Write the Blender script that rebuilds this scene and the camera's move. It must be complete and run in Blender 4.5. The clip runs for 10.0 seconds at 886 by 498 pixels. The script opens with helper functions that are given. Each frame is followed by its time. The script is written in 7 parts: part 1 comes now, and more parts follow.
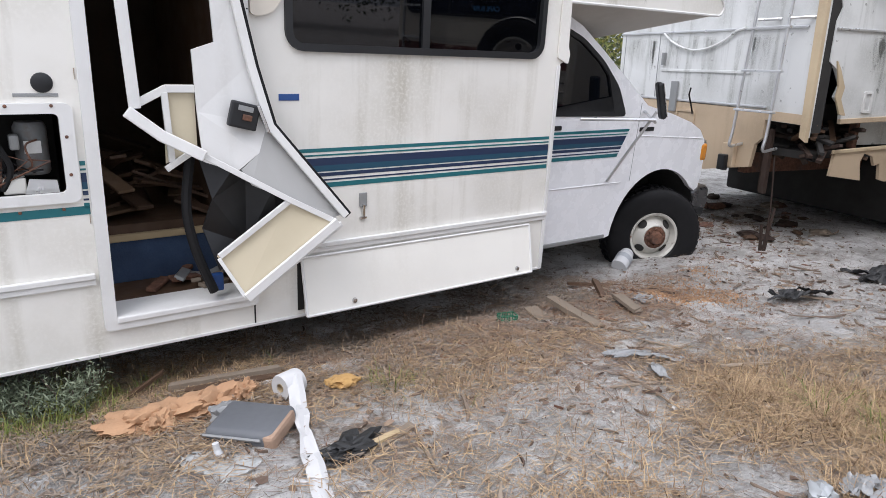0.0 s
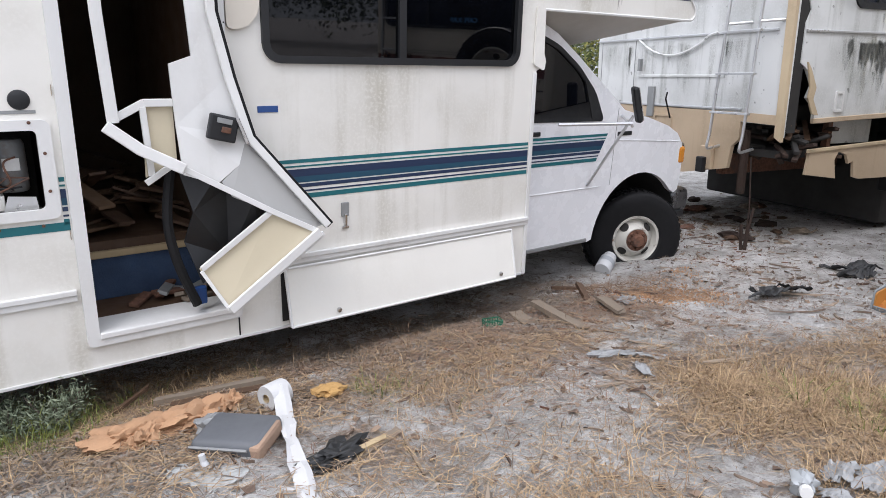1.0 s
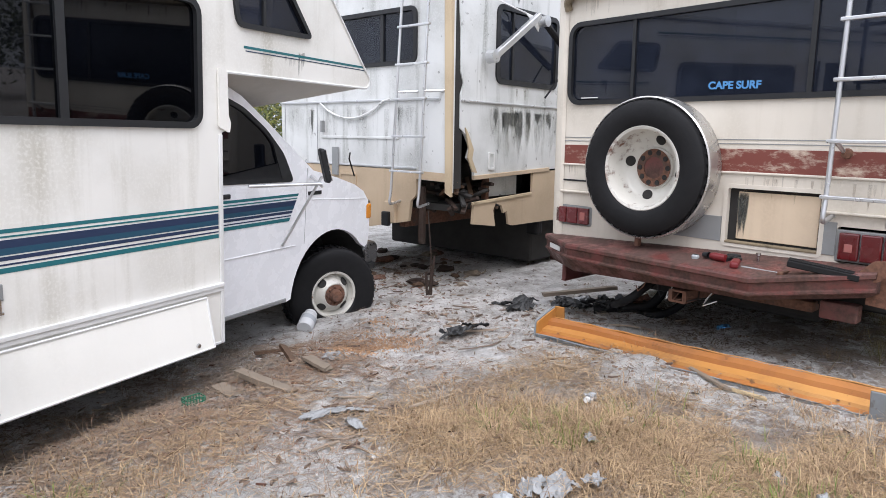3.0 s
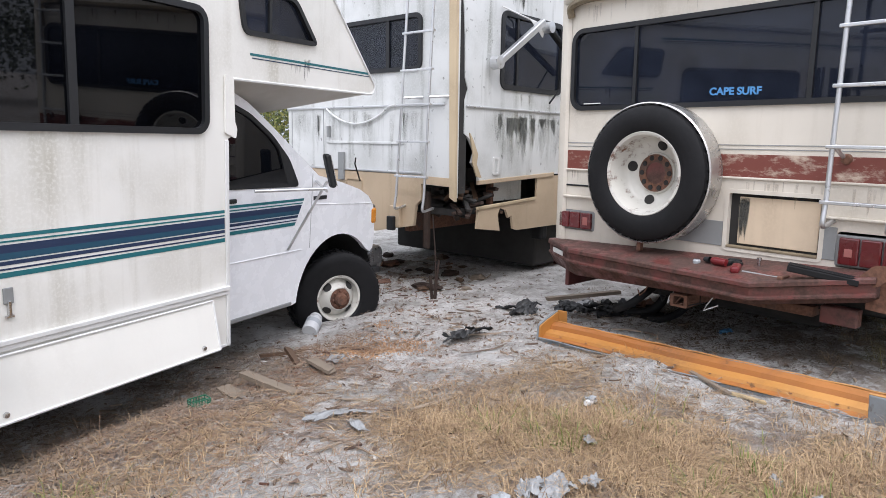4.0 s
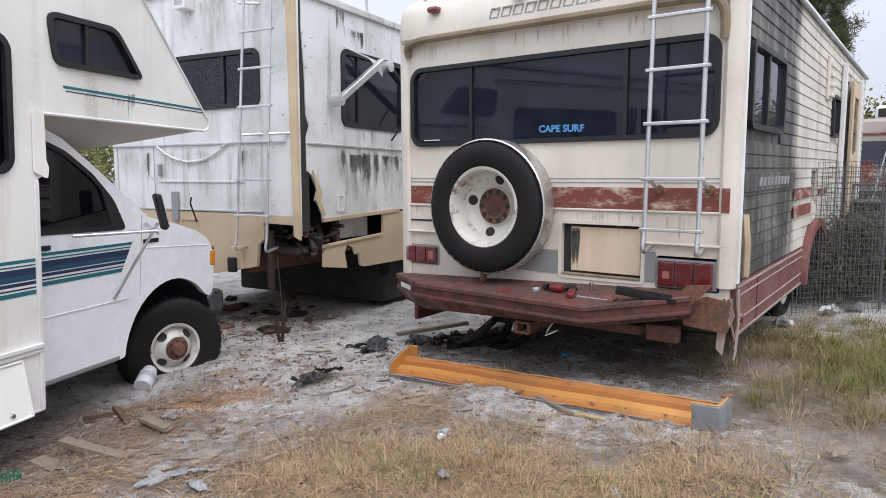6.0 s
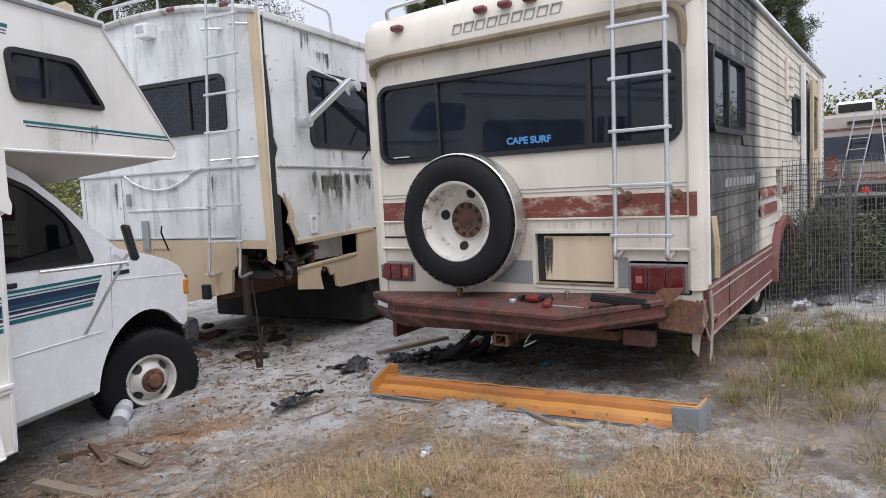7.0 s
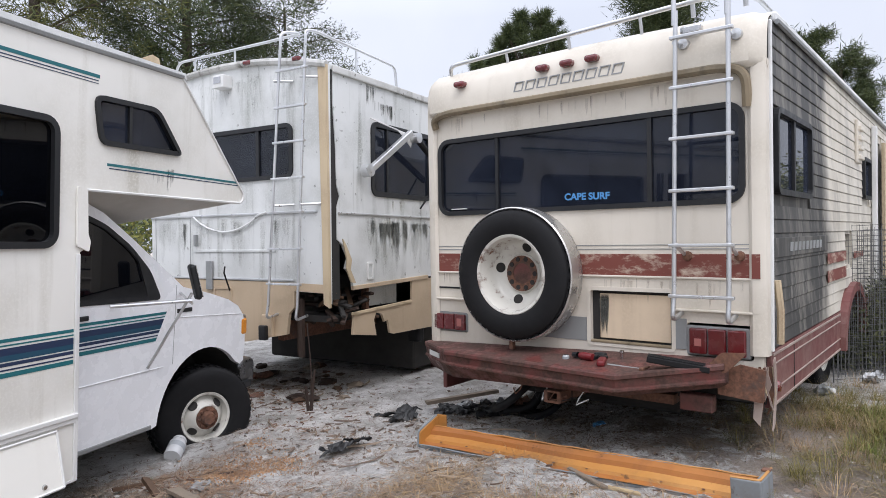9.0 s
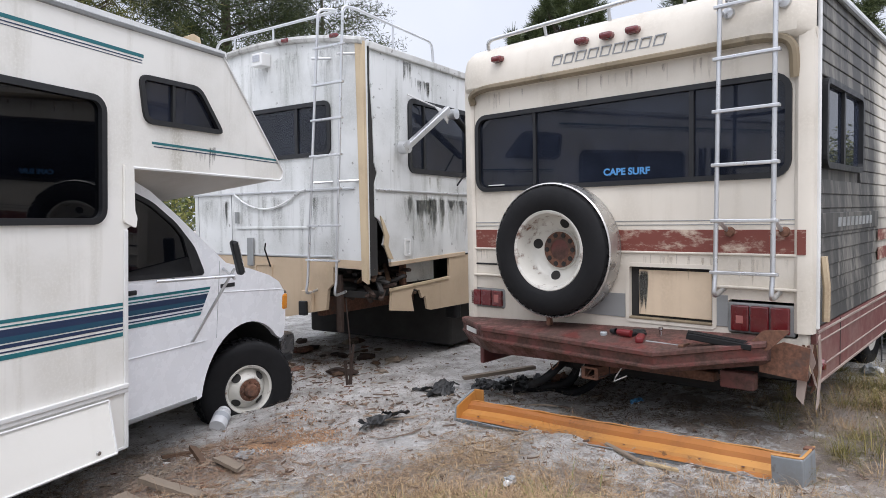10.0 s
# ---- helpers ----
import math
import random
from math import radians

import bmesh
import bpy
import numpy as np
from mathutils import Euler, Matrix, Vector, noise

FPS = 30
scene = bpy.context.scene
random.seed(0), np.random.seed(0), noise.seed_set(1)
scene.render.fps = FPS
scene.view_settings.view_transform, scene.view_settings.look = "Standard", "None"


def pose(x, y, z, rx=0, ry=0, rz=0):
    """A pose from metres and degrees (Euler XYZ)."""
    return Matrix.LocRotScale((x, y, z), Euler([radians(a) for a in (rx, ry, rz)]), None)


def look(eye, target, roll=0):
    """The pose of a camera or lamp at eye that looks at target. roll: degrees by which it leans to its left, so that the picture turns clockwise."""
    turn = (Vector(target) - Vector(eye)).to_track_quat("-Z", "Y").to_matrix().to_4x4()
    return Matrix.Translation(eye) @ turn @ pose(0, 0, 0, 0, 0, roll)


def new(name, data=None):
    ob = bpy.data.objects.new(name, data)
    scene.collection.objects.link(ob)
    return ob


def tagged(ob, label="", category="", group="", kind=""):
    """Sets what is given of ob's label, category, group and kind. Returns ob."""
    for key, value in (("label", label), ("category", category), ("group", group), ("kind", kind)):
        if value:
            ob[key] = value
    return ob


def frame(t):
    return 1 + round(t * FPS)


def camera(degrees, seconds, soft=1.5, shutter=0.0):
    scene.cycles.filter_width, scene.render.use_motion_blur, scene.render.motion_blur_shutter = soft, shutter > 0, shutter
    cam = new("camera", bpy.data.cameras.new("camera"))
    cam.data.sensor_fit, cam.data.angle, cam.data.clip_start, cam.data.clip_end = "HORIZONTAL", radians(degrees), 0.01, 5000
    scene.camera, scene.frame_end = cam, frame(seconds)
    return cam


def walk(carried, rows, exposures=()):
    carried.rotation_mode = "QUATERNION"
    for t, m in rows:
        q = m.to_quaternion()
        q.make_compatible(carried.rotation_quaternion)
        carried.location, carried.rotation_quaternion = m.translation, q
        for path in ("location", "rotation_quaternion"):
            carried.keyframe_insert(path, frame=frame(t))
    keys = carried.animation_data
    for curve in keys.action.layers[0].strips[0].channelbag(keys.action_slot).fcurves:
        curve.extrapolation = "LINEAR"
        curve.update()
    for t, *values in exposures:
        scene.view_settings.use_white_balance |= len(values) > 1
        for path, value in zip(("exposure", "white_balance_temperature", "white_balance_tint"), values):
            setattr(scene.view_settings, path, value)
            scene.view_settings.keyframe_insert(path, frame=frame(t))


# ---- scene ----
cam = camera(67.2, 10.0, soft=0.75)
EYE = 1.45
# seconds, x, y, z off the eye, yaw, pitch, roll
ROWS = [
    (0.0, -0.032, 0.055, -0.018, 1.61, -15.14, -1.01),
    (0.5, -0.002, 0.019, -0.038, -0.28, -14.35, 0.22),
    (1.0, -0.007, 0.025, -0.044, 0.12, -14.02, 0.42),
    (1.5, -0.027, 0.005, -0.005, -0.39, -13.19, -0.84),
    (2.0, 0.043, 0.017, 0.078, -9.64, -11.91, -0.93),
    (2.5, -0.033, 0.052, -0.005, -20.72, -9.40, -1.30),
    (2.7, -0.038, 0.053, -0.010, -25.35, -9.41, -0.95),
    (3.8, -0.038, -0.012, 0.005, -26.45, -9.40, 0.53),
    (4.0, -0.030, -0.012, -0.002, -25.48, -9.02, -0.18),
    (4.5, -0.037, -0.012, -0.012, -28.59, -10.85, -2.11),
    (5.0, 0.010, 0.005, -0.017, -29.56, -7.51, -1.53),
    (5.5, -0.000, 0.013, -0.007, -38.15, -6.35, 0.10),
    (5.7, 0.002, 0.010, -0.006, -38.54, -6.16, 0.35),
    (6.8, 0.028, -0.008, -0.003, -39.67, -5.22, 2.93),
    (7.0, 0.030, -0.012, 0.002, -40.61, -4.79, 3.40),
    (7.5, 0.024, -0.007, 0.021, -41.04, -4.51, 3.28),
    (8.0, 0.032, -0.023, 0.029, -36.75, -0.70, 2.18),
    (8.5, 0.029, -0.025, -0.005, -38.81, -0.50, 0.29),
    (9.0, 0.004, -0.026, 0.018, -35.94, -0.37, 1.24),
    (9.5, 0.008, -0.034, -0.006, -35.07, -0.55, 0.93),
    (10.0, -0.005, -0.033, 0.008, -32.79, -2.22, 1.33),
]
walk(cam, [(t, pose(x, y, EYE + z, 90 + pitch, roll, yaw)) for t, x, y, z, yaw, pitch, roll in ROWS],
     exposures=[(t, e, 6260, 14) for t, e in ((0.0, 0.53), (1.0, 0.56), (2.5, 0.78), (4.5, 0.69), (5.5, 0.60), (7.0, 0.39), (7.5, 0.37), (8.5, 0.46), (10.0, 0.48))])

# ---- overcast sky and a broad weak sun ----
def make_world():
    w = bpy.data.worlds.new("overcast_sky")
    scene.world = w
    w.use_nodes = True
    nt = w.node_tree
    nt.nodes.clear()
    n = nt.nodes.new
    out, bg = n("ShaderNodeOutputWorld"), n("ShaderNodeBackground")
    sky = n("ShaderNodeTexSky")
    sky.sky_type, sky.sun_disc = "NISHITA", False
    sky.sun_elevation, sky.sun_rotation = radians(52), radians(200)
    sky.dust_density, sky.air_density = 4.0, 1.0
    co, sep, ramp = n("ShaderNodeTexCoord"), n("ShaderNodeSeparateXYZ"), n("ShaderNodeValToRGB")
    cloud, cramp, mul, mix = n("ShaderNodeTexNoise"), n("ShaderNodeValToRGB"), n("ShaderNodeMix"), n("ShaderNodeMix")
    nt.links.new(co.outputs["Generated"], sep.inputs[0])
    nt.links.new(sep.outputs["Z"], ramp.inputs[0])
    e = ramp.color_ramp.elements
    e[0].position, e[0].color = 0.0, (0.58, 0.605, 0.645, 1)
    e[1].position, e[1].color = 1.0, (2.14, 2.18, 2.25, 1)
    m = e.new(0.32)
    m.color = (0.69, 0.715, 0.755, 1)
    cloud.inputs["Scale"].default_value, cloud.inputs["Detail"].default_value = 2.2, 5.0
    nt.links.new(co.outputs["Generated"], cloud.inputs["Vector"])
    nt.links.new(cloud.outputs["Fac"], cramp.inputs[0])
    cramp.color_ramp.elements[0].position, cramp.color_ramp.elements[0].color = 0.3, (0.86, 0.88, 0.92, 1)
    cramp.color_ramp.elements[1].position, cramp.color_ramp.elements[1].color = 0.7, (1.05, 1.05, 1.05, 1)
    mul.data_type, mul.blend_type, mul.inputs["Factor"].default_value = "RGBA", "MULTIPLY", 1.0
    nt.links.new(ramp.outputs["Color"], mul.inputs["A"])
    nt.links.new(cramp.outputs["Color"], mul.inputs["B"])
    dim = n("ShaderNodeMix")
    dim.data_type, dim.blend_type, dim.inputs["Factor"].default_value = "RGBA", "MULTIPLY", 1.0
    nt.links.new(sky.outputs["Color"], dim.inputs["A"])
    dim.inputs["B"].default_value = (0.1, 0.1, 0.1, 1)
    mix.data_type, mix.inputs["Factor"].default_value = "RGBA", 0.9
    nt.links.new(dim.outputs["Result"], mix.inputs["A"])
    nt.links.new(mul.outputs["Result"], mix.inputs["B"])
    nt.links.new(mix.outputs["Result"], bg.inputs["Color"])
    bg.inputs["Strength"].default_value = 1.0
    nt.links.new(bg.outputs[0], out.inputs[0])


make_world()
sun_data = bpy.data.lights.new("sun", "SUN")
sun_data.energy, sun_data.angle, sun_data.color = 0.9, radians(25), (1.0, 0.98, 0.96)
sun = new("sun", sun_data)
sun.matrix_world = look((-3, -8, 12), (0, 0, 0))


# ---- materials ----
def shader(name):
    m = bpy.data.materials.new(name)
    m.use_nodes = True
    nt = m.node_tree
    return m, nt, nt.nodes["Principled BSDF"]


def link(nt, a, b):
    nt.links.new(a, b)


def tex(nt, scale, detail=4.0, stretch=(1, 1, 1), rough=0.55, source="Object"):
    co, mp, no = nt.nodes.new("ShaderNodeTexCoord"), nt.nodes.new("ShaderNodeMapping"), nt.nodes.new("ShaderNodeTexNoise")
    mp.inputs["Scale"].default_value = stretch
    no.inputs["Scale"].default_value, no.inputs["Detail"].default_value, no.inputs["Roughness"].default_value = scale, detail, rough
    link(nt, co.outputs[source], mp.inputs["Vector"])
    link(nt, mp.outputs[0], no.inputs["Vector"])
    return no.outputs["Fac"]


def ramp(nt, fac, lo, hi, a=0.0, b=1.0):
    r = nt.nodes.new("ShaderNodeMapRange")
    r.inputs["From Min"].default_value, r.inputs["From Max"].default_value = lo, hi
    r.inputs["To Min"].default_value, r.inputs["To Max"].default_value = a, b
    link(nt, fac, r.inputs["Value"])
    return r.outputs["Result"]


def times(nt, a, b, op="MULTIPLY"):
    m = nt.nodes.new("ShaderNodeMath")
    m.operation, m.use_clamp = op, True
    for k, v in ((0, a), (1, b)):
        if isinstance(v, (int, float)):
            m.inputs[k].default_value = v
        else:
            link(nt, v, m.inputs[k])
    return m.outputs[0]


def blend(nt, fac, a, b):
    m = nt.nodes.new("ShaderNodeMix")
    m.data_type = "RGBA"
    for key, v in (("Factor", fac), ("A", a), ("B", b)):
        if isinstance(v, tuple):
            m.inputs[key].default_value = (*v, 1)
        elif isinstance(v, (int, float)):
            m.inputs[key].default_value = v
        else:
            link(nt, v, m.inputs[key])
    return m.outputs["Result"]


def bump(nt, p, height, strength, distance=0.01):
    b = nt.nodes.new("ShaderNodeBump")
    b.inputs["Strength"].default_value, b.inputs["Distance"].default_value = strength, distance
    link(nt, height, b.inputs["Height"])
    link(nt, b.outputs[0], p.inputs["Normal"])


def painted(name, base, grime=(0.2, 0.17, 0.12), amount=0.35, streak=0.35, rough=0.45, second=None, spots=0.0, metal=0.0, relief=0.15):
    """Weathered paint: broad dirt, running streaks, fine specks."""
    m, nt, p = shader(name)
    broad = ramp(nt, tex(nt, 1.7, 5), 0.45, 0.75, 0, amount)
    run = ramp(nt, tex(nt, 5.0, 5, (1.6, 1.6, 0.12)), 0.55, 0.78, 0, streak)
    fine = ramp(nt, tex(nt, 60, 3), 0.35, 0.7)
    col = blend(nt, ramp(nt, tex(nt, 0.8, 3), 0.35, 0.65), base, second or tuple(c * 0.9 for c in base))
    col = blend(nt, times(nt, times(nt, broad, run, "ADD"), times(nt, fine, 0.5, "ADD")), col, grime)
    if spots:
        col = blend(nt, ramp(nt, tex(nt, 14, 4), 0.66, 0.72, 0, spots), col, tuple(g * 0.6 for g in grime))
    link(nt, col, p.inputs["Base Color"])
    p.inputs["Metallic"].default_value = metal
    link(nt, ramp(nt, tex(nt, 9, 4), 0.3, 0.7, rough - 0.08, rough + 0.2), p.inputs["Roughness"])
    bump(nt, p, tex(nt, 25, 4), relief, 0.004)
    return m


def plain(name, base, rough=0.6, metal=0.0, scale=18.0, vary=0.25, relief=0.2, coat=0.0):
    m, nt, p = shader(name)
    big = ramp(nt, tex(nt, scale * 0.15, 3), 0.3, 0.7)
    col = blend(nt, big, tuple(c * (1 - vary) for c in base), base)
    col = blend(nt, ramp(nt, tex(nt, scale * 2.5, 3), 0.5, 0.8, 0, vary), col, tuple(c * 0.5 for c in base))
    link(nt, col, p.inputs["Base Color"])
    p.inputs["Metallic"].default_value = metal
    link(nt, ramp(nt, tex(nt, scale, 3), 0.3, 0.7, max(0.03, rough - 0.1), min(1, rough + 0.1)), p.inputs["Roughness"])
    p.inputs["Coat Weight"].default_value = coat
    bump(nt, p, tex(nt, scale * 3, 3), relief, 0.004)
    return m


def rusted(name, paint, amount=0.5, rough=0.6, rust=(0.10, 0.048, 0.03), metal=0.0):
    m, nt, p = shader(name)
    f = ramp(nt, tex(nt, 6, 6, rough=0.7), 0.62 - amount * 0.35, 0.7 - amount * 0.25)
    col = blend(nt, ramp(nt, tex(nt, 40, 4), 0.35, 0.7), rust, tuple(c * 2.0 for c in rust))
    base = blend(nt, ramp(nt, tex(nt, 3, 4), 0.35, 0.7), paint, tuple(c * 0.75 for c in paint))
    link(nt, blend(nt, f, base, col), p.inputs["Base Color"])
    link(nt, ramp(nt, f, 0, 1, rough - 0.15, 0.9), p.inputs["Roughness"])
    p.inputs["Metallic"].default_value = metal
    bump(nt, p, tex(nt, 50, 4), 0.35, 0.004)
    return m


def tinted_glass(name, tint, rough=0.02, dust_sheen=1.0):
    m, nt, p = shader(name)
    nt.nodes.remove(p)
    tr, gl, fr, mix = (nt.nodes.new(k) for k in ("ShaderNodeBsdfTransparent", "ShaderNodeBsdfGlossy", "ShaderNodeFresnel", "ShaderNodeMixShader"))
    tr.inputs["Color"].default_value = (*tint, 1)
    gl.inputs["Roughness"].default_value = rough
    fr.inputs["IOR"].default_value = 1.5
    link(nt, fr.outputs[0], mix.inputs[0])
    link(nt, tr.outputs[0], mix.inputs[1])
    link(nt, gl.outputs[0], mix.inputs[2])
    b = nt.nodes.new("ShaderNodeBump")
    b.inputs["Strength"].default_value, b.inputs["Distance"].default_value = 0.05, 0.004
    link(nt, tex(nt, 3, 2), b.inputs["Height"])
    link(nt, b.outputs[0], gl.inputs["Normal"])
    # blue diffuse film: thin dust plus sky reflection painted into the pane
    sky_sheen, film = nt.nodes.new("ShaderNodeBsdfDiffuse"), nt.nodes.new("ShaderNodeMixShader")
    sky_sheen.inputs["Color"].default_value = (0.30, 0.37, 0.58, 1)
    link(nt, ramp(nt, tex(nt, 2.2, 6, rough=0.65), 0.3, 0.75, 0.010 * dust_sheen, 0.045 * dust_sheen), film.inputs[0])
    link(nt, mix.outputs[0], film.inputs[1])
    link(nt, sky_sheen.outputs[0], film.inputs[2])
    link(nt, film.outputs[0], nt.nodes["Material Output"].inputs[0])
    return m


def faded_stripe(name, base, worn, lo, hi):
    m, nt, p = shader(name)
    f = times(nt, ramp(nt, tex(nt, 4.5, 7, (1, 1, 2.5), 0.7), lo, hi), 1.0)
    link(nt, blend(nt, f, base, worn), p.inputs["Base Color"])
    p.inputs["Roughness"].default_value = 0.55
    bump(nt, p, tex(nt, 30, 4), 0.15, 0.003)
    return m


def mildewed(name):
    """Cream siding, blackened by mildew near the rear end, with pale runs."""
    m, nt, p = shader(name)
    co, sep = nt.nodes.new("ShaderNodeTexCoord"), nt.nodes.new("ShaderNodeSeparateXYZ")
    link(nt, co.outputs["Object"], sep.inputs[0])
    wob = ramp(nt, tex(nt, 1.1, 4, (1, 0, 1)), 0.3, 0.7, 0, 0.05)
    x = times(nt, sep.outputs["X"], 0.1)
    near = ramp(nt, times(nt, x, wob, "ADD"), 0.185, 0.222, 1, 0.08)
    run = ramp(nt, tex(nt, 5, 6, (1.3, 0, 0.10), 0.72), 0.34, 0.54, 0.72, 1)
    blot = ramp(nt, tex(nt, 1.6, 6, (1, 0, 0.9), 0.7), 0.25, 0.46, 0.80, 0.98)
    f = times(nt, near, times(nt, run, blot))
    f = times(nt, f, ramp(nt, tex(nt, 3.0, 6, (1, 0, 0.25), 0.7), 0.50, 0.76, 0, 0.6), "ADD")
    col = blend(nt, ramp(nt, tex(nt, 3, 4), 0.35, 0.65), (0.66, 0.62, 0.54), (0.54, 0.50, 0.42))
    link(nt, blend(nt, f, col, (0.036, 0.035, 0.033)), p.inputs["Base Color"])
    p.inputs["Roughness"].default_value = 0.6
    bump(nt, p, tex(nt, 40, 4), 0.15, 0.003)
    return m


def leafy(name, a, b, rough=0.7):
    m, nt, p = shader(name)
    g = nt.nodes.new("ShaderNodeNewGeometry")
    link(nt, blend(nt, g.outputs["Random Per Island"], a, b), p.inputs["Base Color"])
    p.inputs["Roughness"].default_value = rough
    p.inputs["Subsurface Weight"].default_value = 0.0
    return m


def ground_material():
    m, nt, p = shader("sandy_ground")
    at = nt.nodes.new("ShaderNodeAttribute")
    at.attribute_name = "litter"
    sand = blend(nt, ramp(nt, tex(nt, 2.3, 8, rough=0.74), 0.46, 0.61), (0.71, 0.695, 0.675), (0.43, 0.41, 0.385))
    sand = blend(nt, ramp(nt, tex(nt, 7, 7, rough=0.75), 0.52, 0.66, 0, 0.6), sand, (0.20, 0.17, 0.145))
    sand = blend(nt, ramp(nt, tex(nt, 34, 7, (1, 1.6, 1), 0.8), 0.58, 0.66, 0, 0.75), sand, (0.11, 0.09, 0.075))
    sand = blend(nt, ramp(nt, tex(nt, 140, 3), 0.58, 0.72, 0, 0.5), sand, (0.10, 0.085, 0.07))
    sand = blend(nt, ramp(nt, tex(nt, 4.3, 8, (1, 1.3, 1), 0.8), 0.55, 0.63, 0, 0.45), sand, (0.17, 0.105, 0.07))
    straw = blend(nt, ramp(nt, tex(nt, 2.6, 4), 0.40, 0.60), (0.135, 0.088, 0.065), (0.29, 0.205, 0.135))
    straw = blend(nt, ramp(nt, tex(nt, 38, 6, (1, 1, 1), 0.8), 0.48, 0.66), straw, (0.10, 0.065, 0.045))
    edge = times(nt, ramp(nt, tex(nt, 4.2, 9, rough=0.8), 0.28, 0.72, -0.8, 0.7), at.outputs["Fac"], "ADD")
    f = ramp(nt, edge, 0.36, 0.60, 0, 0.66)
    link(nt, blend(nt, f, sand, straw), p.inputs["Base Color"])
    p.inputs["Roughness"].default_value = 0.95
    p.inputs["Specular IOR Level"].default_value = 0.15
    bump(nt, p, times(nt, tex(nt, 22, 8, rough=0.78), ramp(nt, tex(nt, 110, 4), 0, 1, 0, 0.35), "ADD"), 1.0, 0.05)
    return m


WHITE = painted("weathered_white_paint", (0.80, 0.785, 0.735), (0.34, 0.31, 0.23), 0.38, 0.42, 0.42)
CABWHITE = painted("white_cab_paint", (0.87, 0.88, 0.90), (0.5, 0.5, 0.5), 0.15, 0.06, 0.2, relief=0.02)
TRIMWHITE = painted("white_trim", (0.73, 0.73, 0.715), (0.35, 0.33, 0.28), 0.3, 0.2, 0.4)
HATCHWHITE = painted("clean_white_panel", (0.80, 0.785, 0.73), (0.45, 0.42, 0.36), 0.15, 0.12, 0.4)
CREAM = painted("cream_fibreglass", (0.675, 0.625, 0.54), (0.30, 0.25, 0.17), 0.4, 0.25, 0.4)
CREAMDIRT = painted("stained_cream_gutter", (0.24, 0.19, 0.12), (0.05, 0.042, 0.025), 0.9, 0.8, 0.5)
ALU = painted("white_aluminium_skin", (0.67, 0.68, 0.67), (0.16, 0.17, 0.14), 0.5, 0.75, 0.4, spots=0.7)
BEIGE = painted("beige_skirt_paint", (0.54, 0.42, 0.29), (0.22, 0.16, 0.09), 0.4, 0.3, 0.5)
TAN = painted("tan_corner_board", (0.55, 0.44, 0.29), (0.2, 0.13, 0.08), 0.4, 0.5, 0.6)
GLASS = tinted_glass("dark_tinted_glass", (0.12, 0.13, 0.15), dust_sheen=1.7)
CLEAR = tinted_glass("cab_glass", (0.045, 0.055, 0.05), dust_sheen=0.3)
BLACKGLASS = tinted_glass("black_tinted_glass", (0.05, 0.055, 0.07), dust_sheen=0.15)
RUBBER = plain("black_rubber", (0.012, 0.012, 0.013), 0.62, scale=12, relief=0.3)
BLACKTRIM = plain("black_window_trim", (0.011, 0.012, 0.014), 0.5, relief=0.1)
TEAL = faded_stripe("teal_stripe", (0.010, 0.125, 0.145), (0.06, 0.25, 0.27), 0.6, 0.9)
NAVY = faded_stripe("navy_stripe", (0.012, 0.027, 0.072), (0.06, 0.10, 0.17), 0.6, 0.85)
MAROON = faded_stripe("flaking_maroon_stripe", (0.17, 0.045, 0.032), (0.52, 0.42, 0.33), 0.52, 0.66)
MAROONSKIRT = painted("maroon_skirt", (0.16, 0.05, 0.045), (0.28, 0.22, 0.18), 0.5, 0.4, 0.5)
MAROONBUMP = rusted("maroon_bumper", (0.135, 0.042, 0.036), 0.66, 0.5, (0.052, 0.027, 0.021))
RUST = rusted("rusty_steel", (0.08, 0.05, 0.04), 0.8, 0.8)
CHROME = plain("worn_chrome", (0.62, 0.62, 0.62), 0.22, 1.0, vary=0.2, relief=0.05)
ALUTUBE = plain("aluminium_tube", (0.66, 0.67, 0.68), 0.35, 0.85, vary=0.15, relief=0.05)
RIMWHITE = rusted("white_wheel_paint", (0.68, 0.66, 0.60), 0.16, 0.45)
REDLENS = plain("red_lens", (0.14, 0.012, 0.014), 0.25, vary=0.3, relief=0.05, coat=0.6)
AMBER = plain("amber_lens", (0.75, 0.28, 0.02), 0.25, vary=0.2, relief=0.05, coat=0.5)
GREYPLATE = painted("grey_metal_plate", (0.30, 0.31, 0.31), (0.15, 0.14, 0.12), 0.4, 0.3, 0.45, metal=0.3)
WOODPALE = plain("pale_plywood", (0.47, 0.36, 0.21), 0.75, scale=10, vary=0.2, relief=0.3)
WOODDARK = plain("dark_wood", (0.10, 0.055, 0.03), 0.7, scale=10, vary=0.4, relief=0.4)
WOODGREY = plain("weathered_board", (0.25, 0.20, 0.15), 0.85, scale=14, vary=0.4, relief=0.5)
# near-black for dark parts and for shade inside openings and gaps
DARKIN = plain("dark_parts_and_shade", (0.03, 0.028, 0.026), 0.9, scale=6, vary=0.4)
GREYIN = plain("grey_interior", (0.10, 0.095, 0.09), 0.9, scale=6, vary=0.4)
CARPET = plain("blue_carpet", (0.05, 0.085, 0.16), 0.95, scale=40, vary=0.4, relief=0.6)
ORANGE = painted("orange_fibreglass", (0.40, 0.165, 0.03), (0.13, 0.06, 0.025), 0.85, 0.5, 0.5, second=(0.46, 0.23, 0.065), spots=0.8)
BLUEGREY = painted("grey_blue_paint", (0.22, 0.245, 0.26), (0.13, 0.09, 0.06), 0.8, 0.6, 0.55, spots=0.6)
RUBBER.node_tree.nodes["Principled BSDF"].inputs["Specular IOR Level"].default_value = 0.22
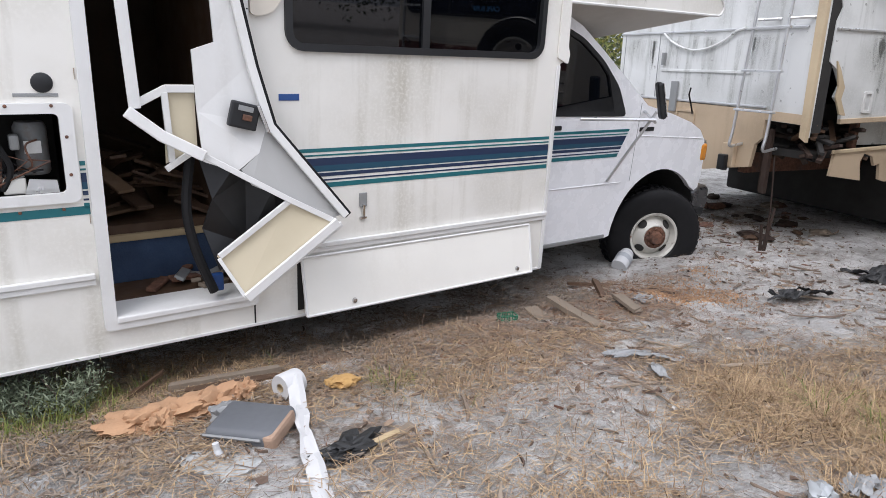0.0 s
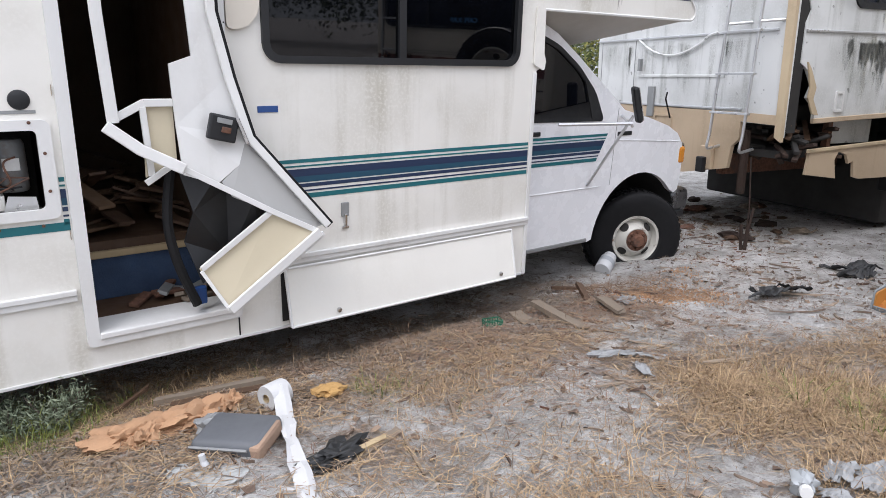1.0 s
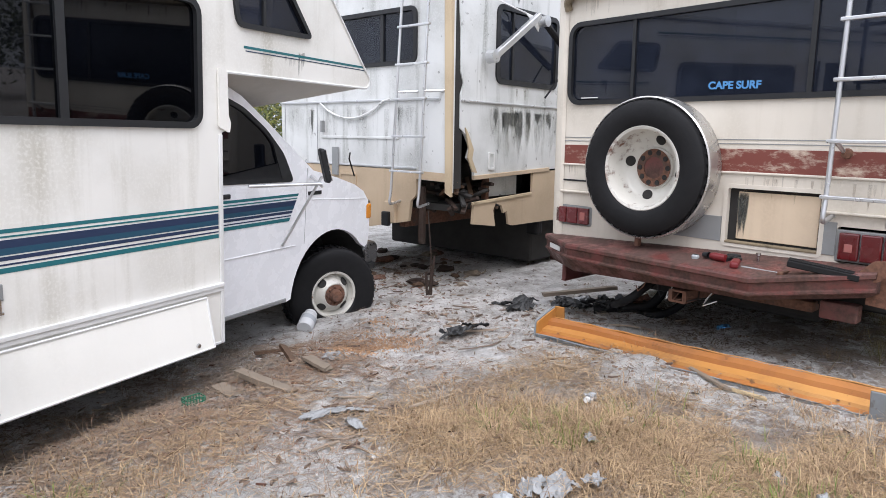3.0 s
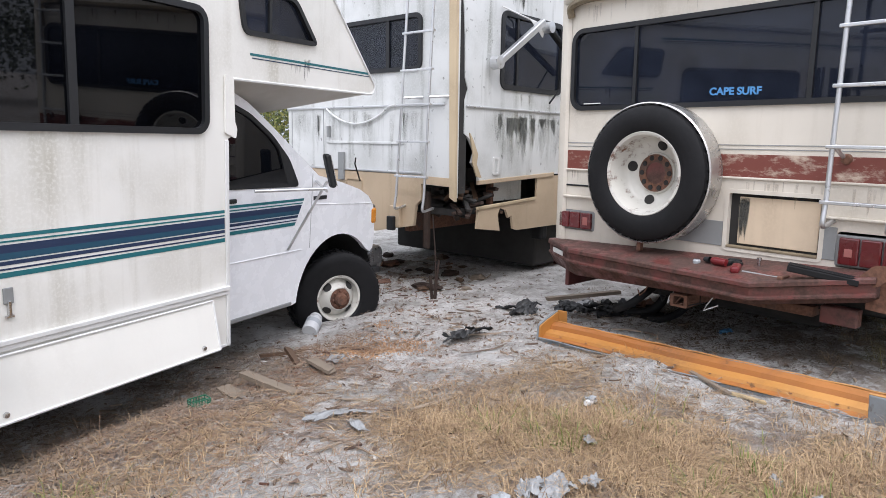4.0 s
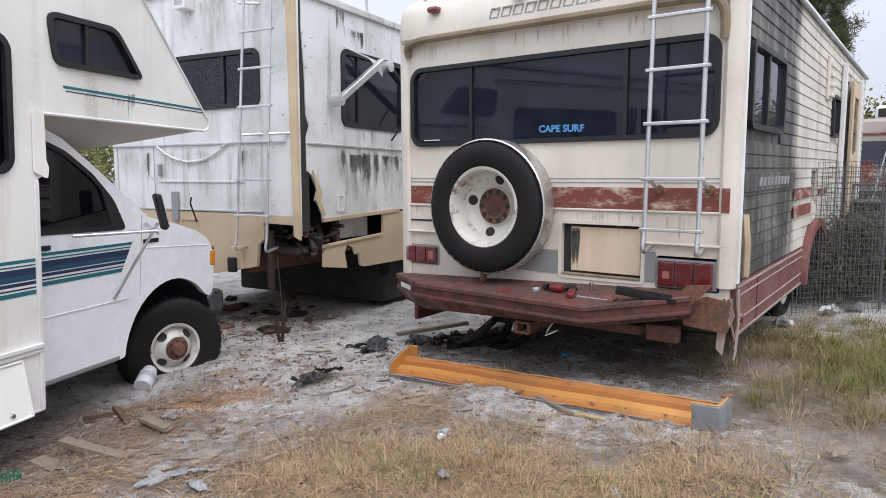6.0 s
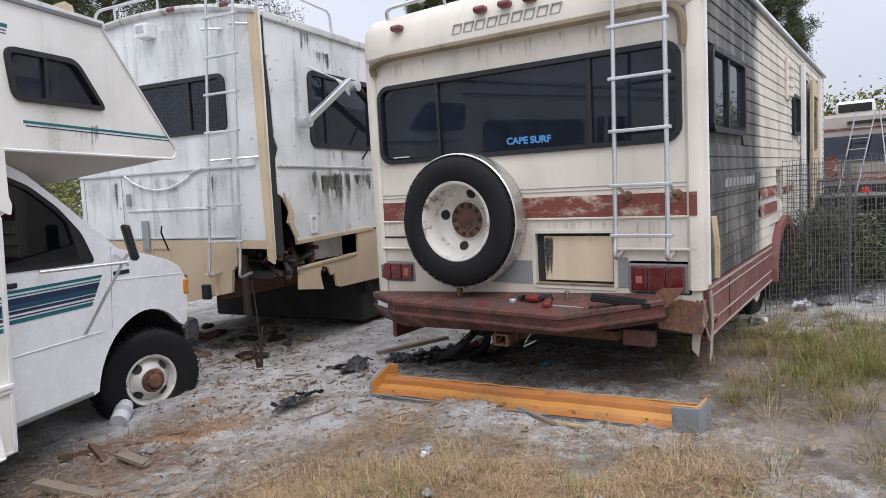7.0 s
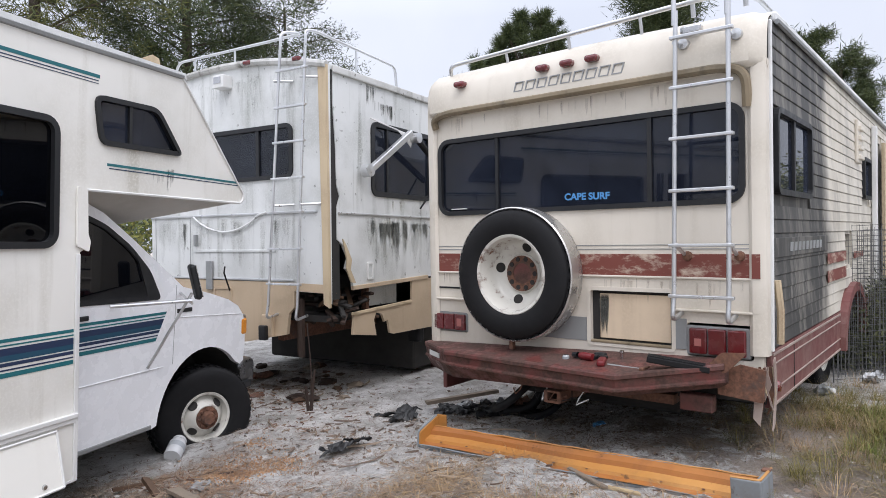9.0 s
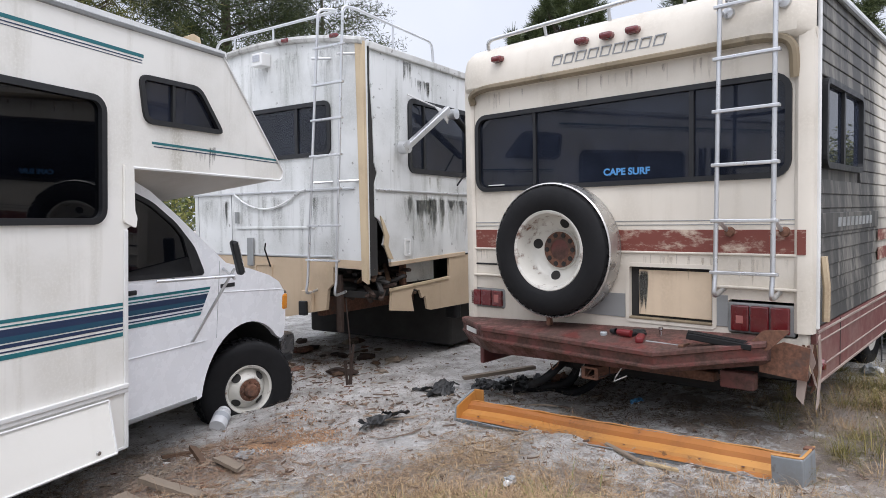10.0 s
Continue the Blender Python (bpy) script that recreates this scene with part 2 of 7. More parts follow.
DARKCHROME = plain("dull_dark_chrome", (0.20, 0.20, 0.205), 0.3, 0.9, vary=0.3, relief=0.1)
ORANGEDEEP = painted("deep_orange_fibreglass", (0.30, 0.105, 0.02), (0.12, 0.05, 0.02), 0.7, 0.5, 0.5, second=(0.36, 0.14, 0.03), spots=0.8)
SIDING = mildewed("mildewed_siding")
GROUND = ground_material()


def run_stain(name, colour, strength):
    """Thin see-through film left by running water."""
    m, nt, p = shader(name)
    col = blend(nt, ramp(nt, tex(nt, 30, 4), 0.35, 0.7), colour, tuple(c * 1.7 for c in colour))
    link(nt, col, p.inputs["Base Color"])
    p.inputs["Roughness"].default_value = 0.8
    link(nt, ramp(nt, tex(nt, 9, 6, (1.5, 1.5, 0.35), 0.7), 0.36, 0.66, 0.0, strength), p.inputs["Alpha"])
    return m


BLACKRUN = run_stain("black_run_stain", (0.08, 0.08, 0.07), 0.5)
OLIVERUN = run_stain("olive_run_stain", (0.25, 0.23, 0.14), 0.26)
GREYRUN = run_stain("grey_run_stain", (0.30, 0.305, 0.28), 0.15)
RUSTRUN = run_stain("rust_run_stain", (0.20, 0.13, 0.07), 0.3)


# ---- mesh tools ----
def part(name, bm, material, parent=None, label="", smooth=False):
    """Links a bmesh as one mesh object under a thing or a part."""
    bmesh.ops.recalc_face_normals(bm, faces=bm.faces[:])
    me = bpy.data.meshes.new(name)
    bm.to_mesh(me)
    bm.free()
    me.materials.append(material)
    if smooth:
        me.shade_smooth()
        me.set_sharp_from_angle(angle=radians(38))
    ob = new(name, me)
    if parent:
        ob.parent = parent
    if label:
        tagged(ob, label)
    return ob


def thing(name, m, label, category, group=""):
    ob = new(name)
    ob.empty_display_size = 0.2
    ob.matrix_world = m
    return tagged(ob, label, category, group)


def block(lo, hi, bevel=0.0, bm=None, turn=None, seg=2):
    b = bmesh.new()
    bmesh.ops.create_cube(b, size=1)
    for v in b.verts:
        v.co = Vector([(lo[k] + hi[k]) / 2 + v.co[k] * (hi[k] - lo[k]) for k in range(3)])
    if bevel:
        bmesh.ops.bevel(b, geom=b.edges[:], offset=bevel, segments=seg, profile=0.5, affect="EDGES")
    if turn is not None:
        bmesh.ops.transform(b, matrix=turn, verts=b.verts[:])
    return joined(bm, b)


def joined(bm, b):
    if bm is None:
        return b
    me = bpy.data.meshes.new("tmp")
    b.to_mesh(me)
    b.free()
    bm.from_mesh(me)
    bpy.data.meshes.remove(me)
    return bm


def rrect(a0, a1, b0, b1, r, n=5):
    pts = []
    for ca, cb, s in ((a1 - r, b1 - r, 0), (a0 + r, b1 - r, 90), (a0 + r, b0 + r, 180), (a1 - r, b0 + r, 270)):
        for k in range(n + 1):
            t = radians(s + 90 * k / n)
            pts.append((ca + r * math.cos(t), cb + r * math.sin(t)))
    return pts


def rounded(poly, r, n=4):
    """Rounds the corners of a polygon."""
    out = []
    for i, p in enumerate(poly):
        p, a, b = Vector(p), Vector(poly[i - 1]), Vector(poly[(i + 1) % len(poly)])
        q0, q1 = p + (a - p).normalized() * r, p + (b - p).normalized() * r
        for k in range(n + 1):
            t = k / n
            out.append(tuple((1 - t) ** 2 * q0 + 2 * t * (1 - t) * p + t * t * q1))
    return out


def grown(poly, d):
    c = Vector((sum(p[0] for p in poly) / len(poly), sum(p[1] for p in poly) / len(poly)))
    out = []
    for i, p in enumerate(poly):
        a, b = Vector(poly[i - 1]), Vector(poly[(i + 1) % len(poly)])
        t = (b - a).normalized()
        nrm = Vector((t.y, -t.x))
        if nrm.dot(Vector(p) - c) < 0:
            nrm = -nrm
        out.append(tuple(Vector(p) + nrm * d))
    return out


def panel(outer, holes, plane, d0, d1, bm=None):
    """A plate with real openings: outline and holes in a plane ('xz', 'yz' or 'xy'), from depth d0 to d1."""
    b = bmesh.new()

    def at(p, d):
        return {"xz": (p[0], d, p[1]), "yz": (d, p[0], p[1]), "xy": (p[0], p[1], d)}[plane]

    loops = [outer, *holes]
    for d in (d0, d1):
        edges = []
        for lp in loops:
            vs = [b.verts.new(at(p, d)) for p in lp]
            edges += [b.edges.new((vs[k - 1], vs[k])) for k in range(len(vs))]
        bmesh.ops.triangle_fill(b, use_beauty=True, use_dissolve=False, edges=edges)
    b.verts.ensure_lookup_table()
    half, k = len(b.verts) // 2, 0
    for lp in loops:
        n = len(lp)
        for i in range(n):
            j = (i + 1) % n
            b.faces.new((b.verts[k + i], b.verts[k + j], b.verts[half + k + j], b.verts[half + k + i]))
        k += n
    return joined(bm, b)


def tube(pts, r, n=8, bm=None, r2=None):
    b = bmesh.new() if bm is None else bm
    pts = [Vector(p) for p in pts]
    rings = []
    for i, p in enumerate(pts):
        d = (pts[min(i + 1, len(pts) - 1)] - pts[max(i - 1, 0)]).normalized()
        u = d.orthogonal().normalized()
        if i and rings:
            u = (last - d * last.dot(d)).normalized()
        last = u
        w = d.cross(u)
        rr = r if r2 is None else r + (r2 - r) * i / (len(pts) - 1)
        rings.append([b.verts.new(p + (u * math.cos(2 * math.pi * k / n) + w * math.sin(2 * math.pi * k / n)) * rr) for k in range(n)])
    for a, c in zip(rings, rings[1:]):
        for k in range(n):
            b.faces.new((a[k], a[(k + 1) % n], c[(k + 1) % n], c[k]))
    b.faces.new(rings[0][::-1])
    b.faces.new(rings[-1])
    return b


def arc(pts, r=0.08, n=5):
    """Rounds the bends of a line."""
    pts = [Vector(p) for p in pts]
    out = [pts[0]]
    for a, p, c in zip(pts, pts[1:], pts[2:]):
        q0, q1 = p + (a - p).normalized() * min(r, (a - p).length / 2), p + (c - p).normalized() * min(r, (c - p).length / 2)
        out += [(1 - t) ** 2 * q0 + 2 * t * (1 - t) * p + t * t * q1 for t in (k / n for k in range(n + 1))]
    return out + [pts[-1]]


def lathe(profile, n=40, bm=None, m=None, a0=0.0, a1=360.0):
    """Turns (radius, along) pairs round the local x axis."""
    b = bmesh.new()
    full = a1 - a0 >= 360
    cols = []
    for k in range(n if full else n + 1):
        t = radians(a0 + (a1 - a0) * k / n)
        cols.append([b.verts.new((x, r * math.cos(t), r * math.sin(t))) for r, x in profile])
    for k in range(n):
        c, d = cols[k], cols[(k + 1) % len(cols)]
        for i in range(len(profile) - 1):
            b.faces.new((c[i], d[i], d[i + 1], c[i + 1]))
    bmesh.ops.remove_doubles(b, verts=b.verts[:], dist=1e-5)
    if m is not None:
        bmesh.ops.transform(b, matrix=m, verts=b.verts[:])
    return joined(bm, b)


def strip(poly, plane, d0, d1):
    return panel(poly, [], plane, d0, d1)


def window(parent, poly, plane, face, inward, bars=(), glass=None, rim=0.035, label=""):
    """A framed window: frame ring proud of the wall, panes and upright bars. inward: +1 or -1 along the depth axis."""
    w = part("window", panel(poly, [grown(poly, -rim)], plane, face - inward * 0.018, face + inward * 0.03), BLACKTRIM, parent, label)
    part("pane", panel(grown(poly, -rim * 0.6), [], plane, face + inward * 0.010, face + inward * 0.014), glass or GLASS, w)
    zs = [p[1] for p in poly]
    for a, wd in bars:
        xs = [p for p in poly]
        part("window_bar", strip([(a - wd, min(zs) + rim * 0.8), (a + wd, min(zs) + rim * 0.8), (a + wd, max(zs) - rim * 0.8), (a - wd, max(zs) - rim * 0.8)], plane, face - inward * 0.008, face + inward * 0.009), BLACKTRIM, w)
    return w


def smoothstep(a, b, v):
    t = min(1.0, max(0.0, (v - a) / (b - a)))
    return t * t * (3 - 2 * t)


def lie(x, y):
    """Height of the ground, without its small lumps."""
    d = ((x - 1.2) * 0.51 + (5 - y) * 0.86) / 3.7
    z = 0.16 * smoothstep(-0.1, 1.1, d)
    z += 0.07 * math.exp(-((x - 1.75) ** 2 + (y - 4.95) ** 2) / 0.25)
    # worn hollow along and under the white motorhome
    along, out = (x - 0.977) * 0.804 + (y - 6.109) * 0.595, (x - 0.977) * 0.595 - (y - 6.109) * 0.804 - 1.2
    return z - 0.085 * smoothstep(0.45, -0.15, out) * smoothstep(0.9, -0.2, along)


def lumps(x, y):
    v = Vector((x, y, 0))
    z = 0.030 * noise.fractal(v * 1.6, 1.0, 2.0, 3) + 0.016 * noise.fractal(v * 7 + Vector((3, 1, 0)), 0.8, 2.1, 3)
    return z * smoothstep(40, 12, math.hypot(x, y))


def place(x, y, turn=0.0, up=0.0, rx=0.0, ry=0.0):
    return pose(x, y, lie(x, y) + up, rx, ry, turn)


def drips(parent, u0, u1, top, bottom, plane, at, mt, seed, count=30, width=0.012):
    """Tapered runs of grime down a wall: u along it, plane "xz" or "yz", at its face."""
    rng = random.Random(seed)
    b = bmesh.new()
    for k in range(count):
        u = u0 + (u1 - u0) * rng.random()
        t = top - 0.12 * (top - bottom) * rng.random()
        e = t - (top - bottom) * (0.25 + 0.75 * rng.random())
        w = width * rng.uniform(0.5, 1.6)
        d = at - 0.0011 - 0.00012 * k
        q = [(u - w, t), (u + w, t), (u + w * 1.1, t + (e - t) * 0.4), (u + w * 0.5, t + (e - t) * 0.8), (u + w * 0.1, e), (u - w * 0.4, t + (e - t) * 0.75), (u - w * 0.8, t + (e - t) * 0.35)]
        b.faces.new([b.verts.new((a, d, z) if plane == "xz" else (d, a, z)) for a, z in q])
    return tagged(part("run_stain", b, mt, parent), "streaks of running grime", kind="stuff")


# ---- ground: one sheet out to the horizon ----
# straw patches; the spot at (4.4, 3.3) paints shade and soil under the motorhome
STRAW_AND_SHADE = [(1.75, 2.30, 0.75, 0.75), (1.35, 2.75, 0.5, 0.5), (0.0, 3.10, 0.6, 0.34), (0.75, 3.35, 0.4, 0.3), (2.5, 1.5, 0.5, 0.5), (-1.7, 2.6, 0.6, 0.5),
         (3.6, 1.0, 0.9, 0.6), (4.9, 1.9, 1.0, 0.75), (1.3, 4.15, 0.22, 0.35), (1.05, 4.0, 0.35, 0.5), (0.6, 4.3, 0.4, 0.32), (0.3, 3.65, 0.5, 0.36), (-0.9, 2.9, 0.5, 0.3),
         (2.0, 3.15, 0.35, 0.35), (2.45, 3.2, 0.3, 0.3), (0.35, 1.9, 0.5, 0.35), (5.2, 1.0, 1.1, 0.8), (4.4, 3.3, 0.7, 0.4), (-0.4, 3.6, 0.5, 0.4), (0.35, 4.3, 0.45, 0.4), (0.85, 4.9, 0.4, 0.4), (-1.2, 3.1, 0.5, 0.4), (3.6, 2.6, 0.45, 0.4), (-0.9, 2.2, 0.7, 0.3), (4.3, 1.0, 1.0, 0.7), (2.9, 7.4, 0.9, 0.6), (2.4, 6.6, 0.5, 0.3), (1.9, 1.7, 0.7, 0.4), (2.0, 1.6, 0.5, 0.4), (-0.35, 2.2, 0.3, 0.3)]


def litter(x, y):
    f = sum(a * math.exp(-((x - cx) ** 2 + (y - cy) ** 2) / (r * r)) for cx, cy, r, a in STRAW_AND_SHADE)
    return min(1.0, f) + (0.55 if x * x + y * y > 400 else 0.0)


def spaced(lo, hi, step, reach):
    mid = list(np.arange(lo, hi, step))
    out, d = [], step
    a, b = [], []
    p = lo
    while p > -reach:
        d *= 1.28
        p -= d
        a.append(p)
    p, d = mid[-1], step
    while p < reach:
        d *= 1.28
        p += d
        b.append(p)
    return a[::-1] + mid + b


def make_ground():
    xs, ys = spaced(-2.6, 6.2, 0.035, 900), spaced(0.8, 7.6, 0.035, 900)
    verts = [(x, y, lie(x, y) + lumps(x, y)) for y in ys for x in xs]
    nx = len(xs)
    faces = [(j * nx + i, j * nx + i + 1, (j + 1) * nx + i + 1, (j + 1) * nx + i) for j in range(len(ys) - 1) for i in range(nx - 1)]
    me = bpy.data.meshes.new("ground")
    me.from_pydata(verts, [], faces)
    at = me.attributes.new("litter", "FLOAT", "POINT")
    at.data.foreach_set("value", [litter(v[0], v[1]) for v in verts])
    me.materials.append(GROUND)
    me.shade_smooth()
    tagged(new("ground", me), "pale grey sandy ground with dry straw and litter", "ground", kind="structure")


make_ground()


# ---- white class C motorhome with a torn-open entry door ----
RV1 = thing("motorhome", pose(0.933, 6.079, -0.002, 2.815, 0.161, 36.488), "dirty white motorhome with teal and navy stripes, sunk in sand", "motorhome")
Y1 = -1.2


def coach():
    outline = [(-6.3, 0.24), (-1.43, 0.24), (-1.42, 1.53), (-1.385, 1.545), (-1.395, 1.878)]
    nose = rounded([(-1.395, 1.878), (0.10, 1.885), (0.135, 1.95), (-0.60, 2.70), (-1.4, 2.70)], 0.03, 3)
    nose = [p for p in nose if p[0] > -1.35]
    outline += nose + [(-1.6, 2.675), (-6.3, 2.62)]
    door = rrect(-3.955, -3.365, 0.40, 2.30, 0.02, 2)
    big = rrect(-3.15, -1.575, 1.552, 2.26, 0.09)
    over = rounded([(-1.345, 2.435), (-1.30, 2.15), (-0.585, 2.165), (-0.83, 2.45)], 0.07)
    heat = rrect(-4.67, -4.07, 0.965, 1.30, 0.03, 3)
    part("side_wall", panel(outline, [door, big, over, heat], "xz", Y1, Y1 + 0.05), WHITE, RV1)
    left = panel(outline, [], "xz", 1.15, 1.2)
    part("far_wall", left, WHITE, RV1)
    part("rear_wall", block((-6.3, Y1 + 0.05, 0.24), (-6.25, 1.15, 2.62)), WHITE, RV1)
    part("roof", panel([(-6.36, 2.62), (-1.6, 2.675), (-0.60, 2.702), (-0.57, 2.685), (-0.58, 2.73), (-1.6, 2.72), (-6.36, 2.66)], [], "xz", -1.215, 1.215), ALU, RV1)
    part("bunk_front", panel([(-0.60, 2.70), (0.135, 1.95), (0.10, 1.93), (-0.64, 2.68)], [], "xz", Y1 + 0.05, 1.15), WHITE, RV1)
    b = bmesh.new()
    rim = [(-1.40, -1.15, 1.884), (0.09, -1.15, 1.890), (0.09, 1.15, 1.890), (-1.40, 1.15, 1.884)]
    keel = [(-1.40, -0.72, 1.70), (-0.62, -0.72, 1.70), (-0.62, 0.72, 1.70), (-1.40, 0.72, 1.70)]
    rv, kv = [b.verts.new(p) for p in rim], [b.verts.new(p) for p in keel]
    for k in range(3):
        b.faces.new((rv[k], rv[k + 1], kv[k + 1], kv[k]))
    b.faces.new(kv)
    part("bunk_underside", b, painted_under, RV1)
    part("bunk_floor", block((-1.38, -1.15, 1.90), (0.05, 1.15, 1.93)), WOODDARK, RV1)
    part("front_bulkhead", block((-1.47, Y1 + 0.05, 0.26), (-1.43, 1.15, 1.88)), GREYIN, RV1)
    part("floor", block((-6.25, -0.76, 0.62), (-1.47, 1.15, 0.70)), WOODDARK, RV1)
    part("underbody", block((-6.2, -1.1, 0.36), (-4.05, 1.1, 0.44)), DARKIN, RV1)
    # added dark block that stops light leaking under the coach floor
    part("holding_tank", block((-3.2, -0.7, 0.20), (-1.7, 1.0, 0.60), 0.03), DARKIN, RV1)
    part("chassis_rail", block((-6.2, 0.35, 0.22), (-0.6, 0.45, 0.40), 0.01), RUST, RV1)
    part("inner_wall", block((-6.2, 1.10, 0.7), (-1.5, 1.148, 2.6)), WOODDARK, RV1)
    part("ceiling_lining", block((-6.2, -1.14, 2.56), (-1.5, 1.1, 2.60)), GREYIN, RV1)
    # moulding and edging
    for z0, z1, d, nm in ((0.600, 0.625, 0.022, "moulding"), (0.572, 0.600, 0.014, "moulding")):
        part(nm, block((-6.3, Y1 - d, z0), (-4.015, Y1, z1), 0.004), TRIMWHITE, RV1)
        part(nm, block((-3.345, Y1 - d, z0), (-1.43, Y1, z1), 0.004), TRIMWHITE, RV1)
    part("skirt_edge", block((-6.3, Y1 - 0.008, 0.236), (-1.43, Y1, 0.252), 0.003), TRIMWHITE, RV1)
    part("corner_trim", block((-1.452, Y1 - 0.012, 0.24), (-1.424, Y1, 1.52), 0.004), TRIMWHITE, RV1)
    part("corner_flap", panel(rounded([(-1.455, 1.90), (-1.455, 1.565), (-1.37, 1.53), (-1.36, 1.59), (-1.378, 1.63), (-1.385, 1.89)], 0.012, 2), [], "xz", Y1 - 0.016, Y1 - 0.004), WHITE, RV1)
    part("roof_edge", tube([(-6.3, Y1 - 0.004, 2.625), (-1.6, Y1 - 0.004, 2.68), (-0.60, Y1 - 0.004, 2.705)], 0.018, 6), GREYPLATE, RV1, "grimy metal roof edge")
    part("bunk_edge", tube(arc([(-1.39, Y1 - 0.002, 1.882), (0.10, Y1 - 0.002, 1.888), (0.135, Y1 - 0.002, 1.95), (-0.60, Y1 - 0.002, 2.70)], 0.04), 0.009, 6), TRIMWHITE, RV1)
    part("roof_flap", panel([(-0.98, 2.70), (-0.62, 2.70), (-0.66, 2.82), (-0.72, 2.83)], [], "xz", -1.06, -1.05), TAN, RV1, "loose tan board standing on the roof")
    # windows
    window(RV1, big, "xz", Y1, 1, [(-2.39, 0.022)], glass=BLACKGLASS, label="long dark sliding window")
    window(RV1, over, "xz", Y1, 1, [(-1.06, 0.012)], rim=0.03, label="small dark bunk window")
    # striping
    rows = ((1.082, 1.100, TEAL), (1.062, 1.070, TEAL), (1.015, 1.052, NAVY), (0.985, 1.015, TEAL2), (0.960, 0.978, NAVY), (0.938, 0.946, NAVY), (0.904, 0.928, TEAL))
    for z0, z1, mt in rows:
        part("stripe", block((-3.20, Y1 - 0.002, z0), (-1.456, Y1 + 0.001, z1)), mt, RV1)
        part("stripe", block((-4.025, Y1 - 0.002, z0), (-4.005, Y1 + 0.001, z1)), mt, RV1)
        part("stripe", block((-6.3, Y1 - 0.002, z0), (-4.72, Y1 + 0.001, z1)), mt, RV1)
    part("stripe", block((-4.715, Y1 - 0.002, 0.880), (-4.005, Y1 + 0.001, 0.915)), TEAL, RV1)
    for z0, z1, mt in rows:
        z0, z1 = z0 - 0.012, z1 - 0.012
        e0, e1 = -0.47 - (1.09 - z1) * 0.55, -0.47 - (1.09 - z0) * 0.55
        part("stripe", strip([(-1.40, z0), (e1, z0), (e0, z1), (-1.40, z1)], "xz", -1.003, -0.999), mt, RV1)
    for a, b, z0, z1, k in ((-1.235, 0.09, 2.035, 2.05, TEAL), (-1.22, 0.085, 2.018, 2.024, NAVY), (-6.3, -1.30, 2.53, 2.55, TEAL), (-6.3, -1.31, 2.512, 2.518, NAVY), (-6.3, -1.31, 2.497, 2.501, NAVY)):
        part("stripe", block((a, Y1 - 0.002, z0), (b - (z0 - 2.0 if b > 0 else 0), Y1 + 0.001, z1)), k, RV1)
    part("blue_tape", block((-3.185, Y1 - 0.003, 1.33), (-3.085, Y1 + 0.001, 1.36), 0.001), BLUETAPE, RV1, "scrap of blue tape")
    # door frame, sill, step well
    f = bmesh.new()
    part("door_frame", panel(rrect(-4., -3.32, 0.355, 2.345, 0.02, 2), [rrect(-3.95, -3.37, 0.405, 2.295, 0.01, 2)], "xz", Y1 - 0.022, Y1 + 0.02), TRIMWHITE, RV1)
    part("door_sill", block((-3.95, Y1 - 0.03, 0.385), (-3.37, -1.02, 0.415), 0.006), TRIMWHITE, RV1)
    part("step_floor", block((-3.955, -1.02, 0.38), (-3.365, -0.72, 0.405)), WOODDARK, RV1)
    part("step_riser", block((-3.955, -0.76, 0.405), (-3.365, -0.74, 0.62), 0.004), CARPET, RV1, "blue carpeted step riser")
    part("step_edge", block((-3.955, -0.785, 0.62), (-3.365, -0.73, 0.655), 0.006), WOODPALE, RV1)
    # step well sides are near-black, the shade put into their colour
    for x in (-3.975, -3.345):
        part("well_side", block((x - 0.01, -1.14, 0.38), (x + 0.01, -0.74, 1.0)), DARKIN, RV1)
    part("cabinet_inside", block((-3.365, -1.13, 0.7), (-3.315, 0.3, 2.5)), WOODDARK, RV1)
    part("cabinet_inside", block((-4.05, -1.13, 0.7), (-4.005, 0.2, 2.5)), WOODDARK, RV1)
    rng = random.Random(5)
    for k in range(34):
        x, y, z = rng.uniform(-3.935, -3.375), rng.uniform(-0.7, 0.7), 0.70 + rng.random() ** 2 * 0.22
        L = rng.uniform(0.15, 0.55)
        t = pose(x, y, z, rng.uniform(-12, 12), rng.uniform(-25, 25), rng.uniform(0, 180))
        part("broken_board", block((-L / 2, -0.04, -0.008), (L / 2, 0.04, 0.008), 0.002, turn=t, seg=1), (WOODDARK, WOODDARK, WOODMID, WOODDARK)[k % 4], RV1)
    for k in range(9):
        t = pose(rng.uniform(-3.825, -3.425), rng.uniform(-1.0, -0.8), 0.42 + rng.random() * 0.03, rng.uniform(-20, 20), rng.uniform(-20, 20), rng.uniform(0, 180))
        part("debris", block((-0.08, -0.025, -0.01), (0.08, 0.025, 0.01), 0.003, turn=t, seg=1), (GREYPLATE, WOODGREY, RUST)[k % 3], RV1)
    # open furnace bay
    part("bay_box", panel(rrect(-4.71, -4.03, 0.937, 1.33, 0.03, 3), [rrect(-4.65, -4.08, 0.977, 1.29, 0.02, 3)], "xz", Y1 - 0.016, Y1 + 0.01), TRIMWHITE, RV1, "white frame of the open heater bay")
    # dark lining colours carry the shade inside the bay
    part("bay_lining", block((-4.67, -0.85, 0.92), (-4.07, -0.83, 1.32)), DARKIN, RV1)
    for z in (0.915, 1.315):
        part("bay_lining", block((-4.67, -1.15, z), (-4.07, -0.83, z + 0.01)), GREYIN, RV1)
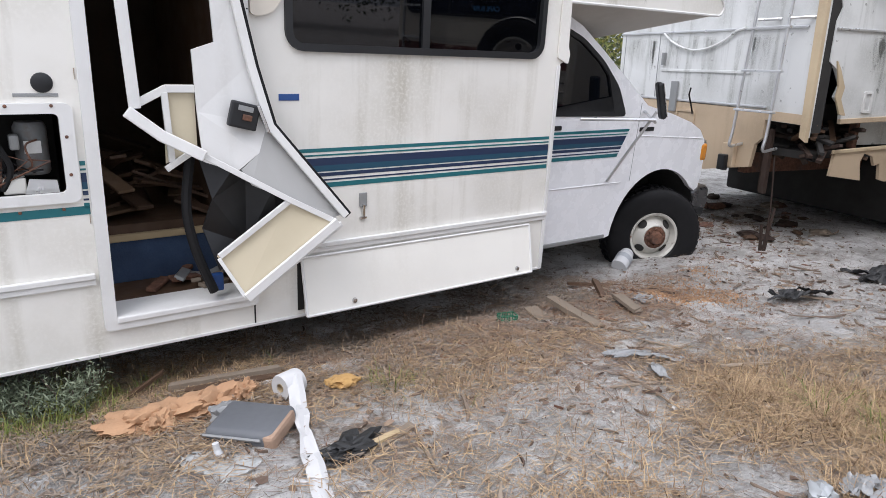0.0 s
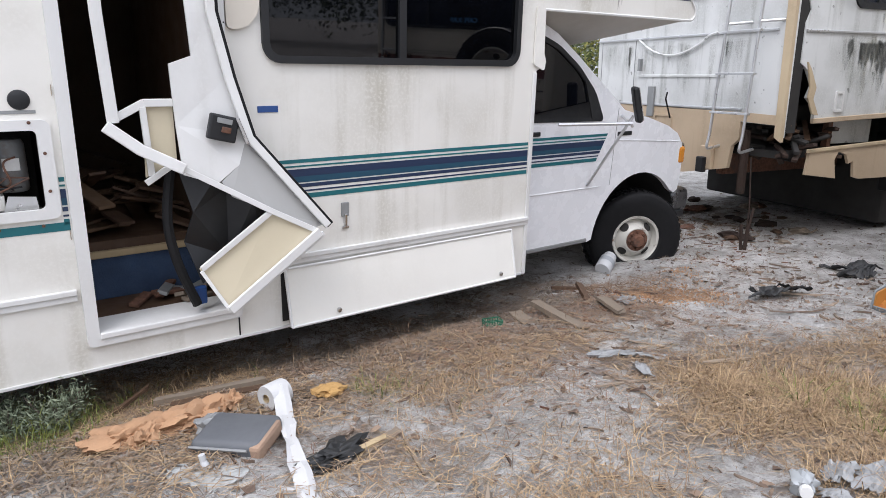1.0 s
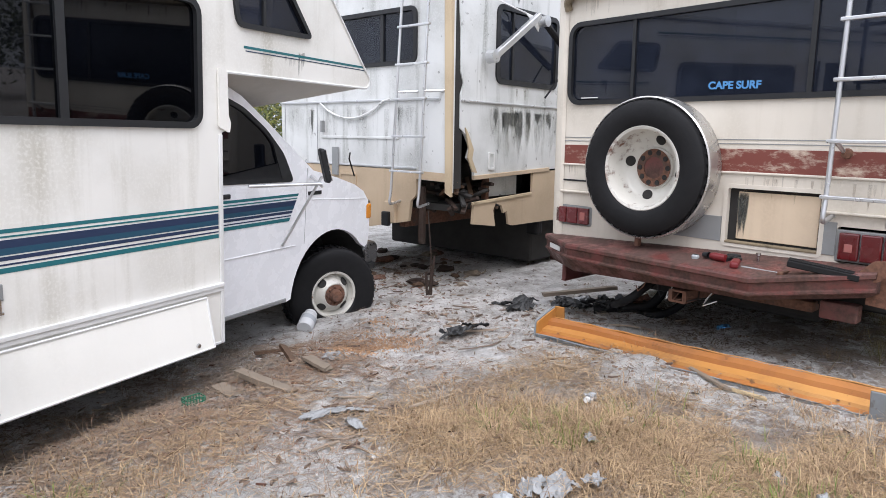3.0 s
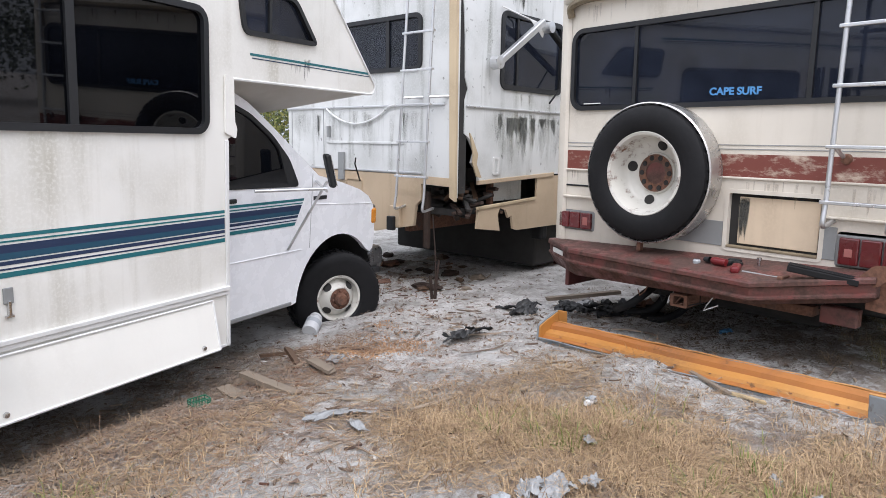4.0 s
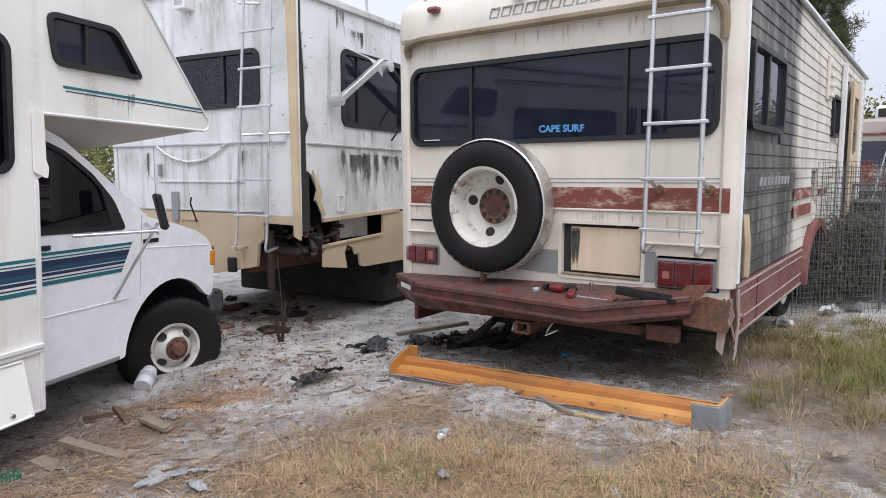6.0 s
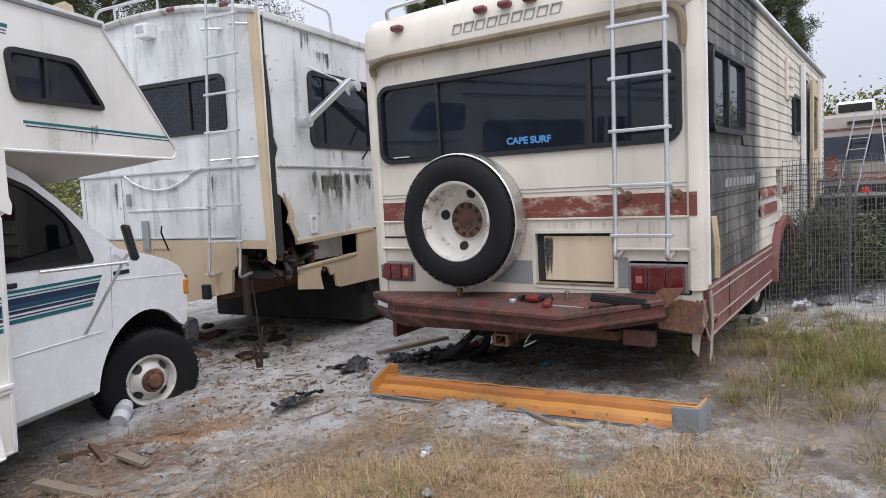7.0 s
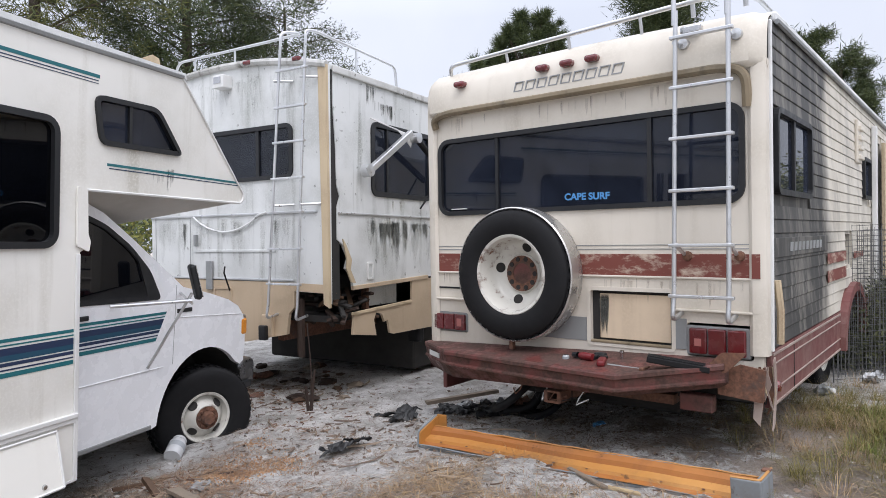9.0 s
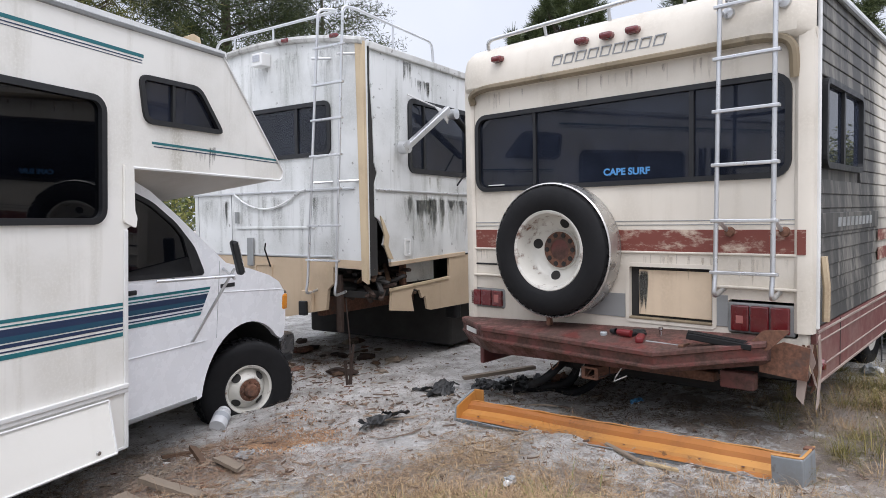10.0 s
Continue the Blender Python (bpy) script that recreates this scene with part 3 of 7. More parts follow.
    part("heater_can", lathe([(0, -0.10), (0.055, -0.10), (0.06, -0.09), (0.06, 0.09), (0.05, 0.11), (0, 0.11)], 20, m=pose(-4.17, -1.02, 1.13, 0, -90, 0)), BLUEGREY, RV1, "grey heater cylinder", True)
    part("heater_box", block((-4.6, -1.08, 0.96), (-4.31, -0.9, 1.08), 0.01), GREYPLATE, RV1)
    part("heater_box", block((-4.29, -1.12, 0.965), (-4.21, -1.0, 1.03), 0.006), HATCHWHITE, RV1)
    part("bracket", panel([(-4.22, 0.97), (-4.1, 0.97), (-4.105, 1.02), (-4.2, 1.03)], [], "xz", -1.15, -1.145), ALUTUBE, RV1)
    for k in range(8):
        a = rng.uniform(-4.55, -4.15)
        part("wire", tube([(a + rng.uniform(-0.12, 0.12), -1.10 - 0.03 * rng.random(), 0.94 + rng.uniform(0, 0.22)) for _ in range(5)], 0.004, 5), (RUBBER, RUST)[k % 2], RV1)
    for x, z in ((-4.68, 1.32), (-4.5, 1.32), (-4.25, 1.32), (-4.1, 1.32), (-4.06, 1.2), (-4.06, 1.05), (-4.1, 0.912), (-4.25, 0.912), (-4.45, 0.912)):
        part("screw", lathe([(0, -0.004), (0.006, -0.003), (0.007, 0)], 8, m=pose(x, Y1 - 0.016, z, 0, 0, 90)), RUST, RV1)
    part("lock_vent", lathe([(0, -0.012), (0.022, -0.012), (0.036, -0.006), (0.038, 0)], 20, m=pose(-4.12, Y1, 1.405, 0, 0, 90)), BLACKTRIM, RV1, "round dark lock cover", True)
    part("tag_plate", block((-4.22, Y1 - 0.003, 1.353), (-4.07, Y1, 1.366), 0.001), GREYPLATE, RV1)
    for z in (1.44, 0.86):
        part("hinge_scar", block((-4.01, Y1 - 0.004, z - 0.022), (-4.007, Y1, z + 0.022), 0.002), SCAR, RV1, "rusty hinge scar")
    # side latch
    lt = part("latch", block((-2.765, Y1 - 0.01, 0.785), (-2.72, Y1, 0.86), 0.004), GREYPLATE, RV1, "small hinged latch")
    part("latch_tongue", block((-2.75, Y1 - 0.018, 0.73), (-2.735, Y1, 0.80), 0.003), CHROME, lt)
    part("latch_base", block((-2.762, Y1 - 0.014, 0.722), (-2.724, Y1 - 0.002, 0.734), 0.002), CHROME, lt)
    # lower hatch, hanging a little open
    t = pose(0, Y1 - 0.075, 0.262, -12, 0, 0)
    h = part("luggage_hatch", block((-3.09, 0, 0), (-1.57, 0.012, 0.305), 0.003, turn=t), HATCHWHITE, RV1, "clean white luggage hatch ajar")
    for a, b in (((-3.09, 0, 0), (-1.57, 0, 0)), ((-3.09, 0, 0.30), (-1.57, 0, 0.30)), ((-3.09, 0, 0), (-3.09, 0, 0.30)), ((-1.57, 0, 0), (-1.57, 0, 0.30))):
        part("hatch_edge", tube([t @ Vector(a), t @ Vector(b)], 0.008, 6), TRIMWHITE, h)
    for x in (-2.82, -1.69):
        part("hatch_lock", lathe([(0, -0.012), (0.012, -0.010), (0.015, 0)], 12, m=pose(x, Y1 - 0.068, 0.30, 0, 0, 90)), CHROME, h)
    # dark strip on the solid wall, painting the shade in the hatch gap
    part("hatch_opening", block((-3.11, Y1 - 0.003, 0.275), (-3.075, Y1 + 0.001, 0.56)), DARKIN, RV1)
    part("skirt_seam", block((-3.337, Y1 - 0.003, 0.24), (-3.33, Y1 + 0.001, 0.36)), DARKIN, RV1)


WOODMID = plain("aged_brown_wood", (0.17, 0.105, 0.06), 0.8, scale=12, vary=0.4, relief=0.4)
# bunk underside in a darker grey than the white walls
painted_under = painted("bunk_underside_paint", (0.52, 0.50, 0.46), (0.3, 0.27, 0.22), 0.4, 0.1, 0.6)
TEAL2 = faded_stripe("blue_teal_stripe", (0.010, 0.060, 0.105), (0.05, 0.14, 0.2), 0.6, 0.9)
BLUETAPE = plain("blue_tape", (0.02, 0.075, 0.26), 0.5)
SCAR = rusted("rust_flecked_scar", (0.55, 0.48, 0.38), 0.45, 0.7)
coach()


def wheel_thing(parent, centre, turn, r, rim_r, width, lugs, dish=-1.0):
    """Tyre, dished painted rim with hand holes, hub and nuts; the outer side faces local -x of its own pose."""
    m = pose(*centre, 0, 0, turn)
    w = width / 2
    prof = [(rim_r, -w * 0.75), (rim_r + 0.02, -w * 0.92), (r * 0.80, -w), (r * 0.93, -w * 0.93), (r * 0.985, -w * 0.78), (r, -w * 0.6), (r, w * 0.6), (r * 0.985, w * 0.78), (r * 0.93, w * 0.93), (r * 0.8, w), (rim_r, w * 0.75)]
    ty = part("tyre", lathe(prof, 56, m=m), RUBBER, parent, "", True)
    tr = bmesh.new()
    for k in range(44):
        for s in (-1, 1):
            t = m @ pose(0, 0, 0, 360 * k / 44 + (4 if s > 0 else 0)) @ pose(s * w * 0.36, 0, r * 0.995)
            block((-w * 0.28, -r * 0.045, -0.006), (w * 0.28, r * 0.045, 0.010), 0, tr, t)
    part("tread", tr, RUBBER, ty)
    d = dish
    rp = [(rim_r + 0.012, -w * 0.80), (rim_r + 0.004, -w * 0.86), (rim_r - 0.012, -w * 0.80), (rim_r - 0.022, -w * 0.5), (rim_r - 0.03, w * (0.1 if d > 0 else -0.35))]
    if d > 0:
        rp += [(rim_r - 0.045, w * 0.55), (rim_r * 0.74, w * 0.8), (rim_r * 0.52, w * 0.95), (rim_r * 0.50, w * 0.80), (rim_r * 0.27, w * 0.80)]
        face, hole_r, nut_r, seat = w * 0.80, 0.70 * rim_r, 0.385 * rim_r, w * 0.80
    else:
        rp += [(rim_r * 0.86, -w * 0.30), (rim_r * 0.72, -w * 0.55), (rim_r * 0.55, -w * 0.95), (rim_r * 0.50, -w * 1.0), (rim_r * 0.46, -w * 0.96), (0, -w * 0.96)]
        face, hole_r, nut_r, seat = -w * 0.62, 0.715 * rim_r, 0.36 * rim_r, -w * 0.96
    rim = part("rim", lathe(rp, 48, m=m), RIMWHITE, parent, "rust-flecked white steel rim", True)
    for k in range(4):
        a = radians(0 + 90 * k + (12 if d > 0 else 45))
        tilt, hole = (28, 0.125) if d > 0 else (-48, 0.19)
        hm = m @ pose(0, 0, 0, math.degrees(a)) @ pose(face + (0.004 if d > 0 else 0.006), hole_r, 0, 0, 0, tilt)
        # dark disc on the closed rim, for the shade in a hand hole
        part("hand_hole", lathe([(0, -0.010), (rim_r * hole, -0.010), (rim_r * (hole + 0.01), -0.004)], 18, m=hm), DARKIN, rim)
    if d > 0:
        part("hub_ring", lathe([(rim_r * 0.47, seat - 0.008), (rim_r * 0.27, seat - 0.008), (rim_r * 0.27, seat + 0.01)], 32, m=m), RUST, rim, "rusty ring of bolt holes", True)
        part("centre_hole", lathe([(0, seat - 0.004), (rim_r * 0.275, seat - 0.004)], 24, m=m), MAROONBUMP, rim)
    else:
        part("hub_plate", lathe([(rim_r * 0.47, seat - 0.004), (rim_r * 0.30, seat - 0.006), (rim_r * 0.28, seat - 0.035), (rim_r * 0.22, seat - 0.05), (0, seat - 0.052)], 28, m=m), RUST, rim, "rusty wheel hub", True)
    for k in range(lugs):
        a = 2 * math.pi * k / lugs
        mm = m @ pose(seat, nut_r * math.cos(a), nut_r * math.sin(a))
        if d > 0:
            # dark disc painting a shaded bolt hole
            part("bolt_hole", lathe([(0, -0.012), (0.016, -0.012), (0.019, -0.006)], 10, m=mm), DARKIN, rim)
        else:
            part("lug_nut", lathe([(0, -0.026), (0.011, -0.026), (0.012, 0.0)], 6, m=mm), RUST, rim)
    return ty


def cab():
    ys = -1.0
    FRONT = [(0.465, 0.585), (0.485, 0.70), (0.482, 0.88), (0.455, 0.97), (0.385, 1.05), (0.25, 1.115), (0.0, 1.185), (-0.30, 1.252)]
    ar = [(-0.03 + 0.53 * math.cos(radians(a)), 0.22 + 0.545 * math.sin(radians(a))) for a in range(172, 38, -8)]
    side = [(-1.43, 0.30), (-0.60, 0.285)] + ar + [(0.42, 0.56)] + FRONT + [(-0.568, 1.438), (-0.82, 1.613), (-1.05, 1.762), (-1.2, 1.825), (-1.43, 1.862)]
    win = rounded([(-1.42, 1.195), (-0.525, 1.178), (-0.64, 1.385), (-0.82, 1.555), (-1.03, 1.69), (-1.2, 1.752), (-1.42, 1.785)], 0.05, 3)
    part("cab_side", panel(side, [win], "xz", ys, ys + 0.04), CABWHITE, RV1)
    part("cab_side", panel(side, [win], "xz", 0.96, 1.0), CABWHITE, RV1)
    w = part("cab_window", panel(win, [grown(win, -0.03)], "xz", ys - 0.006, ys + 0.03), BLACKTRIM, RV1, "cab side window with black surround")
    part("pane", panel(grown(win, -0.02), [], "xz", ys + 0.008, ys + 0.012), CLEAR, w)
    part("quarter_sail", panel([(-0.56, 1.20), (-0.66, 1.20), (-0.75, 1.44), (-0.80, 1.53), (-0.66, 1.38)], [], "xz", ys - 0.008, ys + 0.006), BLACKTRIM, w)
    # skin over the top, bulging forward between the wings
    prof = FRONT
    b = bmesh.new()
    cols = []
    for y in (-1.0, -0.985, -0.95, -0.88, -0.75, -0.5, -0.2, 0.2, 0.5, 0.75, 0.88, 0.95, 0.985, 1.0):
        g = 1 - abs(y) ** 4
        cols.append([b.verts.new((x + 0.17 * g * smoothstep(-0.4, 0.5, x), y, z + 0.022 * g * smoothstep(0.6, 1.1, z))) for x, z in prof])
    for c, d in zip(cols, cols[1:]):
        for i in range(len(prof) - 1):
            b.faces.new((c[i], d[i], d[i + 1], c[i + 1]))
    part("bonnet", b, CABWHITE, RV1, "", True)
    part("windscreen", panel([(-0.30, 1.252), (-0.568, 1.436), (-0.82, 1.610), (-1.05, 1.759), (-1.06, 1.749), (-0.826, 1.60), (-0.576, 1.426), (-0.31, 1.242)], [], "xz", -0.93, 0.93), CLEAR, RV1)
    for s in (-1, 1):
        part("pillar", panel([(-0.29, 1.250), (-0.566, 1.441), (-0.818, 1.616), (-1.05, 1.765), (-1.06, 1.745), (-0.83, 1.595), (-0.58, 1.420), (-0.32, 1.238)], [], "xz", *sorted((s * 0.90, s * 0.958))), CABWHITE, RV1)
    part("cab_roof", panel([(-1.05, 1.760), (-1.2, 1.823), (-1.43, 1.860), (-1.43, 1.83), (-1.2, 1.80), (-1.05, 1.738)], [], "xz", -0.96, 0.96), CABWHITE, RV1)
    part("dashboard", block((-0.75, -0.95, 0.9), (-0.42, 0.95, 1.20), 0.05), DARKIN, RV1)
    part("cab_floor", block((-1.43, -0.95, 0.40), (-0.5, 0.95, 0.45)), DARKIN, RV1)
    part("driver_seat", block((-1.38, -0.8, 0.6), (-1.2, -0.3, 1.45), 0.06), GREYIN, RV1)
    part("driver_seat", block((-1.38, 0.3, 0.6), (-1.2, 0.8, 1.45), 0.06), GREYIN, RV1)
    part("wheel_housing", lathe([(0.56, 0), (0.56, 0.42), (0.0, 0.42)], 24, m=pose(-0.03, -0.965, 0.22, 0, 0, 90), a0=18, a1=162), DARKIN, RV1)
    part("engine_block", block((-0.5, -0.5, 0.35), (0.55, 0.5, 1.0)), DARKIN, RV1)
    # seams, handle, badge, lamp, bumper
    for pts in (((-0.40, 0.70), (-0.37, 1.27)),):
        part("panel_seam", tube([(pts[0][0], ys + 0.001, pts[0][1]), (pts[1][0], ys + 0.001, pts[1][1])], 0.003, 5), GREYPLATE, RV1)
    part("body_crease", tube([(-1.41, ys - 0.002, 0.70), (-0.50, ys - 0.002, 0.70)], 0.004, 6), CABWHITE, RV1)
    part("wing_crease", tube([(-0.37, ys - 0.001, 1.035), (0.42, ys - 0.001, 0.985)], 0.004, 6), CABWHITE, RV1)
    part("rocker", block((-1.43, ys - 0.008, 0.285), (-0.61, ys + 0.03, 0.315), 0.006), GREYPLATE, RV1, "dirty rocker strip")
    part("wing_badge", block((-0.36, ys - 0.006, 1.065), (-0.20, ys + 0.002, 1.095), 0.003), BLACKTRIM, RV1, "small dark wing badge")
    part("door_handle", block((-1.30, ys - 0.012, 1.10), (-1.16, ys, 1.13), 0.008), BLACKTRIM, RV1)
    part("corner_lamp", block((0.43, ys - 0.006, 0.80), (0.515, ys + 0.05, 0.94), 0.02), AMBER, RV1, "amber corner lamp")
    part("headlamp", block((0.52, -0.9, 0.78), (0.66, -0.55, 0.95), 0.02), CHROME, RV1)
    part("headlamp", block((0.52, 0.55, 0.78), (0.66, 0.9, 0.95), 0.02), CHROME, RV1)
    bp = part("front_bumper", block((0.47, -0.98, 0.36), (0.70, 0.98, 0.58), 0.06, seg=4), DARKCHROME, RV1, "dull chrome front bumper")
    part("bumper_lip", block((0.44, -1.005, 0.34), (0.60, -0.6, 0.40), 0.015), BLACKTRIM, bp)
    wheel_thing(RV1, (0.075, -0.885, 0.205), 62, 0.39, 0.190, 0.24, 8)
    wheel_thing(RV1, (0.0, 0.90, 0.205), -118, 0.39, 0.190, 0.24, 8)
    # door mirror on its long arms
    mr = part("door_mirror", block((-0.02, -0.04, -0.125), (0.02, 0.04, 0.125), 0.019, turn=pose(-0.545, -1.29, 1.315, 0, 14, 150)), BLACKTRIM, RV1, "worn black door mirror on long arms")
    part("mirror_face", block((-0.026, -0.032, -0.113), (-0.019, 0.032, 0.113), 0.003, turn=pose(-0.545, -1.29, 1.315, 0, 14, 150)), CHROME, mr)
    part("mirror_arm", tube([(-0.57, -1.29, 1.19), (-1.02, -1.03, 1.175)], 0.012), ALUTUBE, mr)
    part("mirror_arm", tube([(-0.57, -1.29, 1.17), (-0.33, -1.0, 1.21)], 0.010), ALUTUBE, mr)
    part("mirror_brace", tube([(-0.57, -1.29, 1.24), (-0.66, -1.01, 0.72)], 0.010), ALUTUBE, mr)


cab()
drips(RV1, -0.73, -0.66, 2.07, 1.91, "xz", -1.2, BLACKRUN, 1, 9, 0.010)
drips(RV1, -0.86, -0.76, 2.03, 1.95, "xz", -1.2, BLACKRUN, 2, 6, 0.008)
# plate and trim beside the doorway, small things round the heater bay
part("door_jamb_plate", panel(rounded([(-3.312, 2.28), (-3.312, 1.70), (-3.275, 1.692), (-3.21, 1.712), (-3.165, 1.77), (-3.155, 1.84), (-3.155, 2.28)], 0.02, 3), [], "xz", -1.222, -1.204), CREAM, RV1, "cream rounded plate beside the doorway")
part("jamb_strip", block((-3.335, -1.218, 1.70), (-3.315, -1.202, 2.28), 0.003), ALUTUBE, RV1)
for dz in (0.0, 0.2, 0.4):
    part("jamb_screw", lathe([(0, -0.004), (0.004, -0.003), (0.005, 0)], 8, m=pose(-3.325, -1.219, 1.72 + dz, 0, 0, 90)), BLACKTRIM, RV1)
rngb = random.Random(4)
for k in range(7):
    pts = [(-4.610 + 0.07 * k + rngb.uniform(-0.05, 0.05), -1.13 + rngb.uniform(-0.02, 0.06), 0.97 + 0.30 * rngb.random()) for _ in range(4)]
    part("bay_hose", tube(arc(pts, 0.04), rngb.choice((0.004, 0.006, 0.012)), 6), (RUBBER, DARKIN, RUST, RUBBER, GREYPLATE, RUBBER, RUST)[k], RV1, "", True)
part("bay_valve", block((-4.250, -1.12, 1.14), (-4.215, -1.07, 1.20), 0.008), GREYPLATE, RV1)
part("bay_label", block((-4.200, -1.086, 1.12), (-4.140, -1.079, 1.17), 0.001), TRIMWHITE, RV1, "pale maker's label on the heater")


# ---- cream class A motorhome, seen from its rear ----
RV3 = thing("motorhome", pose(3.317, 3.109, 0.017, 0.582, -0.409, 14.904), "cream and maroon motorhome with mildewed siding and spare wheel", "motorhome")


def rear_end():
    win = rrect(-1.115, 1.115, 1.66, 2.24, 0.10)
    hatch = rrect(-0.685, -0.15, 0.80, 1.135, 0.012, 2)
    tailr, taill = rrect(-1.15, -0.775, 0.765, 0.965, 0.02, 3), rrect(0.86, 1.205, 0.775, 0.925, 0.02, 3)
    rear = rounded([(-1.20, 0.692), (1.20, 0.692), (1.20, 2.46), (-1.20, 2.46)], 0.01, 2)
    part("rear_wall", panel(rear, [win, hatch, tailr, taill], "yz", 0.0, 0.05), CREAM, RV3)
    # rounded corner posts
    for s in (-1, 1):
        b = bmesh.new()
        zz = [0.80 if s < 0 else 0.692, 1.0, 1.5, 2.0, 2.46]
        prof = [(s * 1.13, -0.004), (s * 1.15, -0.022), (s * 1.19, -0.022), (s * 1.222, 0.0), (s * 1.226, 0.03), (s * 1.226, 0.10)]
        cols = [[b.verts.new((x, y, z)) for y, x in prof] for z in zz]
        for c, d in zip(cols, cols[1:]):
            for i in range(len(prof) - 1):
                b.faces.new((c[i], c[i + 1], d[i + 1], d[i]))
        part("corner_post", b, CREAM, RV3, "", True)
    # top cap with its overhanging brow
    prof = [(0.02, 2.40), (-0.045, 2.425), (-0.062, 2.445), (-0.062, 2.50), (-0.045, 2.62), (0.0, 2.695), (0.06, 2.735), (0.16, 2.755), (0.30, 2.76)]
    b = bmesh.new()
    cols = []
    for y in (-1.228, -1.222, -1.20, -1.15, -1.0, -0.5, 0, 0.5, 1.0, 1.15, 1.20, 1.222, 1.228):
        g = smoothstep(1.235, 1.16, abs(y))
        lift = 0.02 * (1 - (y / 1.22) ** 2)
        cols.append([b.verts.new((0.05 + (x - 0.05) * (0.35 + 0.65 * g), y, z + (lift - 0.045 * (1 - g)) * smoothstep(2.5, 2.7, z))) for x, z in prof])
    for c, d in zip(cols, cols[1:]):
        for i in range(len(prof) - 1):
            b.faces.new((c[i], d[i], d[i + 1], c[i + 1]))
    part("roof_cap", b, CREAM, RV3, "", True)
    part("brow", tube(arc([(-0.012, -1.13, 2.20), (-0.045, -1.13, 2.40), (-0.05, -1.0, 2.432), (-0.05, 1.0, 2.432), (-0.045, 1.13, 2.40), (-0.012, 1.13, 2.33)], 0.09), 0.027, 8), CREAMDIRT, RV3, "mould-stained brow over the window")
    w = window(RV3, win, "yz", 0.0, 1, [(0.575, 0.012), (-0.56, 0.014)], rim=0.032, label="wide dark rear window in three panes")
    part("window_latch", block((-0.004, 0.86, 1.705), (0.012, 1.0, 1.712)), TRIMWHITE, w)
    # stripes and creases
    part("stripe", block((-0.003, -1.15, 1.235), (0.001, 1.15, 1.372)), MAROON, RV3)
    part("stripe", block((-0.027, -1.192, 1.235), (-0.021, -1.148, 1.372)), MAROON, RV3)
    for z in (1.40, 1.425):
        part("pin_line", block((-0.003, -1.15, z), (0.001, 1.15, z + 0.005)), GREYPLATE, RV3)
    part("body_crease", block((-0.012, -1.19, 1.222), (0.002, 1.19, 1.236), 0.004), CREAM, RV3)
    part("lower_step", block((-0.022, -1.19, 1.03), (0.002, -0.71, 1.045), 0.005), CREAM, RV3)
    part("lower_step", block((-0.022, 0.78, 1.02), (0.002, 1.19, 1.035), 0.005), CREAM, RV3)
    part("recess_lip", block((-0.006, 0.80, 1.105), (0.002, 1.15, 1.118), 0.003), BLACKTRIM, RV3)
    # hatch opening with plywood cover
    part("hatch_frame", panel(rrect(-0.71, -0.125, 0.775, 1.16, 0.03, 3), [hatch], "yz", -0.007, 0.0), CREAM, RV3)
    part("hatch_cover", block((0.02, -0.672, 0.825), (0.028, -0.205, 1.115), 0.004), HATCHPLY, RV3, "plywood board in the open hatch")
    # near-black sheet stands in for the shade round the plywood
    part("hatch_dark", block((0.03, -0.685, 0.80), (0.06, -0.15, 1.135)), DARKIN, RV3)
    part("hatch_sill", block((-0.012, -0.685, 0.797), (0.03, -0.15, 0.812), 0.004), CREAMDIRT, RV3)
    # grey patches under the spare and at the lamp
    part("grey_patch", block((-0.006, -0.12, 0.80), (0.001, 0.20, 0.955), 0.002), GREYPLATE, RV3)
    part("grey_patch", block((-0.006, -0.775, 0.80), (0.001, -0.69, 0.985), 0.002), GREYPLATE, RV3)
    # tail lamps
    for y0, y1, z0, z1, n in ((-1.115, -0.79, 0.785, 0.935, 3), (0.88, 1.185, 0.79, 0.91, 3)):
        tl = part("tail_lamp", block((0.0, y0 - 0.02, z0 - 0.012), (0.03, y1 + 0.02, z1 + 0.014), 0.006), GREYPLATE, RV3, "cracked red tail lamp")
        for k in range(n):
            a = y0 + (y1 - y0) * k / n
            part("lens", block((-0.022, a + 0.004, z0), (0.02, a + (y1 - y0) / n - 0.004, z1), 0.008), REDLENS, tl)
        part("reflector", block((-0.024, y1 - 0.075, z0 + 0.045), (-0.018, y1 - 0.035, z0 + 0.09), 0.002) if y0 < 0 else block((-0.024, y0 + 0.03, z0 + 0.03), (-0.018, y0 + 0.075, z0 + 0.09), 0.002), PALERED, tl)
    for y in (0.848, 0.149, -0.035, -0.215):
        part("marker_lamp", block((-0.10, y - 0.045, 2.60), (-0.02, y + 0.045, 2.645), 0.018), REDLENS, RV3, "dark red roof marker lamp")
    part("plate_lamp", block((-0.085, -0.90, 2.655), (-0.02, -0.78, 2.70), 0.012), CHROME, RV3)
    # worn maker's lettering as bars
    y = 0.385
    for k in range(9):
        part("lettering_bar", panel([(y, 2.497), (y - 0.070, 2.497), (y - 0.088, 2.563), (y - 0.018, 2.563)], [[(y - 0.012, 2.504), (y - 0.064, 2.504), (y - 0.078, 2.556), (y - 0.024, 2.556)]], "yz", -0.064, -0.054), GREYPLATE, RV3)
        y -= 0.091
    # sticker in the window
    cu = bpy.data.curves.new("sticker", "FONT")
    cu.body, cu.size, cu.extrude, cu.offset = "CAPE SURF", 0.062, 0.0005, 0.0022
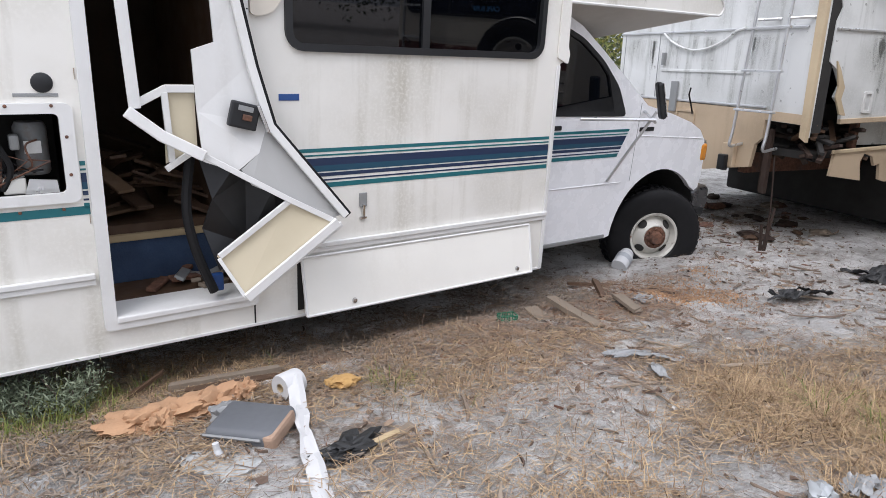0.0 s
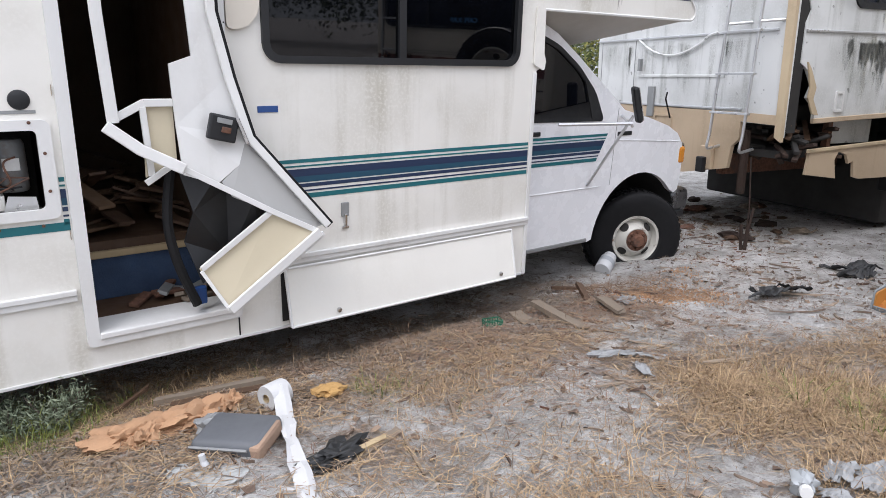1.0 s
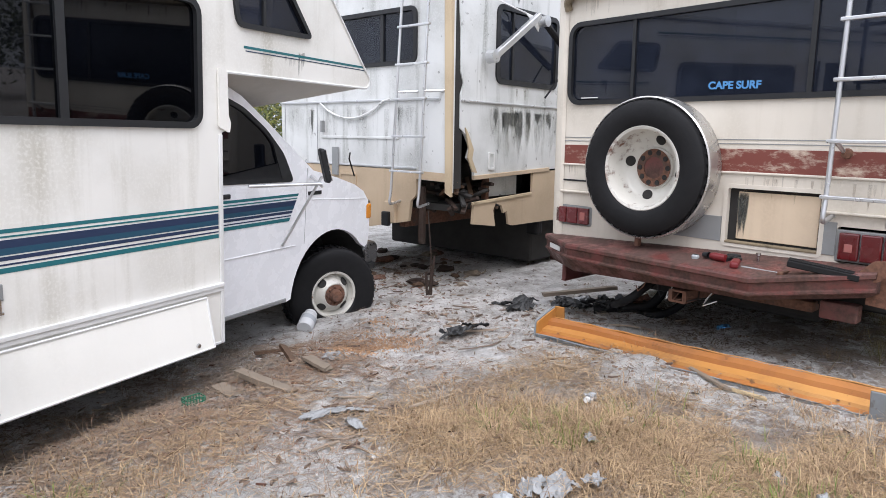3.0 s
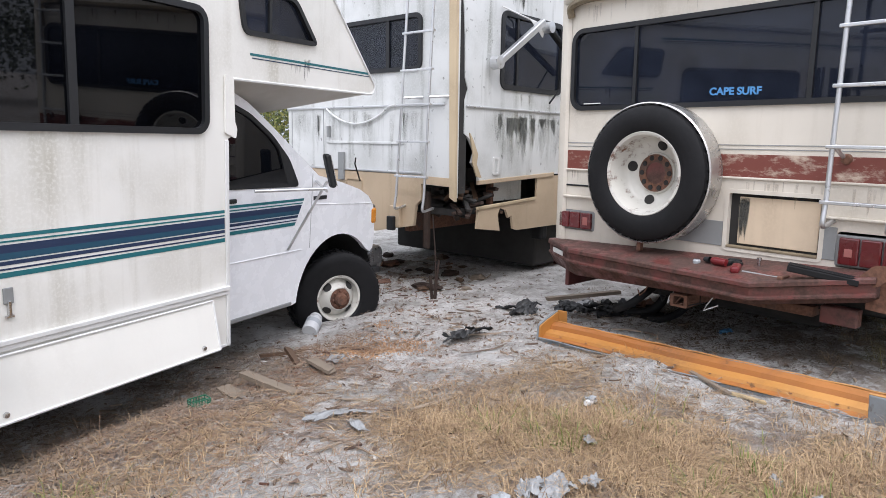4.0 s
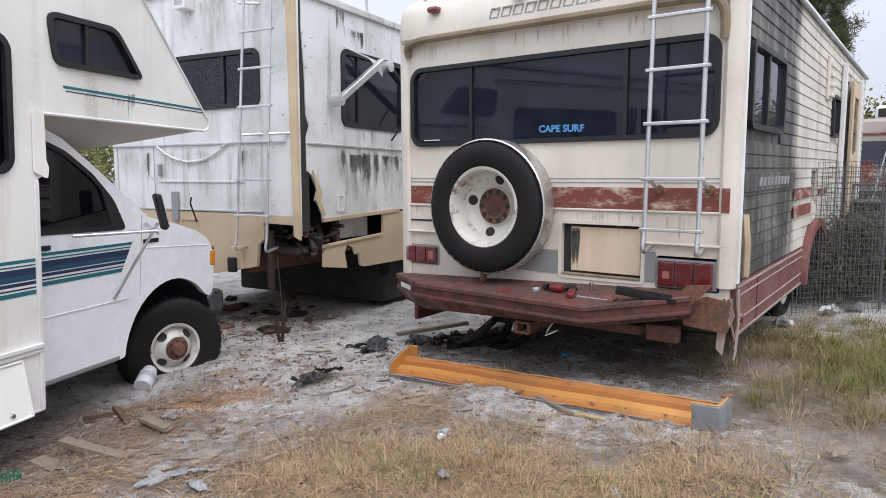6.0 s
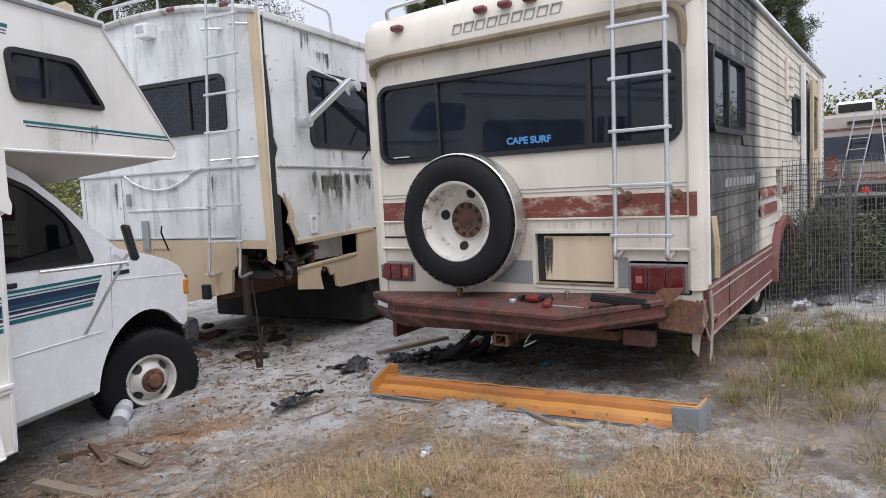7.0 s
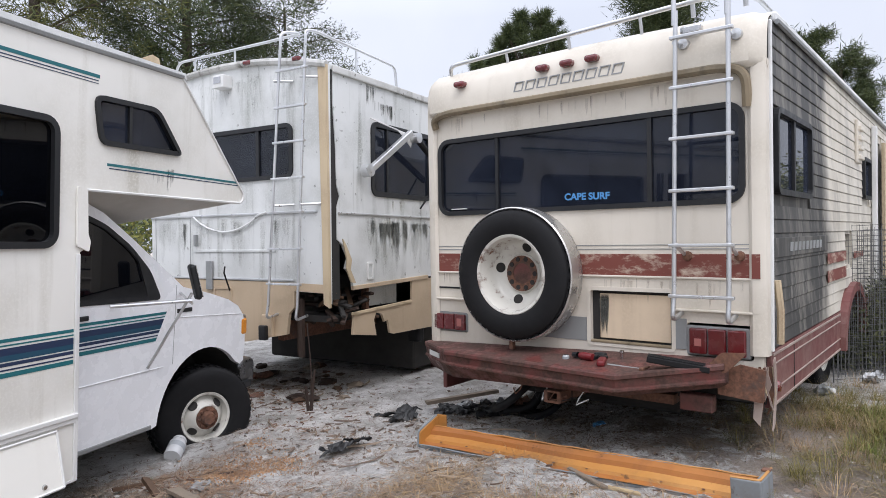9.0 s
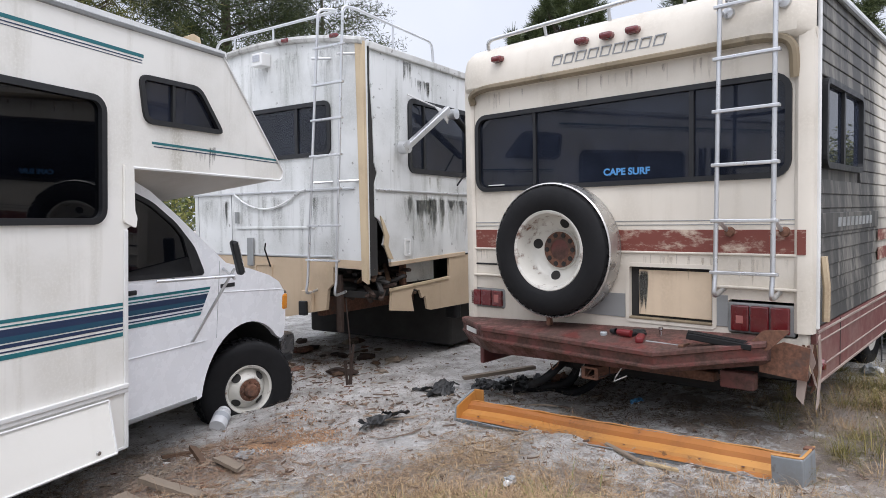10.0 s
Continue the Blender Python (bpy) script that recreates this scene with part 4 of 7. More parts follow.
    tmp = bpy.data.objects.new("tmp", cu)
    scene.collection.objects.link(tmp)
    bpy.context.view_layer.update()
    me = bpy.data.meshes.new_from_object(tmp.evaluated_get(bpy.context.evaluated_depsgraph_get()))
    bpy.data.objects.remove(tmp)
    xs = [v.co.x for v in me.vertices]
    k = 0.325 / (max(xs) - min(xs))
    for v in me.vertices:
        v.co = Vector((0.006 - v.co.z, 0.035 - (v.co.x - min(xs)) * k, 1.733 + v.co.y - (v.co.x - min(xs)) * k * 0.02))
    me.materials.append(STICKER)
    st = new("window_sticker", me)
    st.parent = w
    tagged(st, "pale blue sticker letters")


HATCHPLY = painted("pinkish_plywood", (0.66, 0.53, 0.38), (0.2, 0.12, 0.07), 0.3, 0.2, 0.7)
PALERED = plain("pale_reflector", (0.45, 0.16, 0.14), 0.4)
STICKER = plain("blue_sticker", (0.08, 0.27, 0.55), 0.5, vary=0.1)
rear_end()
drips(RV3, -0.27, -0.21, 1.11, 0.83, "yz", 0.019, BLACKRUN, 3, 18, 0.012)
drips(RV3, -0.7, 1.1, 2.40, 2.26, "yz", -0.001, RUSTRUN, 4, 26, 0.008)
drips(RV3, -1.1, -0.2, 1.22, 1.05, "yz", -0.001, RUSTRUN, 5, 22, 0.006)
drips(RV3, 0.8, 1.15, 1.235, 1.13, "yz", -0.001, RUSTRUN, 6, 14, 0.006)


def spare_wheel():
    c = (-0.135, 0.345, 1.236)
    cover = lathe([(0.435, 0.135), (0.457, 0.10), (0.462, 0.03), (0.460, -0.045), (0.452, -0.052), (0.446, -0.045), (0.450, 0.03), (0.44, 0.10), (0.41, 0.128), (0.0, 0.13)], 64, m=pose(*c))
    part("wheel_cover", cover, COVER, RV3, "polished steel band round the spare", True)
    wheel_thing(RV3, (c[0] + 0.01, c[1], c[2]), 0, 0.438, 0.266, 0.20, 10, dish=1.0)
    part("wheel_strap", block((c[0] - 0.02, c[1] + 0.02, c[2] - 0.52), (c[0] + 0.02, c[1] + 0.05, c[2] - 0.44), 0.005), RUST, RV3)


COVER = painted("band_steel", (0.55, 0.54, 0.52), (0.35, 0.27, 0.2), 0.5, 0.3, 0.25, metal=0.75)
spare_wheel()


def ladder(parent, left, right, lower, upper, stand, rungs, hooks=True, material=None, r=0.014, rail=None):
    """A boarding ladder of bent tube; left and right are (y at bottom, y at top) at x = -stand."""
    mt = material or ALUTUBE
    first = None
    for y0, y1 in (left, right):
        pts = [(0.0, y0 - 0.0, lower - 0.02), (-stand - 0.03, y0, lower - 0.05), (-stand, y0, lower + 0.08), (-stand, y1, upper)]
        if rail:
            pts += rail
        ob = part("ladder" if first is None else "ladder_post", tube(arc(pts, 0.05), r, 10), mt, parent if first is None else first, "tubular aluminium roof ladder" if first is None else "", True)
        first = first or ob
    for z in rungs:
        f = (z - lower) / (upper - lower)
        a, b = left[0] + (left[1] - left[0]) * f, right[0] + (right[1] - right[0]) * f
        part("rung", block((-stand - 0.022, min(a, b) - 0.03, z - 0.010), (-stand + 0.012, max(a, b) + 0.03, z + 0.010), 0.004), mt, first)
    return first


def rear_fittings():
    l = ladder(RV3, (-0.747, -0.775), (-1.055, -1.066), 1.04, 2.78, 0.13, (1.131, 1.426, 1.743, 2.044, 2.337, 2.625))
    for y in (-0.765, -1.06):
        part("ladder_stay", tube([(-0.13, y, 2.60), (-0.02, y, 2.60)], 0.014), ALUTUBE, l)
        part("stay_foot", lathe([(0, -0.05), (0.03, -0.045), (0.035, 0.0)], 14, m=pose(-0.03, y - 0.03, 2.60)), ALUTUBE, l)
        part("ladder_stay", tube([(-0.13, y, 1.43), (0.0, y - 0.01, 1.36)], 0.012), ALUTUBE, l)
        part("stay_foot", lathe([(0, -0.03), (0.025, -0.025), (0.03, 0.0)], 14, m=pose(0.0, y - 0.02, 1.36)), RUST, l)
        part("ladder_grip", tube(arc([(-0.13, y, 2.70), (-0.13, y, 2.93), (0.02, y - 0.05, 2.98), (0.06, y - 0.05, 2.78)], 0.06), 0.014, 10), ALUTUBE, l, "", True)
    rr = part("roof_rail", tube(arc([(0.05, 1.02, 2.74), (0.02, 1.0, 2.80), (0.02, -1.05, 2.87), (0.3, -1.12, 2.88), (1.2, -1.12, 2.87), (1.25, -1.12, 2.76)], 0.07), 0.015, 10), ALUTUBE, RV3, "thin tubular roof rail", True)
    for y in (0.5, 0.0, -0.5):
        part("rail_post", tube([(0.02, y, 2.835 + (0.5 - y) * 0.01), (0.05, y, 2.74)], 0.011), ALUTUBE, rr)
    # rear bumper: folded steel with angled ends
    top = [(1.24, 0.0, 0.0), (1.24, -0.06, 0.0), (0.86, -0.29, 0.0), (-0.49, -0.40, 0.0), (-1.04, -0.18, 0.085), (-1.04, 0.0, 0.085)]
    b = bmesh.new()
    lv = [(0.688, 0.0), (0.676, -0.006), (0.655, -0.006), (0.648, 0.010), (0.602, 0.016), (0.594, 0.0), (0.582, 0.0), (0.574, 0.014), (0.52, 0.06), (0.475, 0.10)]
    cols = []
    for z, inn in lv:
        cols.append([b.verts.new((x + (inn if x < -0.05 else 0), y, z + dz + (0.065 if z < 0.56 and y < -0.45 else 0))) for y, x, dz in top])
    for c, d in zip(cols, cols[1:]):
        for i in range(len(top) - 1):
            b.faces.new((c[i], c[i + 1], d[i + 1], d[i]))
    b.faces.new(cols[0])
    b.faces.new(cols[-1][::-1])
    bp = part("rear_bumper", b, MAROONBUMP, RV3, "dented maroon steel rear bumper")
    PAD = pose(-0.235, -0.80, 0.738, 8.5, 0, 20)
    part("bumper_pad", block((-0.04, -0.17, 0.0), (0.04, 0.17, 0.036), 0.006, turn=PAD), RUBBER, bp, "black rubber step pad")
    for k in range(5):
        part("pad_rib", block((-0.036 + k * 0.016, -0.165, 0.036), (-0.028 + k * 0.016, 0.165, 0.042), 0.001, turn=PAD), RUBBER, bp)
    part("bumper_plate", block((-0.004, -0.10, -0.018), (0.004, 0.10, 0.018), 0.002, turn=pose(-0.165, 1.06, 0.622, 0, 0, -30)), TRIMWHITE, bp)
    part("bumper_end", panel([(-0.98, 0.58), (-1.22, 0.56), (-1.235, 0.74), (-1.10, 0.76), (-0.98, 0.70)], [], "yz", -0.10, -0.085), RUST, bp, "torn rusty bumper end")
    part("bent_flange", panel(rounded([(-0.90, 0.70), (-1.05, 0.72), (-1.16, 0.84), (-1.02, 0.83)], 0.02), [], "yz", -0.175, -0.165), RUST, bp, "bent rusty flange")
    part("bumper_bracket", block((-0.10, -0.95, 0.46), (-0.02, -0.76, 0.56), 0.01), MAROONBUMP, bp)
    hz = part("hitch_receiver", panel(rrect(-0.06, 0.06, 0.42, 0.50, 0.01, 2), [rrect(-0.035, 0.035, 0.435, 0.487, 0.004, 2)], "yz", -0.26, 0.1), RUST, RV3, "rusty square hitch receiver")
    part("hitch_bar", block((-0.02, -0.7, 0.46), (0.08, 0.7, 0.52), 0.006), RUST, hz)
    for k in range(6):
        rng = random.Random(k)
        y = -0.2 + 0.09 * k
        part("loose_wire", tube([(-0.2, y, 0.52), (-0.24, y + 0.03 * rng.uniform(-1, 1), 0.47), (-0.26, y + 0.06 * rng.uniform(-1, 1), 0.42 + 0.03 * rng.random()), (-0.22, y + 0.08 * rng.uniform(-1, 1), 0.47)], 0.004, 5), (TRIMWHITE, RUBBER, RUST)[k % 3], hz)
    part("tail_pipe", tube(arc([(0.6, 0.35, 0.5), (0.05, 0.35, 0.46), (-0.15, 0.42, 0.33), (-0.05, 0.6, 0.25)], 0.12), 0.028, 10), RUBBER, RV3, "black drooping hose", True)
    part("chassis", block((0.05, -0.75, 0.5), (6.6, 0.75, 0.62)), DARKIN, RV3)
    # dark blocks and a far skirt, added to keep light from under the floor
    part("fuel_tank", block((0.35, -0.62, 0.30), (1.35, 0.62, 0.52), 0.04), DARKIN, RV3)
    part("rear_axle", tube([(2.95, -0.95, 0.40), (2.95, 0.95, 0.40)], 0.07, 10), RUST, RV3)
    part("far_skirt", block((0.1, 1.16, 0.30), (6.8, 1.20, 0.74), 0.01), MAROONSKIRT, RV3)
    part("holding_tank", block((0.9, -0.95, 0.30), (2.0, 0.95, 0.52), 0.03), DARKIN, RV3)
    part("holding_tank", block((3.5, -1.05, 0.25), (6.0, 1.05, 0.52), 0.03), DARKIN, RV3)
    for s in (-1, 1):
        for xx in (2.95,):
            wheel_thing(RV3, (xx, s * 0.90, 0.47), 90 if s < 0 else -90, 0.42, 0.26, 0.25, 10)


rear_fittings()


def long_side():
    ys = -1.22
    holes = [rrect(0.165, 1.15, 1.71, 2.215, 0.07), rrect(3.70, 4.18, 1.80, 2.21, 0.05), rrect(2.66, 3.0, 1.19, 1.46, 0.01, 1), rrect(4.65, 5.25, 0.9, 2.48, 0.02, 2)]
    arch = [(2.98 + 0.60 * math.cos(radians(a)), 0.50 + 0.47 * math.sin(radians(a))) for a in range(180, -1, -12)]
    outline = [(0.06, 0.82), (2.32, 0.82)] + [p for p in arch if p[1] > 0.80] + [(3.62, 0.82), (7.0, 0.82), (7.0, 2.70), (0.06, 2.70)]
    wall = part("side_wall", panel(outline, holes, "xz", ys + 0.012, ys + 0.05), SIDING, RV3)
    # lap siding: each board tilted, cut at the openings
    z, hgt = 0.83, 0.082
    while z < 2.66:
        cuts = [(0.10, 6.98)]
        for h in holes:
            h0, h1, g0, g1 = min(p[0] for p in h) - 0.02, max(p[0] for p in h) + 0.02, min(p[1] for p in h), max(p[1] for p in h)
            if z + hgt > g0 and z < g1:
                cuts = [c for a, b in cuts for c in ((a, min(b, h0)), (max(a, h1), b)) if c[1] - c[0] > 0.03]
        if z < 0.98:
            cuts = [c for a, b in cuts for c in ((a, min(b, 2.36)), (max(a, 3.60), b)) if c[1] - c[0] > 0.03]
        for a, b in cuts:
            t = min(hgt - 0.002, 2.70 - z)
            part("siding_board", panel([(ys - 0.004, z), (ys - 0.006, z + 0.004), (ys + 0.001, z + t), (ys + 0.012, z + t), (ys + 0.012, z)], [], "yz", a, b), SIDING, wall)
        z += hgt
    part("far_side", block((0.06, 1.17, 0.60), (7.0, 1.22, 2.70)), CREAM, RV3)
    part("front_end", block((6.95, -1.2, 0.6), (7.0, 1.2, 2.70)), CREAM, RV3)
    part("roof", block((0.2, -1.235, 2.70), (7.05, 1.235, 2.765), 0.015), ALU, RV3)
    part("floor", block((0.06, -1.17, 0.62), (6.95, 1.17, 0.72)), DARKIN, RV3)
    part("inside_wall", block((2.6, -1.16, 0.72), (2.64, 1.16, 2.68)), GREYIN, RV3)
    part("gutter", tube([(0.2, ys - 0.02, 2.70), (7.0, ys - 0.02, 2.70)], 0.016, 6), GREYPLATE, RV3, "dirty metal drip gutter")
    window(RV3, holes[0], "xz", ys - 0.012, 1, [(0.64, 0.02)], label="dark side window, curtain hanging behind")
    window(RV3, holes[1], "xz", ys - 0.012, 1, [], label="small dark side window")
    # near-black sheets paint the shade inside the bay and the entry
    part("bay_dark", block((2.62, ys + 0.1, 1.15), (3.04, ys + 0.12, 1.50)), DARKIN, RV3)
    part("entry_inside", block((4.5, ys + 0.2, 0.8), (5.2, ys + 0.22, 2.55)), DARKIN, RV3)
    d = part("entry_door", panel([(5.0, 0.92), (5.75, 0.92), (5.75, 2.47), (5.0, 2.47)], [rrect(5.15, 5.60, 1.65, 2.30, 0.05)], "xz", ys - 0.06, ys - 0.03), TAN, RV3, "tan entry door, open against the side")
    part("door_glass", strip(rrect(5.14, 5.61, 1.64, 2.31, 0.05), "xz", ys - 0.047, ys - 0.043), CLEAR, d)
    # louvres and awning bracket
    lv = part("vent_louvre", block((3.22, ys - 0.03, 2.12), (3.46, ys, 2.52), 0.01), CREAM, RV3, "cream louvred vent")
    for k in range(4):
        part("louvre_slat", block((3.24, ys - 0.055, 2.15 + 0.09 * k), (3.44, ys - 0.02, 2.19 + 0.09 * k), 0.006), CREAM, lv)
    part("awning_arm", block((4.30, ys - 0.06, 0.95), (4.38, ys - 0.012, 2.58), 0.01), TRIMWHITE, RV3)
    part("awning_arm", block((6.0, ys - 0.06, 0.95), (6.1, ys - 0.012, 2.58), 0.01), TRIMWHITE, RV3)
    # lower skirt with trims
    sk = part("side_skirt", panel([(0.06, 0.50), (2.32, 0.50), (2.36, 0.82), (0.06, 0.82)], [], "xz", ys - 0.006, ys + 0.03), MAROONSKIRT, RV3, "scuffed maroon side skirt")
    for z, h in ((0.80, 0.007), (0.745, 0.004), (0.60, 0.004), (0.515, 0.007)):
        part("skirt_trim", block((0.08, ys - 0.014, z - h), (2.32, ys - 0.004, z + h), 0.002), SCUFFED, sk)
    part("skirt_seam", block((0.62, ys - 0.009, 0.51), (0.628, ys - 0.005, 0.82)), DARKIN, sk)
    part("skirt_lamp", lathe([(0, -0.02), (0.03, -0.015), (0.034, 0)], 14, m=pose(0.2, ys - 0.006, 0.60, 0, 0, 90)), REDLENS, sk)
    part("side_skirt", panel([(3.64, 0.50), (6.95, 0.50), (6.95, 0.82), (3.60, 0.82)], [], "xz", ys - 0.006, ys + 0.03), MAROONSKIRT, RV3, "scuffed maroon side skirt")
    part("arch_flare", panel([(2.98 + 0.66 * math.cos(radians(a)), 0.50 + 0.53 * math.sin(radians(a))) for a in range(180, -1, -12)] + [(2.98 + 0.58 * math.cos(radians(a)), 0.50 + 0.45 * math.sin(radians(a))) for a in range(0, 181, 12)], [], "xz", ys - 0.05, ys + 0.02), MAROONSKIRT, RV3, "maroon wheel arch flare")
    # near-black sheet for the shade in the wheel arch
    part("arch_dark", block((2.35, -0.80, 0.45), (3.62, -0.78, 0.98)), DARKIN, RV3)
    for x0, x1, z0, z1 in ((1.75, 2.6, 1.24, 1.32), (1.75, 2.6, 1.10, 1.19), (3.05, 3.6, 1.24, 1.30)):
        part("side_stripe", block((x0, ys - 0.017, z0), (x1, ys - 0.013, z1)), MAROON, wall)
    x = 0.50
    for k in range(9):
        part("lettering_bar", panel([(x, 1.375), (x + 0.07, 1.375), (x + 0.085, 1.43), (x + 0.015, 1.43)], [], "xz", ys - 0.018, ys - 0.0135), GREYPLATE, wall)
        x += 0.115
    part("belt_rail", block((0.08, ys - 0.014, 1.345), (1.75, ys - 0.006, 1.46), 0.003), SIDING, wall)
    # seat belt and torn corner skin
    part("hanging_belt", tube([(0.10, ys - 0.03, 1.22), (0.11, ys - 0.045, 1.05), (0.12, ys - 0.04, 0.86)], 0.02, 6), TAN, RV3, "tan plastic strap hanging")
    rag = random.Random(4)
    for k in range(9):
        y = -1.175 - 0.006 * k
        top, low = 0.74 + 0.01 * rag.uniform(-1, 1), rag.uniform(0.40, 0.60)
        w = rag.uniform(0.008, 0.02)
        x = -0.05 + 0.012 * k + rag.uniform(-0.02, 0.02)
        pts = [(y, top), (y - w, top), (y - w * 1.6 + rag.uniform(-0.02, 0.02), (top + low) / 2), (y - w * 0.3 + rag.uniform(-0.04, 0.02), low), (y + rag.uniform(-0.02, 0.02), low + 0.04), (y + 0.01, (top + low) / 2 + 0.03)]
        part("torn_skin", panel(pts, [], "yz", x, x + 0.006), (SCUFFED, RUST, TAN)[k % 3], RV3, "torn strip of corner skin")
    part("torn_skin", panel(rounded([(0.05, 0.80), (0.09, 0.62), (0.03, 0.42), (-0.02, 0.39), (0.035, 0.56), (0.015, 0.78)], 0.01, 2), [], "xz", ys - 0.03, ys - 0.024), SCUFFED, RV3, "torn pale corner skin")
    # dark block standing in for the shade behind the torn corner
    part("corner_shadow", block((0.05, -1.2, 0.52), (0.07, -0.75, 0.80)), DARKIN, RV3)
    part("edge_bead", block((0.055, ys - 0.02, 0.82), (0.085, ys, 2.68), 0.006), TRIMWHITE, RV3)
    part("roof_vent", lathe([(0, 0.12), (0.12, 0.11), (0.17, 0.05), (0.17, 0)], 20, m=pose(2.6, -0.85, 2.76, 0, -90, 0)), TRIMWHITE, RV3, "white mushroom roof vent", True)



SCUFFED = painted("scuffed_trim", (0.36, 0.29, 0.25), (0.14, 0.06, 0.05), 0.8, 0.5, 0.5)
long_side()


# ---- white trailer with a collapsed corner ----
RV2 = thing("travel_trailer", pose(2.194, 6.613, 0, 0.613, 0.317, 23.346), "white aluminium travel trailer with a rotten collapsed corner", "trailer")


def trailer():
    y1 = -1.25
    win = rrect(-0.83, 0.42, 2.13, 2.65, 0.08)
    crown = [(y, 3.13 + 0.16 * (1 - ((y - 0.1) / 1.35) ** 2)) for y in np.linspace(1.25, -1.25, 13)]
    lower = [(-1.25, 0.965), (-1.21, 0.96), (-1.20, 1.06), (-0.83, 1.07), (-0.83, 1.15), (1.25, 1.18)]
    rear = part("rear_wall", panel(lower + [(float(a), float(b)) for a, b in crown], [win], "yz", 0.0, 0.04), ALU, RV2)
    window(RV2, win, "yz", 0.0, 1, [(-0.37, 0.02)], glass=CURTAIN, rim=0.04, label="dark rear window with grey blind")
    part("window_blind", block((0.05, -0.8, 2.16), (0.055, 0.4, 2.62)), BLIND, RV2)
    for z, h in ((1.80, 0.02),):
        part("belt_trim", block((-0.018, -1.12, z), (0.0, 1.25, z + h), 0.004), ALUTUBE, RV2)
    part("belt_trim", block((-0.012, -0.60, 1.44), (0.0, 0.55, 1.465), 0.004), ALU, RV2)
    part("belt_trim", block((-0.014, -0.83, 1.165), (0.0, 1.25, 1.185), 0.004), ALUTUBE, RV2)
    for y in (1.18, 0.62):
        part("skin_seam", block((-0.004, y, 1.18), (0.001, y + 0.006, 1.8)), GREYPLATE, RV2)
    part("crown_trim", tube([(-0.01, float(a), float(b)) for a, b in crown], 0.035, 8), GRIMY, RV2, "dirty white crown moulding")
    # beige band under it
    part("lower_band", panel([(1.25, 0.50), (1.25, 1.165), (-0.83, 1.15), (-0.83, 0.92), (-0.76, 0.86), (-0.73, 0.66), (-0.2, 0.56)], [], "yz", -0.006, 0.03), BEIGE, RV2, "beige lower band, broken off")
    part("lower_band", panel([(-0.83, 1.075), (-1.20, 1.06), (-1.205, 1.14), (-0.83, 1.15)], [], "yz", -0.006, 0.03), BEIGE, RV2)
    hf = part("filler_hatch", panel(rrect(0.0, 0.26, 0.82, 1.09, 0.03, 3), [rrect(0.02, 0.24, 0.84, 1.07, 0.02, 3)], "yz", -0.016, -0.006), BEIGE, RV2)
    sb = part("socket_box", block((-0.05, -0.58, 0.63), (-0.006, -0.44, 0.84), 0.008), BEIGE, RV2, "beige outlet box with black socket")
    part("socket", block((-0.09, -0.53, 0.60), (-0.04, -0.44, 0.74), 0.01), BLACKTRIM, sb)
    part("mount_plate", block((-0.03, 0.27, 1.06), (-0.006, 0.36, 1.35), 0.004), GREYPLATE, RV2, "grey metal mounting plate")
    part("antenna_stub", tube([(-0.02, 0.02, 1.06), (-0.16, -0.06, 1.24), (-0.2, -0.12, 1.30)], 0.008, 6), RUBBER, RV2)
    part("sagging_cable", tube([(-0.02, 0.55 - 0.105 * k, 1.80 - 0.16 * math.sin(math.pi * min(1, k / 9.0)) ** 0.8 + (0.02 if k > 9 else 0)) for k in range(11)], 0.011, 6), ALU, RV2, "sagging white cable", True)
    part("bracket", block((-0.04, 0.50, 1.50), (-0.0, 0.53, 1.62), 0.003), GREYPLATE, RV2)
    lp = part("flood_lamp", block((-0.12, -0.03, 3.06), (0.0, 0.12, 3.19), 0.01), TRIMWHITE, RV2, "broken white flood lamp")
    part("lamp_glass", block((-0.126, 0.0, 3.10), (-0.118, 0.10, 3.17), 0.003), CHROME, lp)
    for y in (-0.278, -0.92):
        part("marker_lamp", block((-0.06, y - 0.05, 3.20 if y < -0.5 else 3.255), (-0.01, y + 0.05, 3.245 if y < -0.5 else 3.30), 0.018), REDLENS, RV2)
    # ladder and roof rail
    ladder(RV2, (-0.62, -0.81), (-0.985, -1.115), 0.87, 3.36, 0.13, (1.145, 1.467, 1.805, 2.115, 2.445, 2.765, 3.10), material=ALUTUBE, r=0.013)
    for y in (-0.72, -1.04):
        for z in (1.87, 3.02):
            part("ladder_stay", tube([(-0.13, y, z), (0.0, y - 0.12, z + 0.01)], 0.012), ALUTUBE, RV2)
    rr = part("roof_rail", tube(arc([(-0.13, -0.81, 3.34), (-0.13, -0.815, 3.46), (0.10, -0.86, 3.50), (0.12, -0.45, 3.50), (0.10, 0.9, 3.48), (0.1, 1.02, 3.22)], 0.08), 0.014, 10), ALUTUBE, RV2, "bent tubular roof rail", True)
    part("rail_run", tube(arc([(-0.13, -1.115, 3.34), (-0.13, -1.118, 3.43), (0.05, -1.08, 3.47), (1.25, -1.13, 3.40), (1.28, -1.13, 3.12)], 0.08), 0.014, 10), ALUTUBE, rr, "", True)
    for p in ((0.11, 0.05), (0.11, 0.65)):
        part("rail_post", tube([(p[0], p[1], 3.49), (p[0], p[1], 3.26)], 0.011), ALUTUBE, rr)
    part("rail_post", tube([(0.62, -1.10, 3.43), (0.62, -1.10, 3.12)], 0.011), ALUTUBE, rr)
    # corner board standing off the split side skin
    part("corner_board", panel([(-1.25, 3.16), (-1.265, 0.93), (-1.20, 0.965), (-1.155, 3.17)], [], "yz", -0.02, 0.012), TAN, RV2, "tan wooden corner board laid bare")
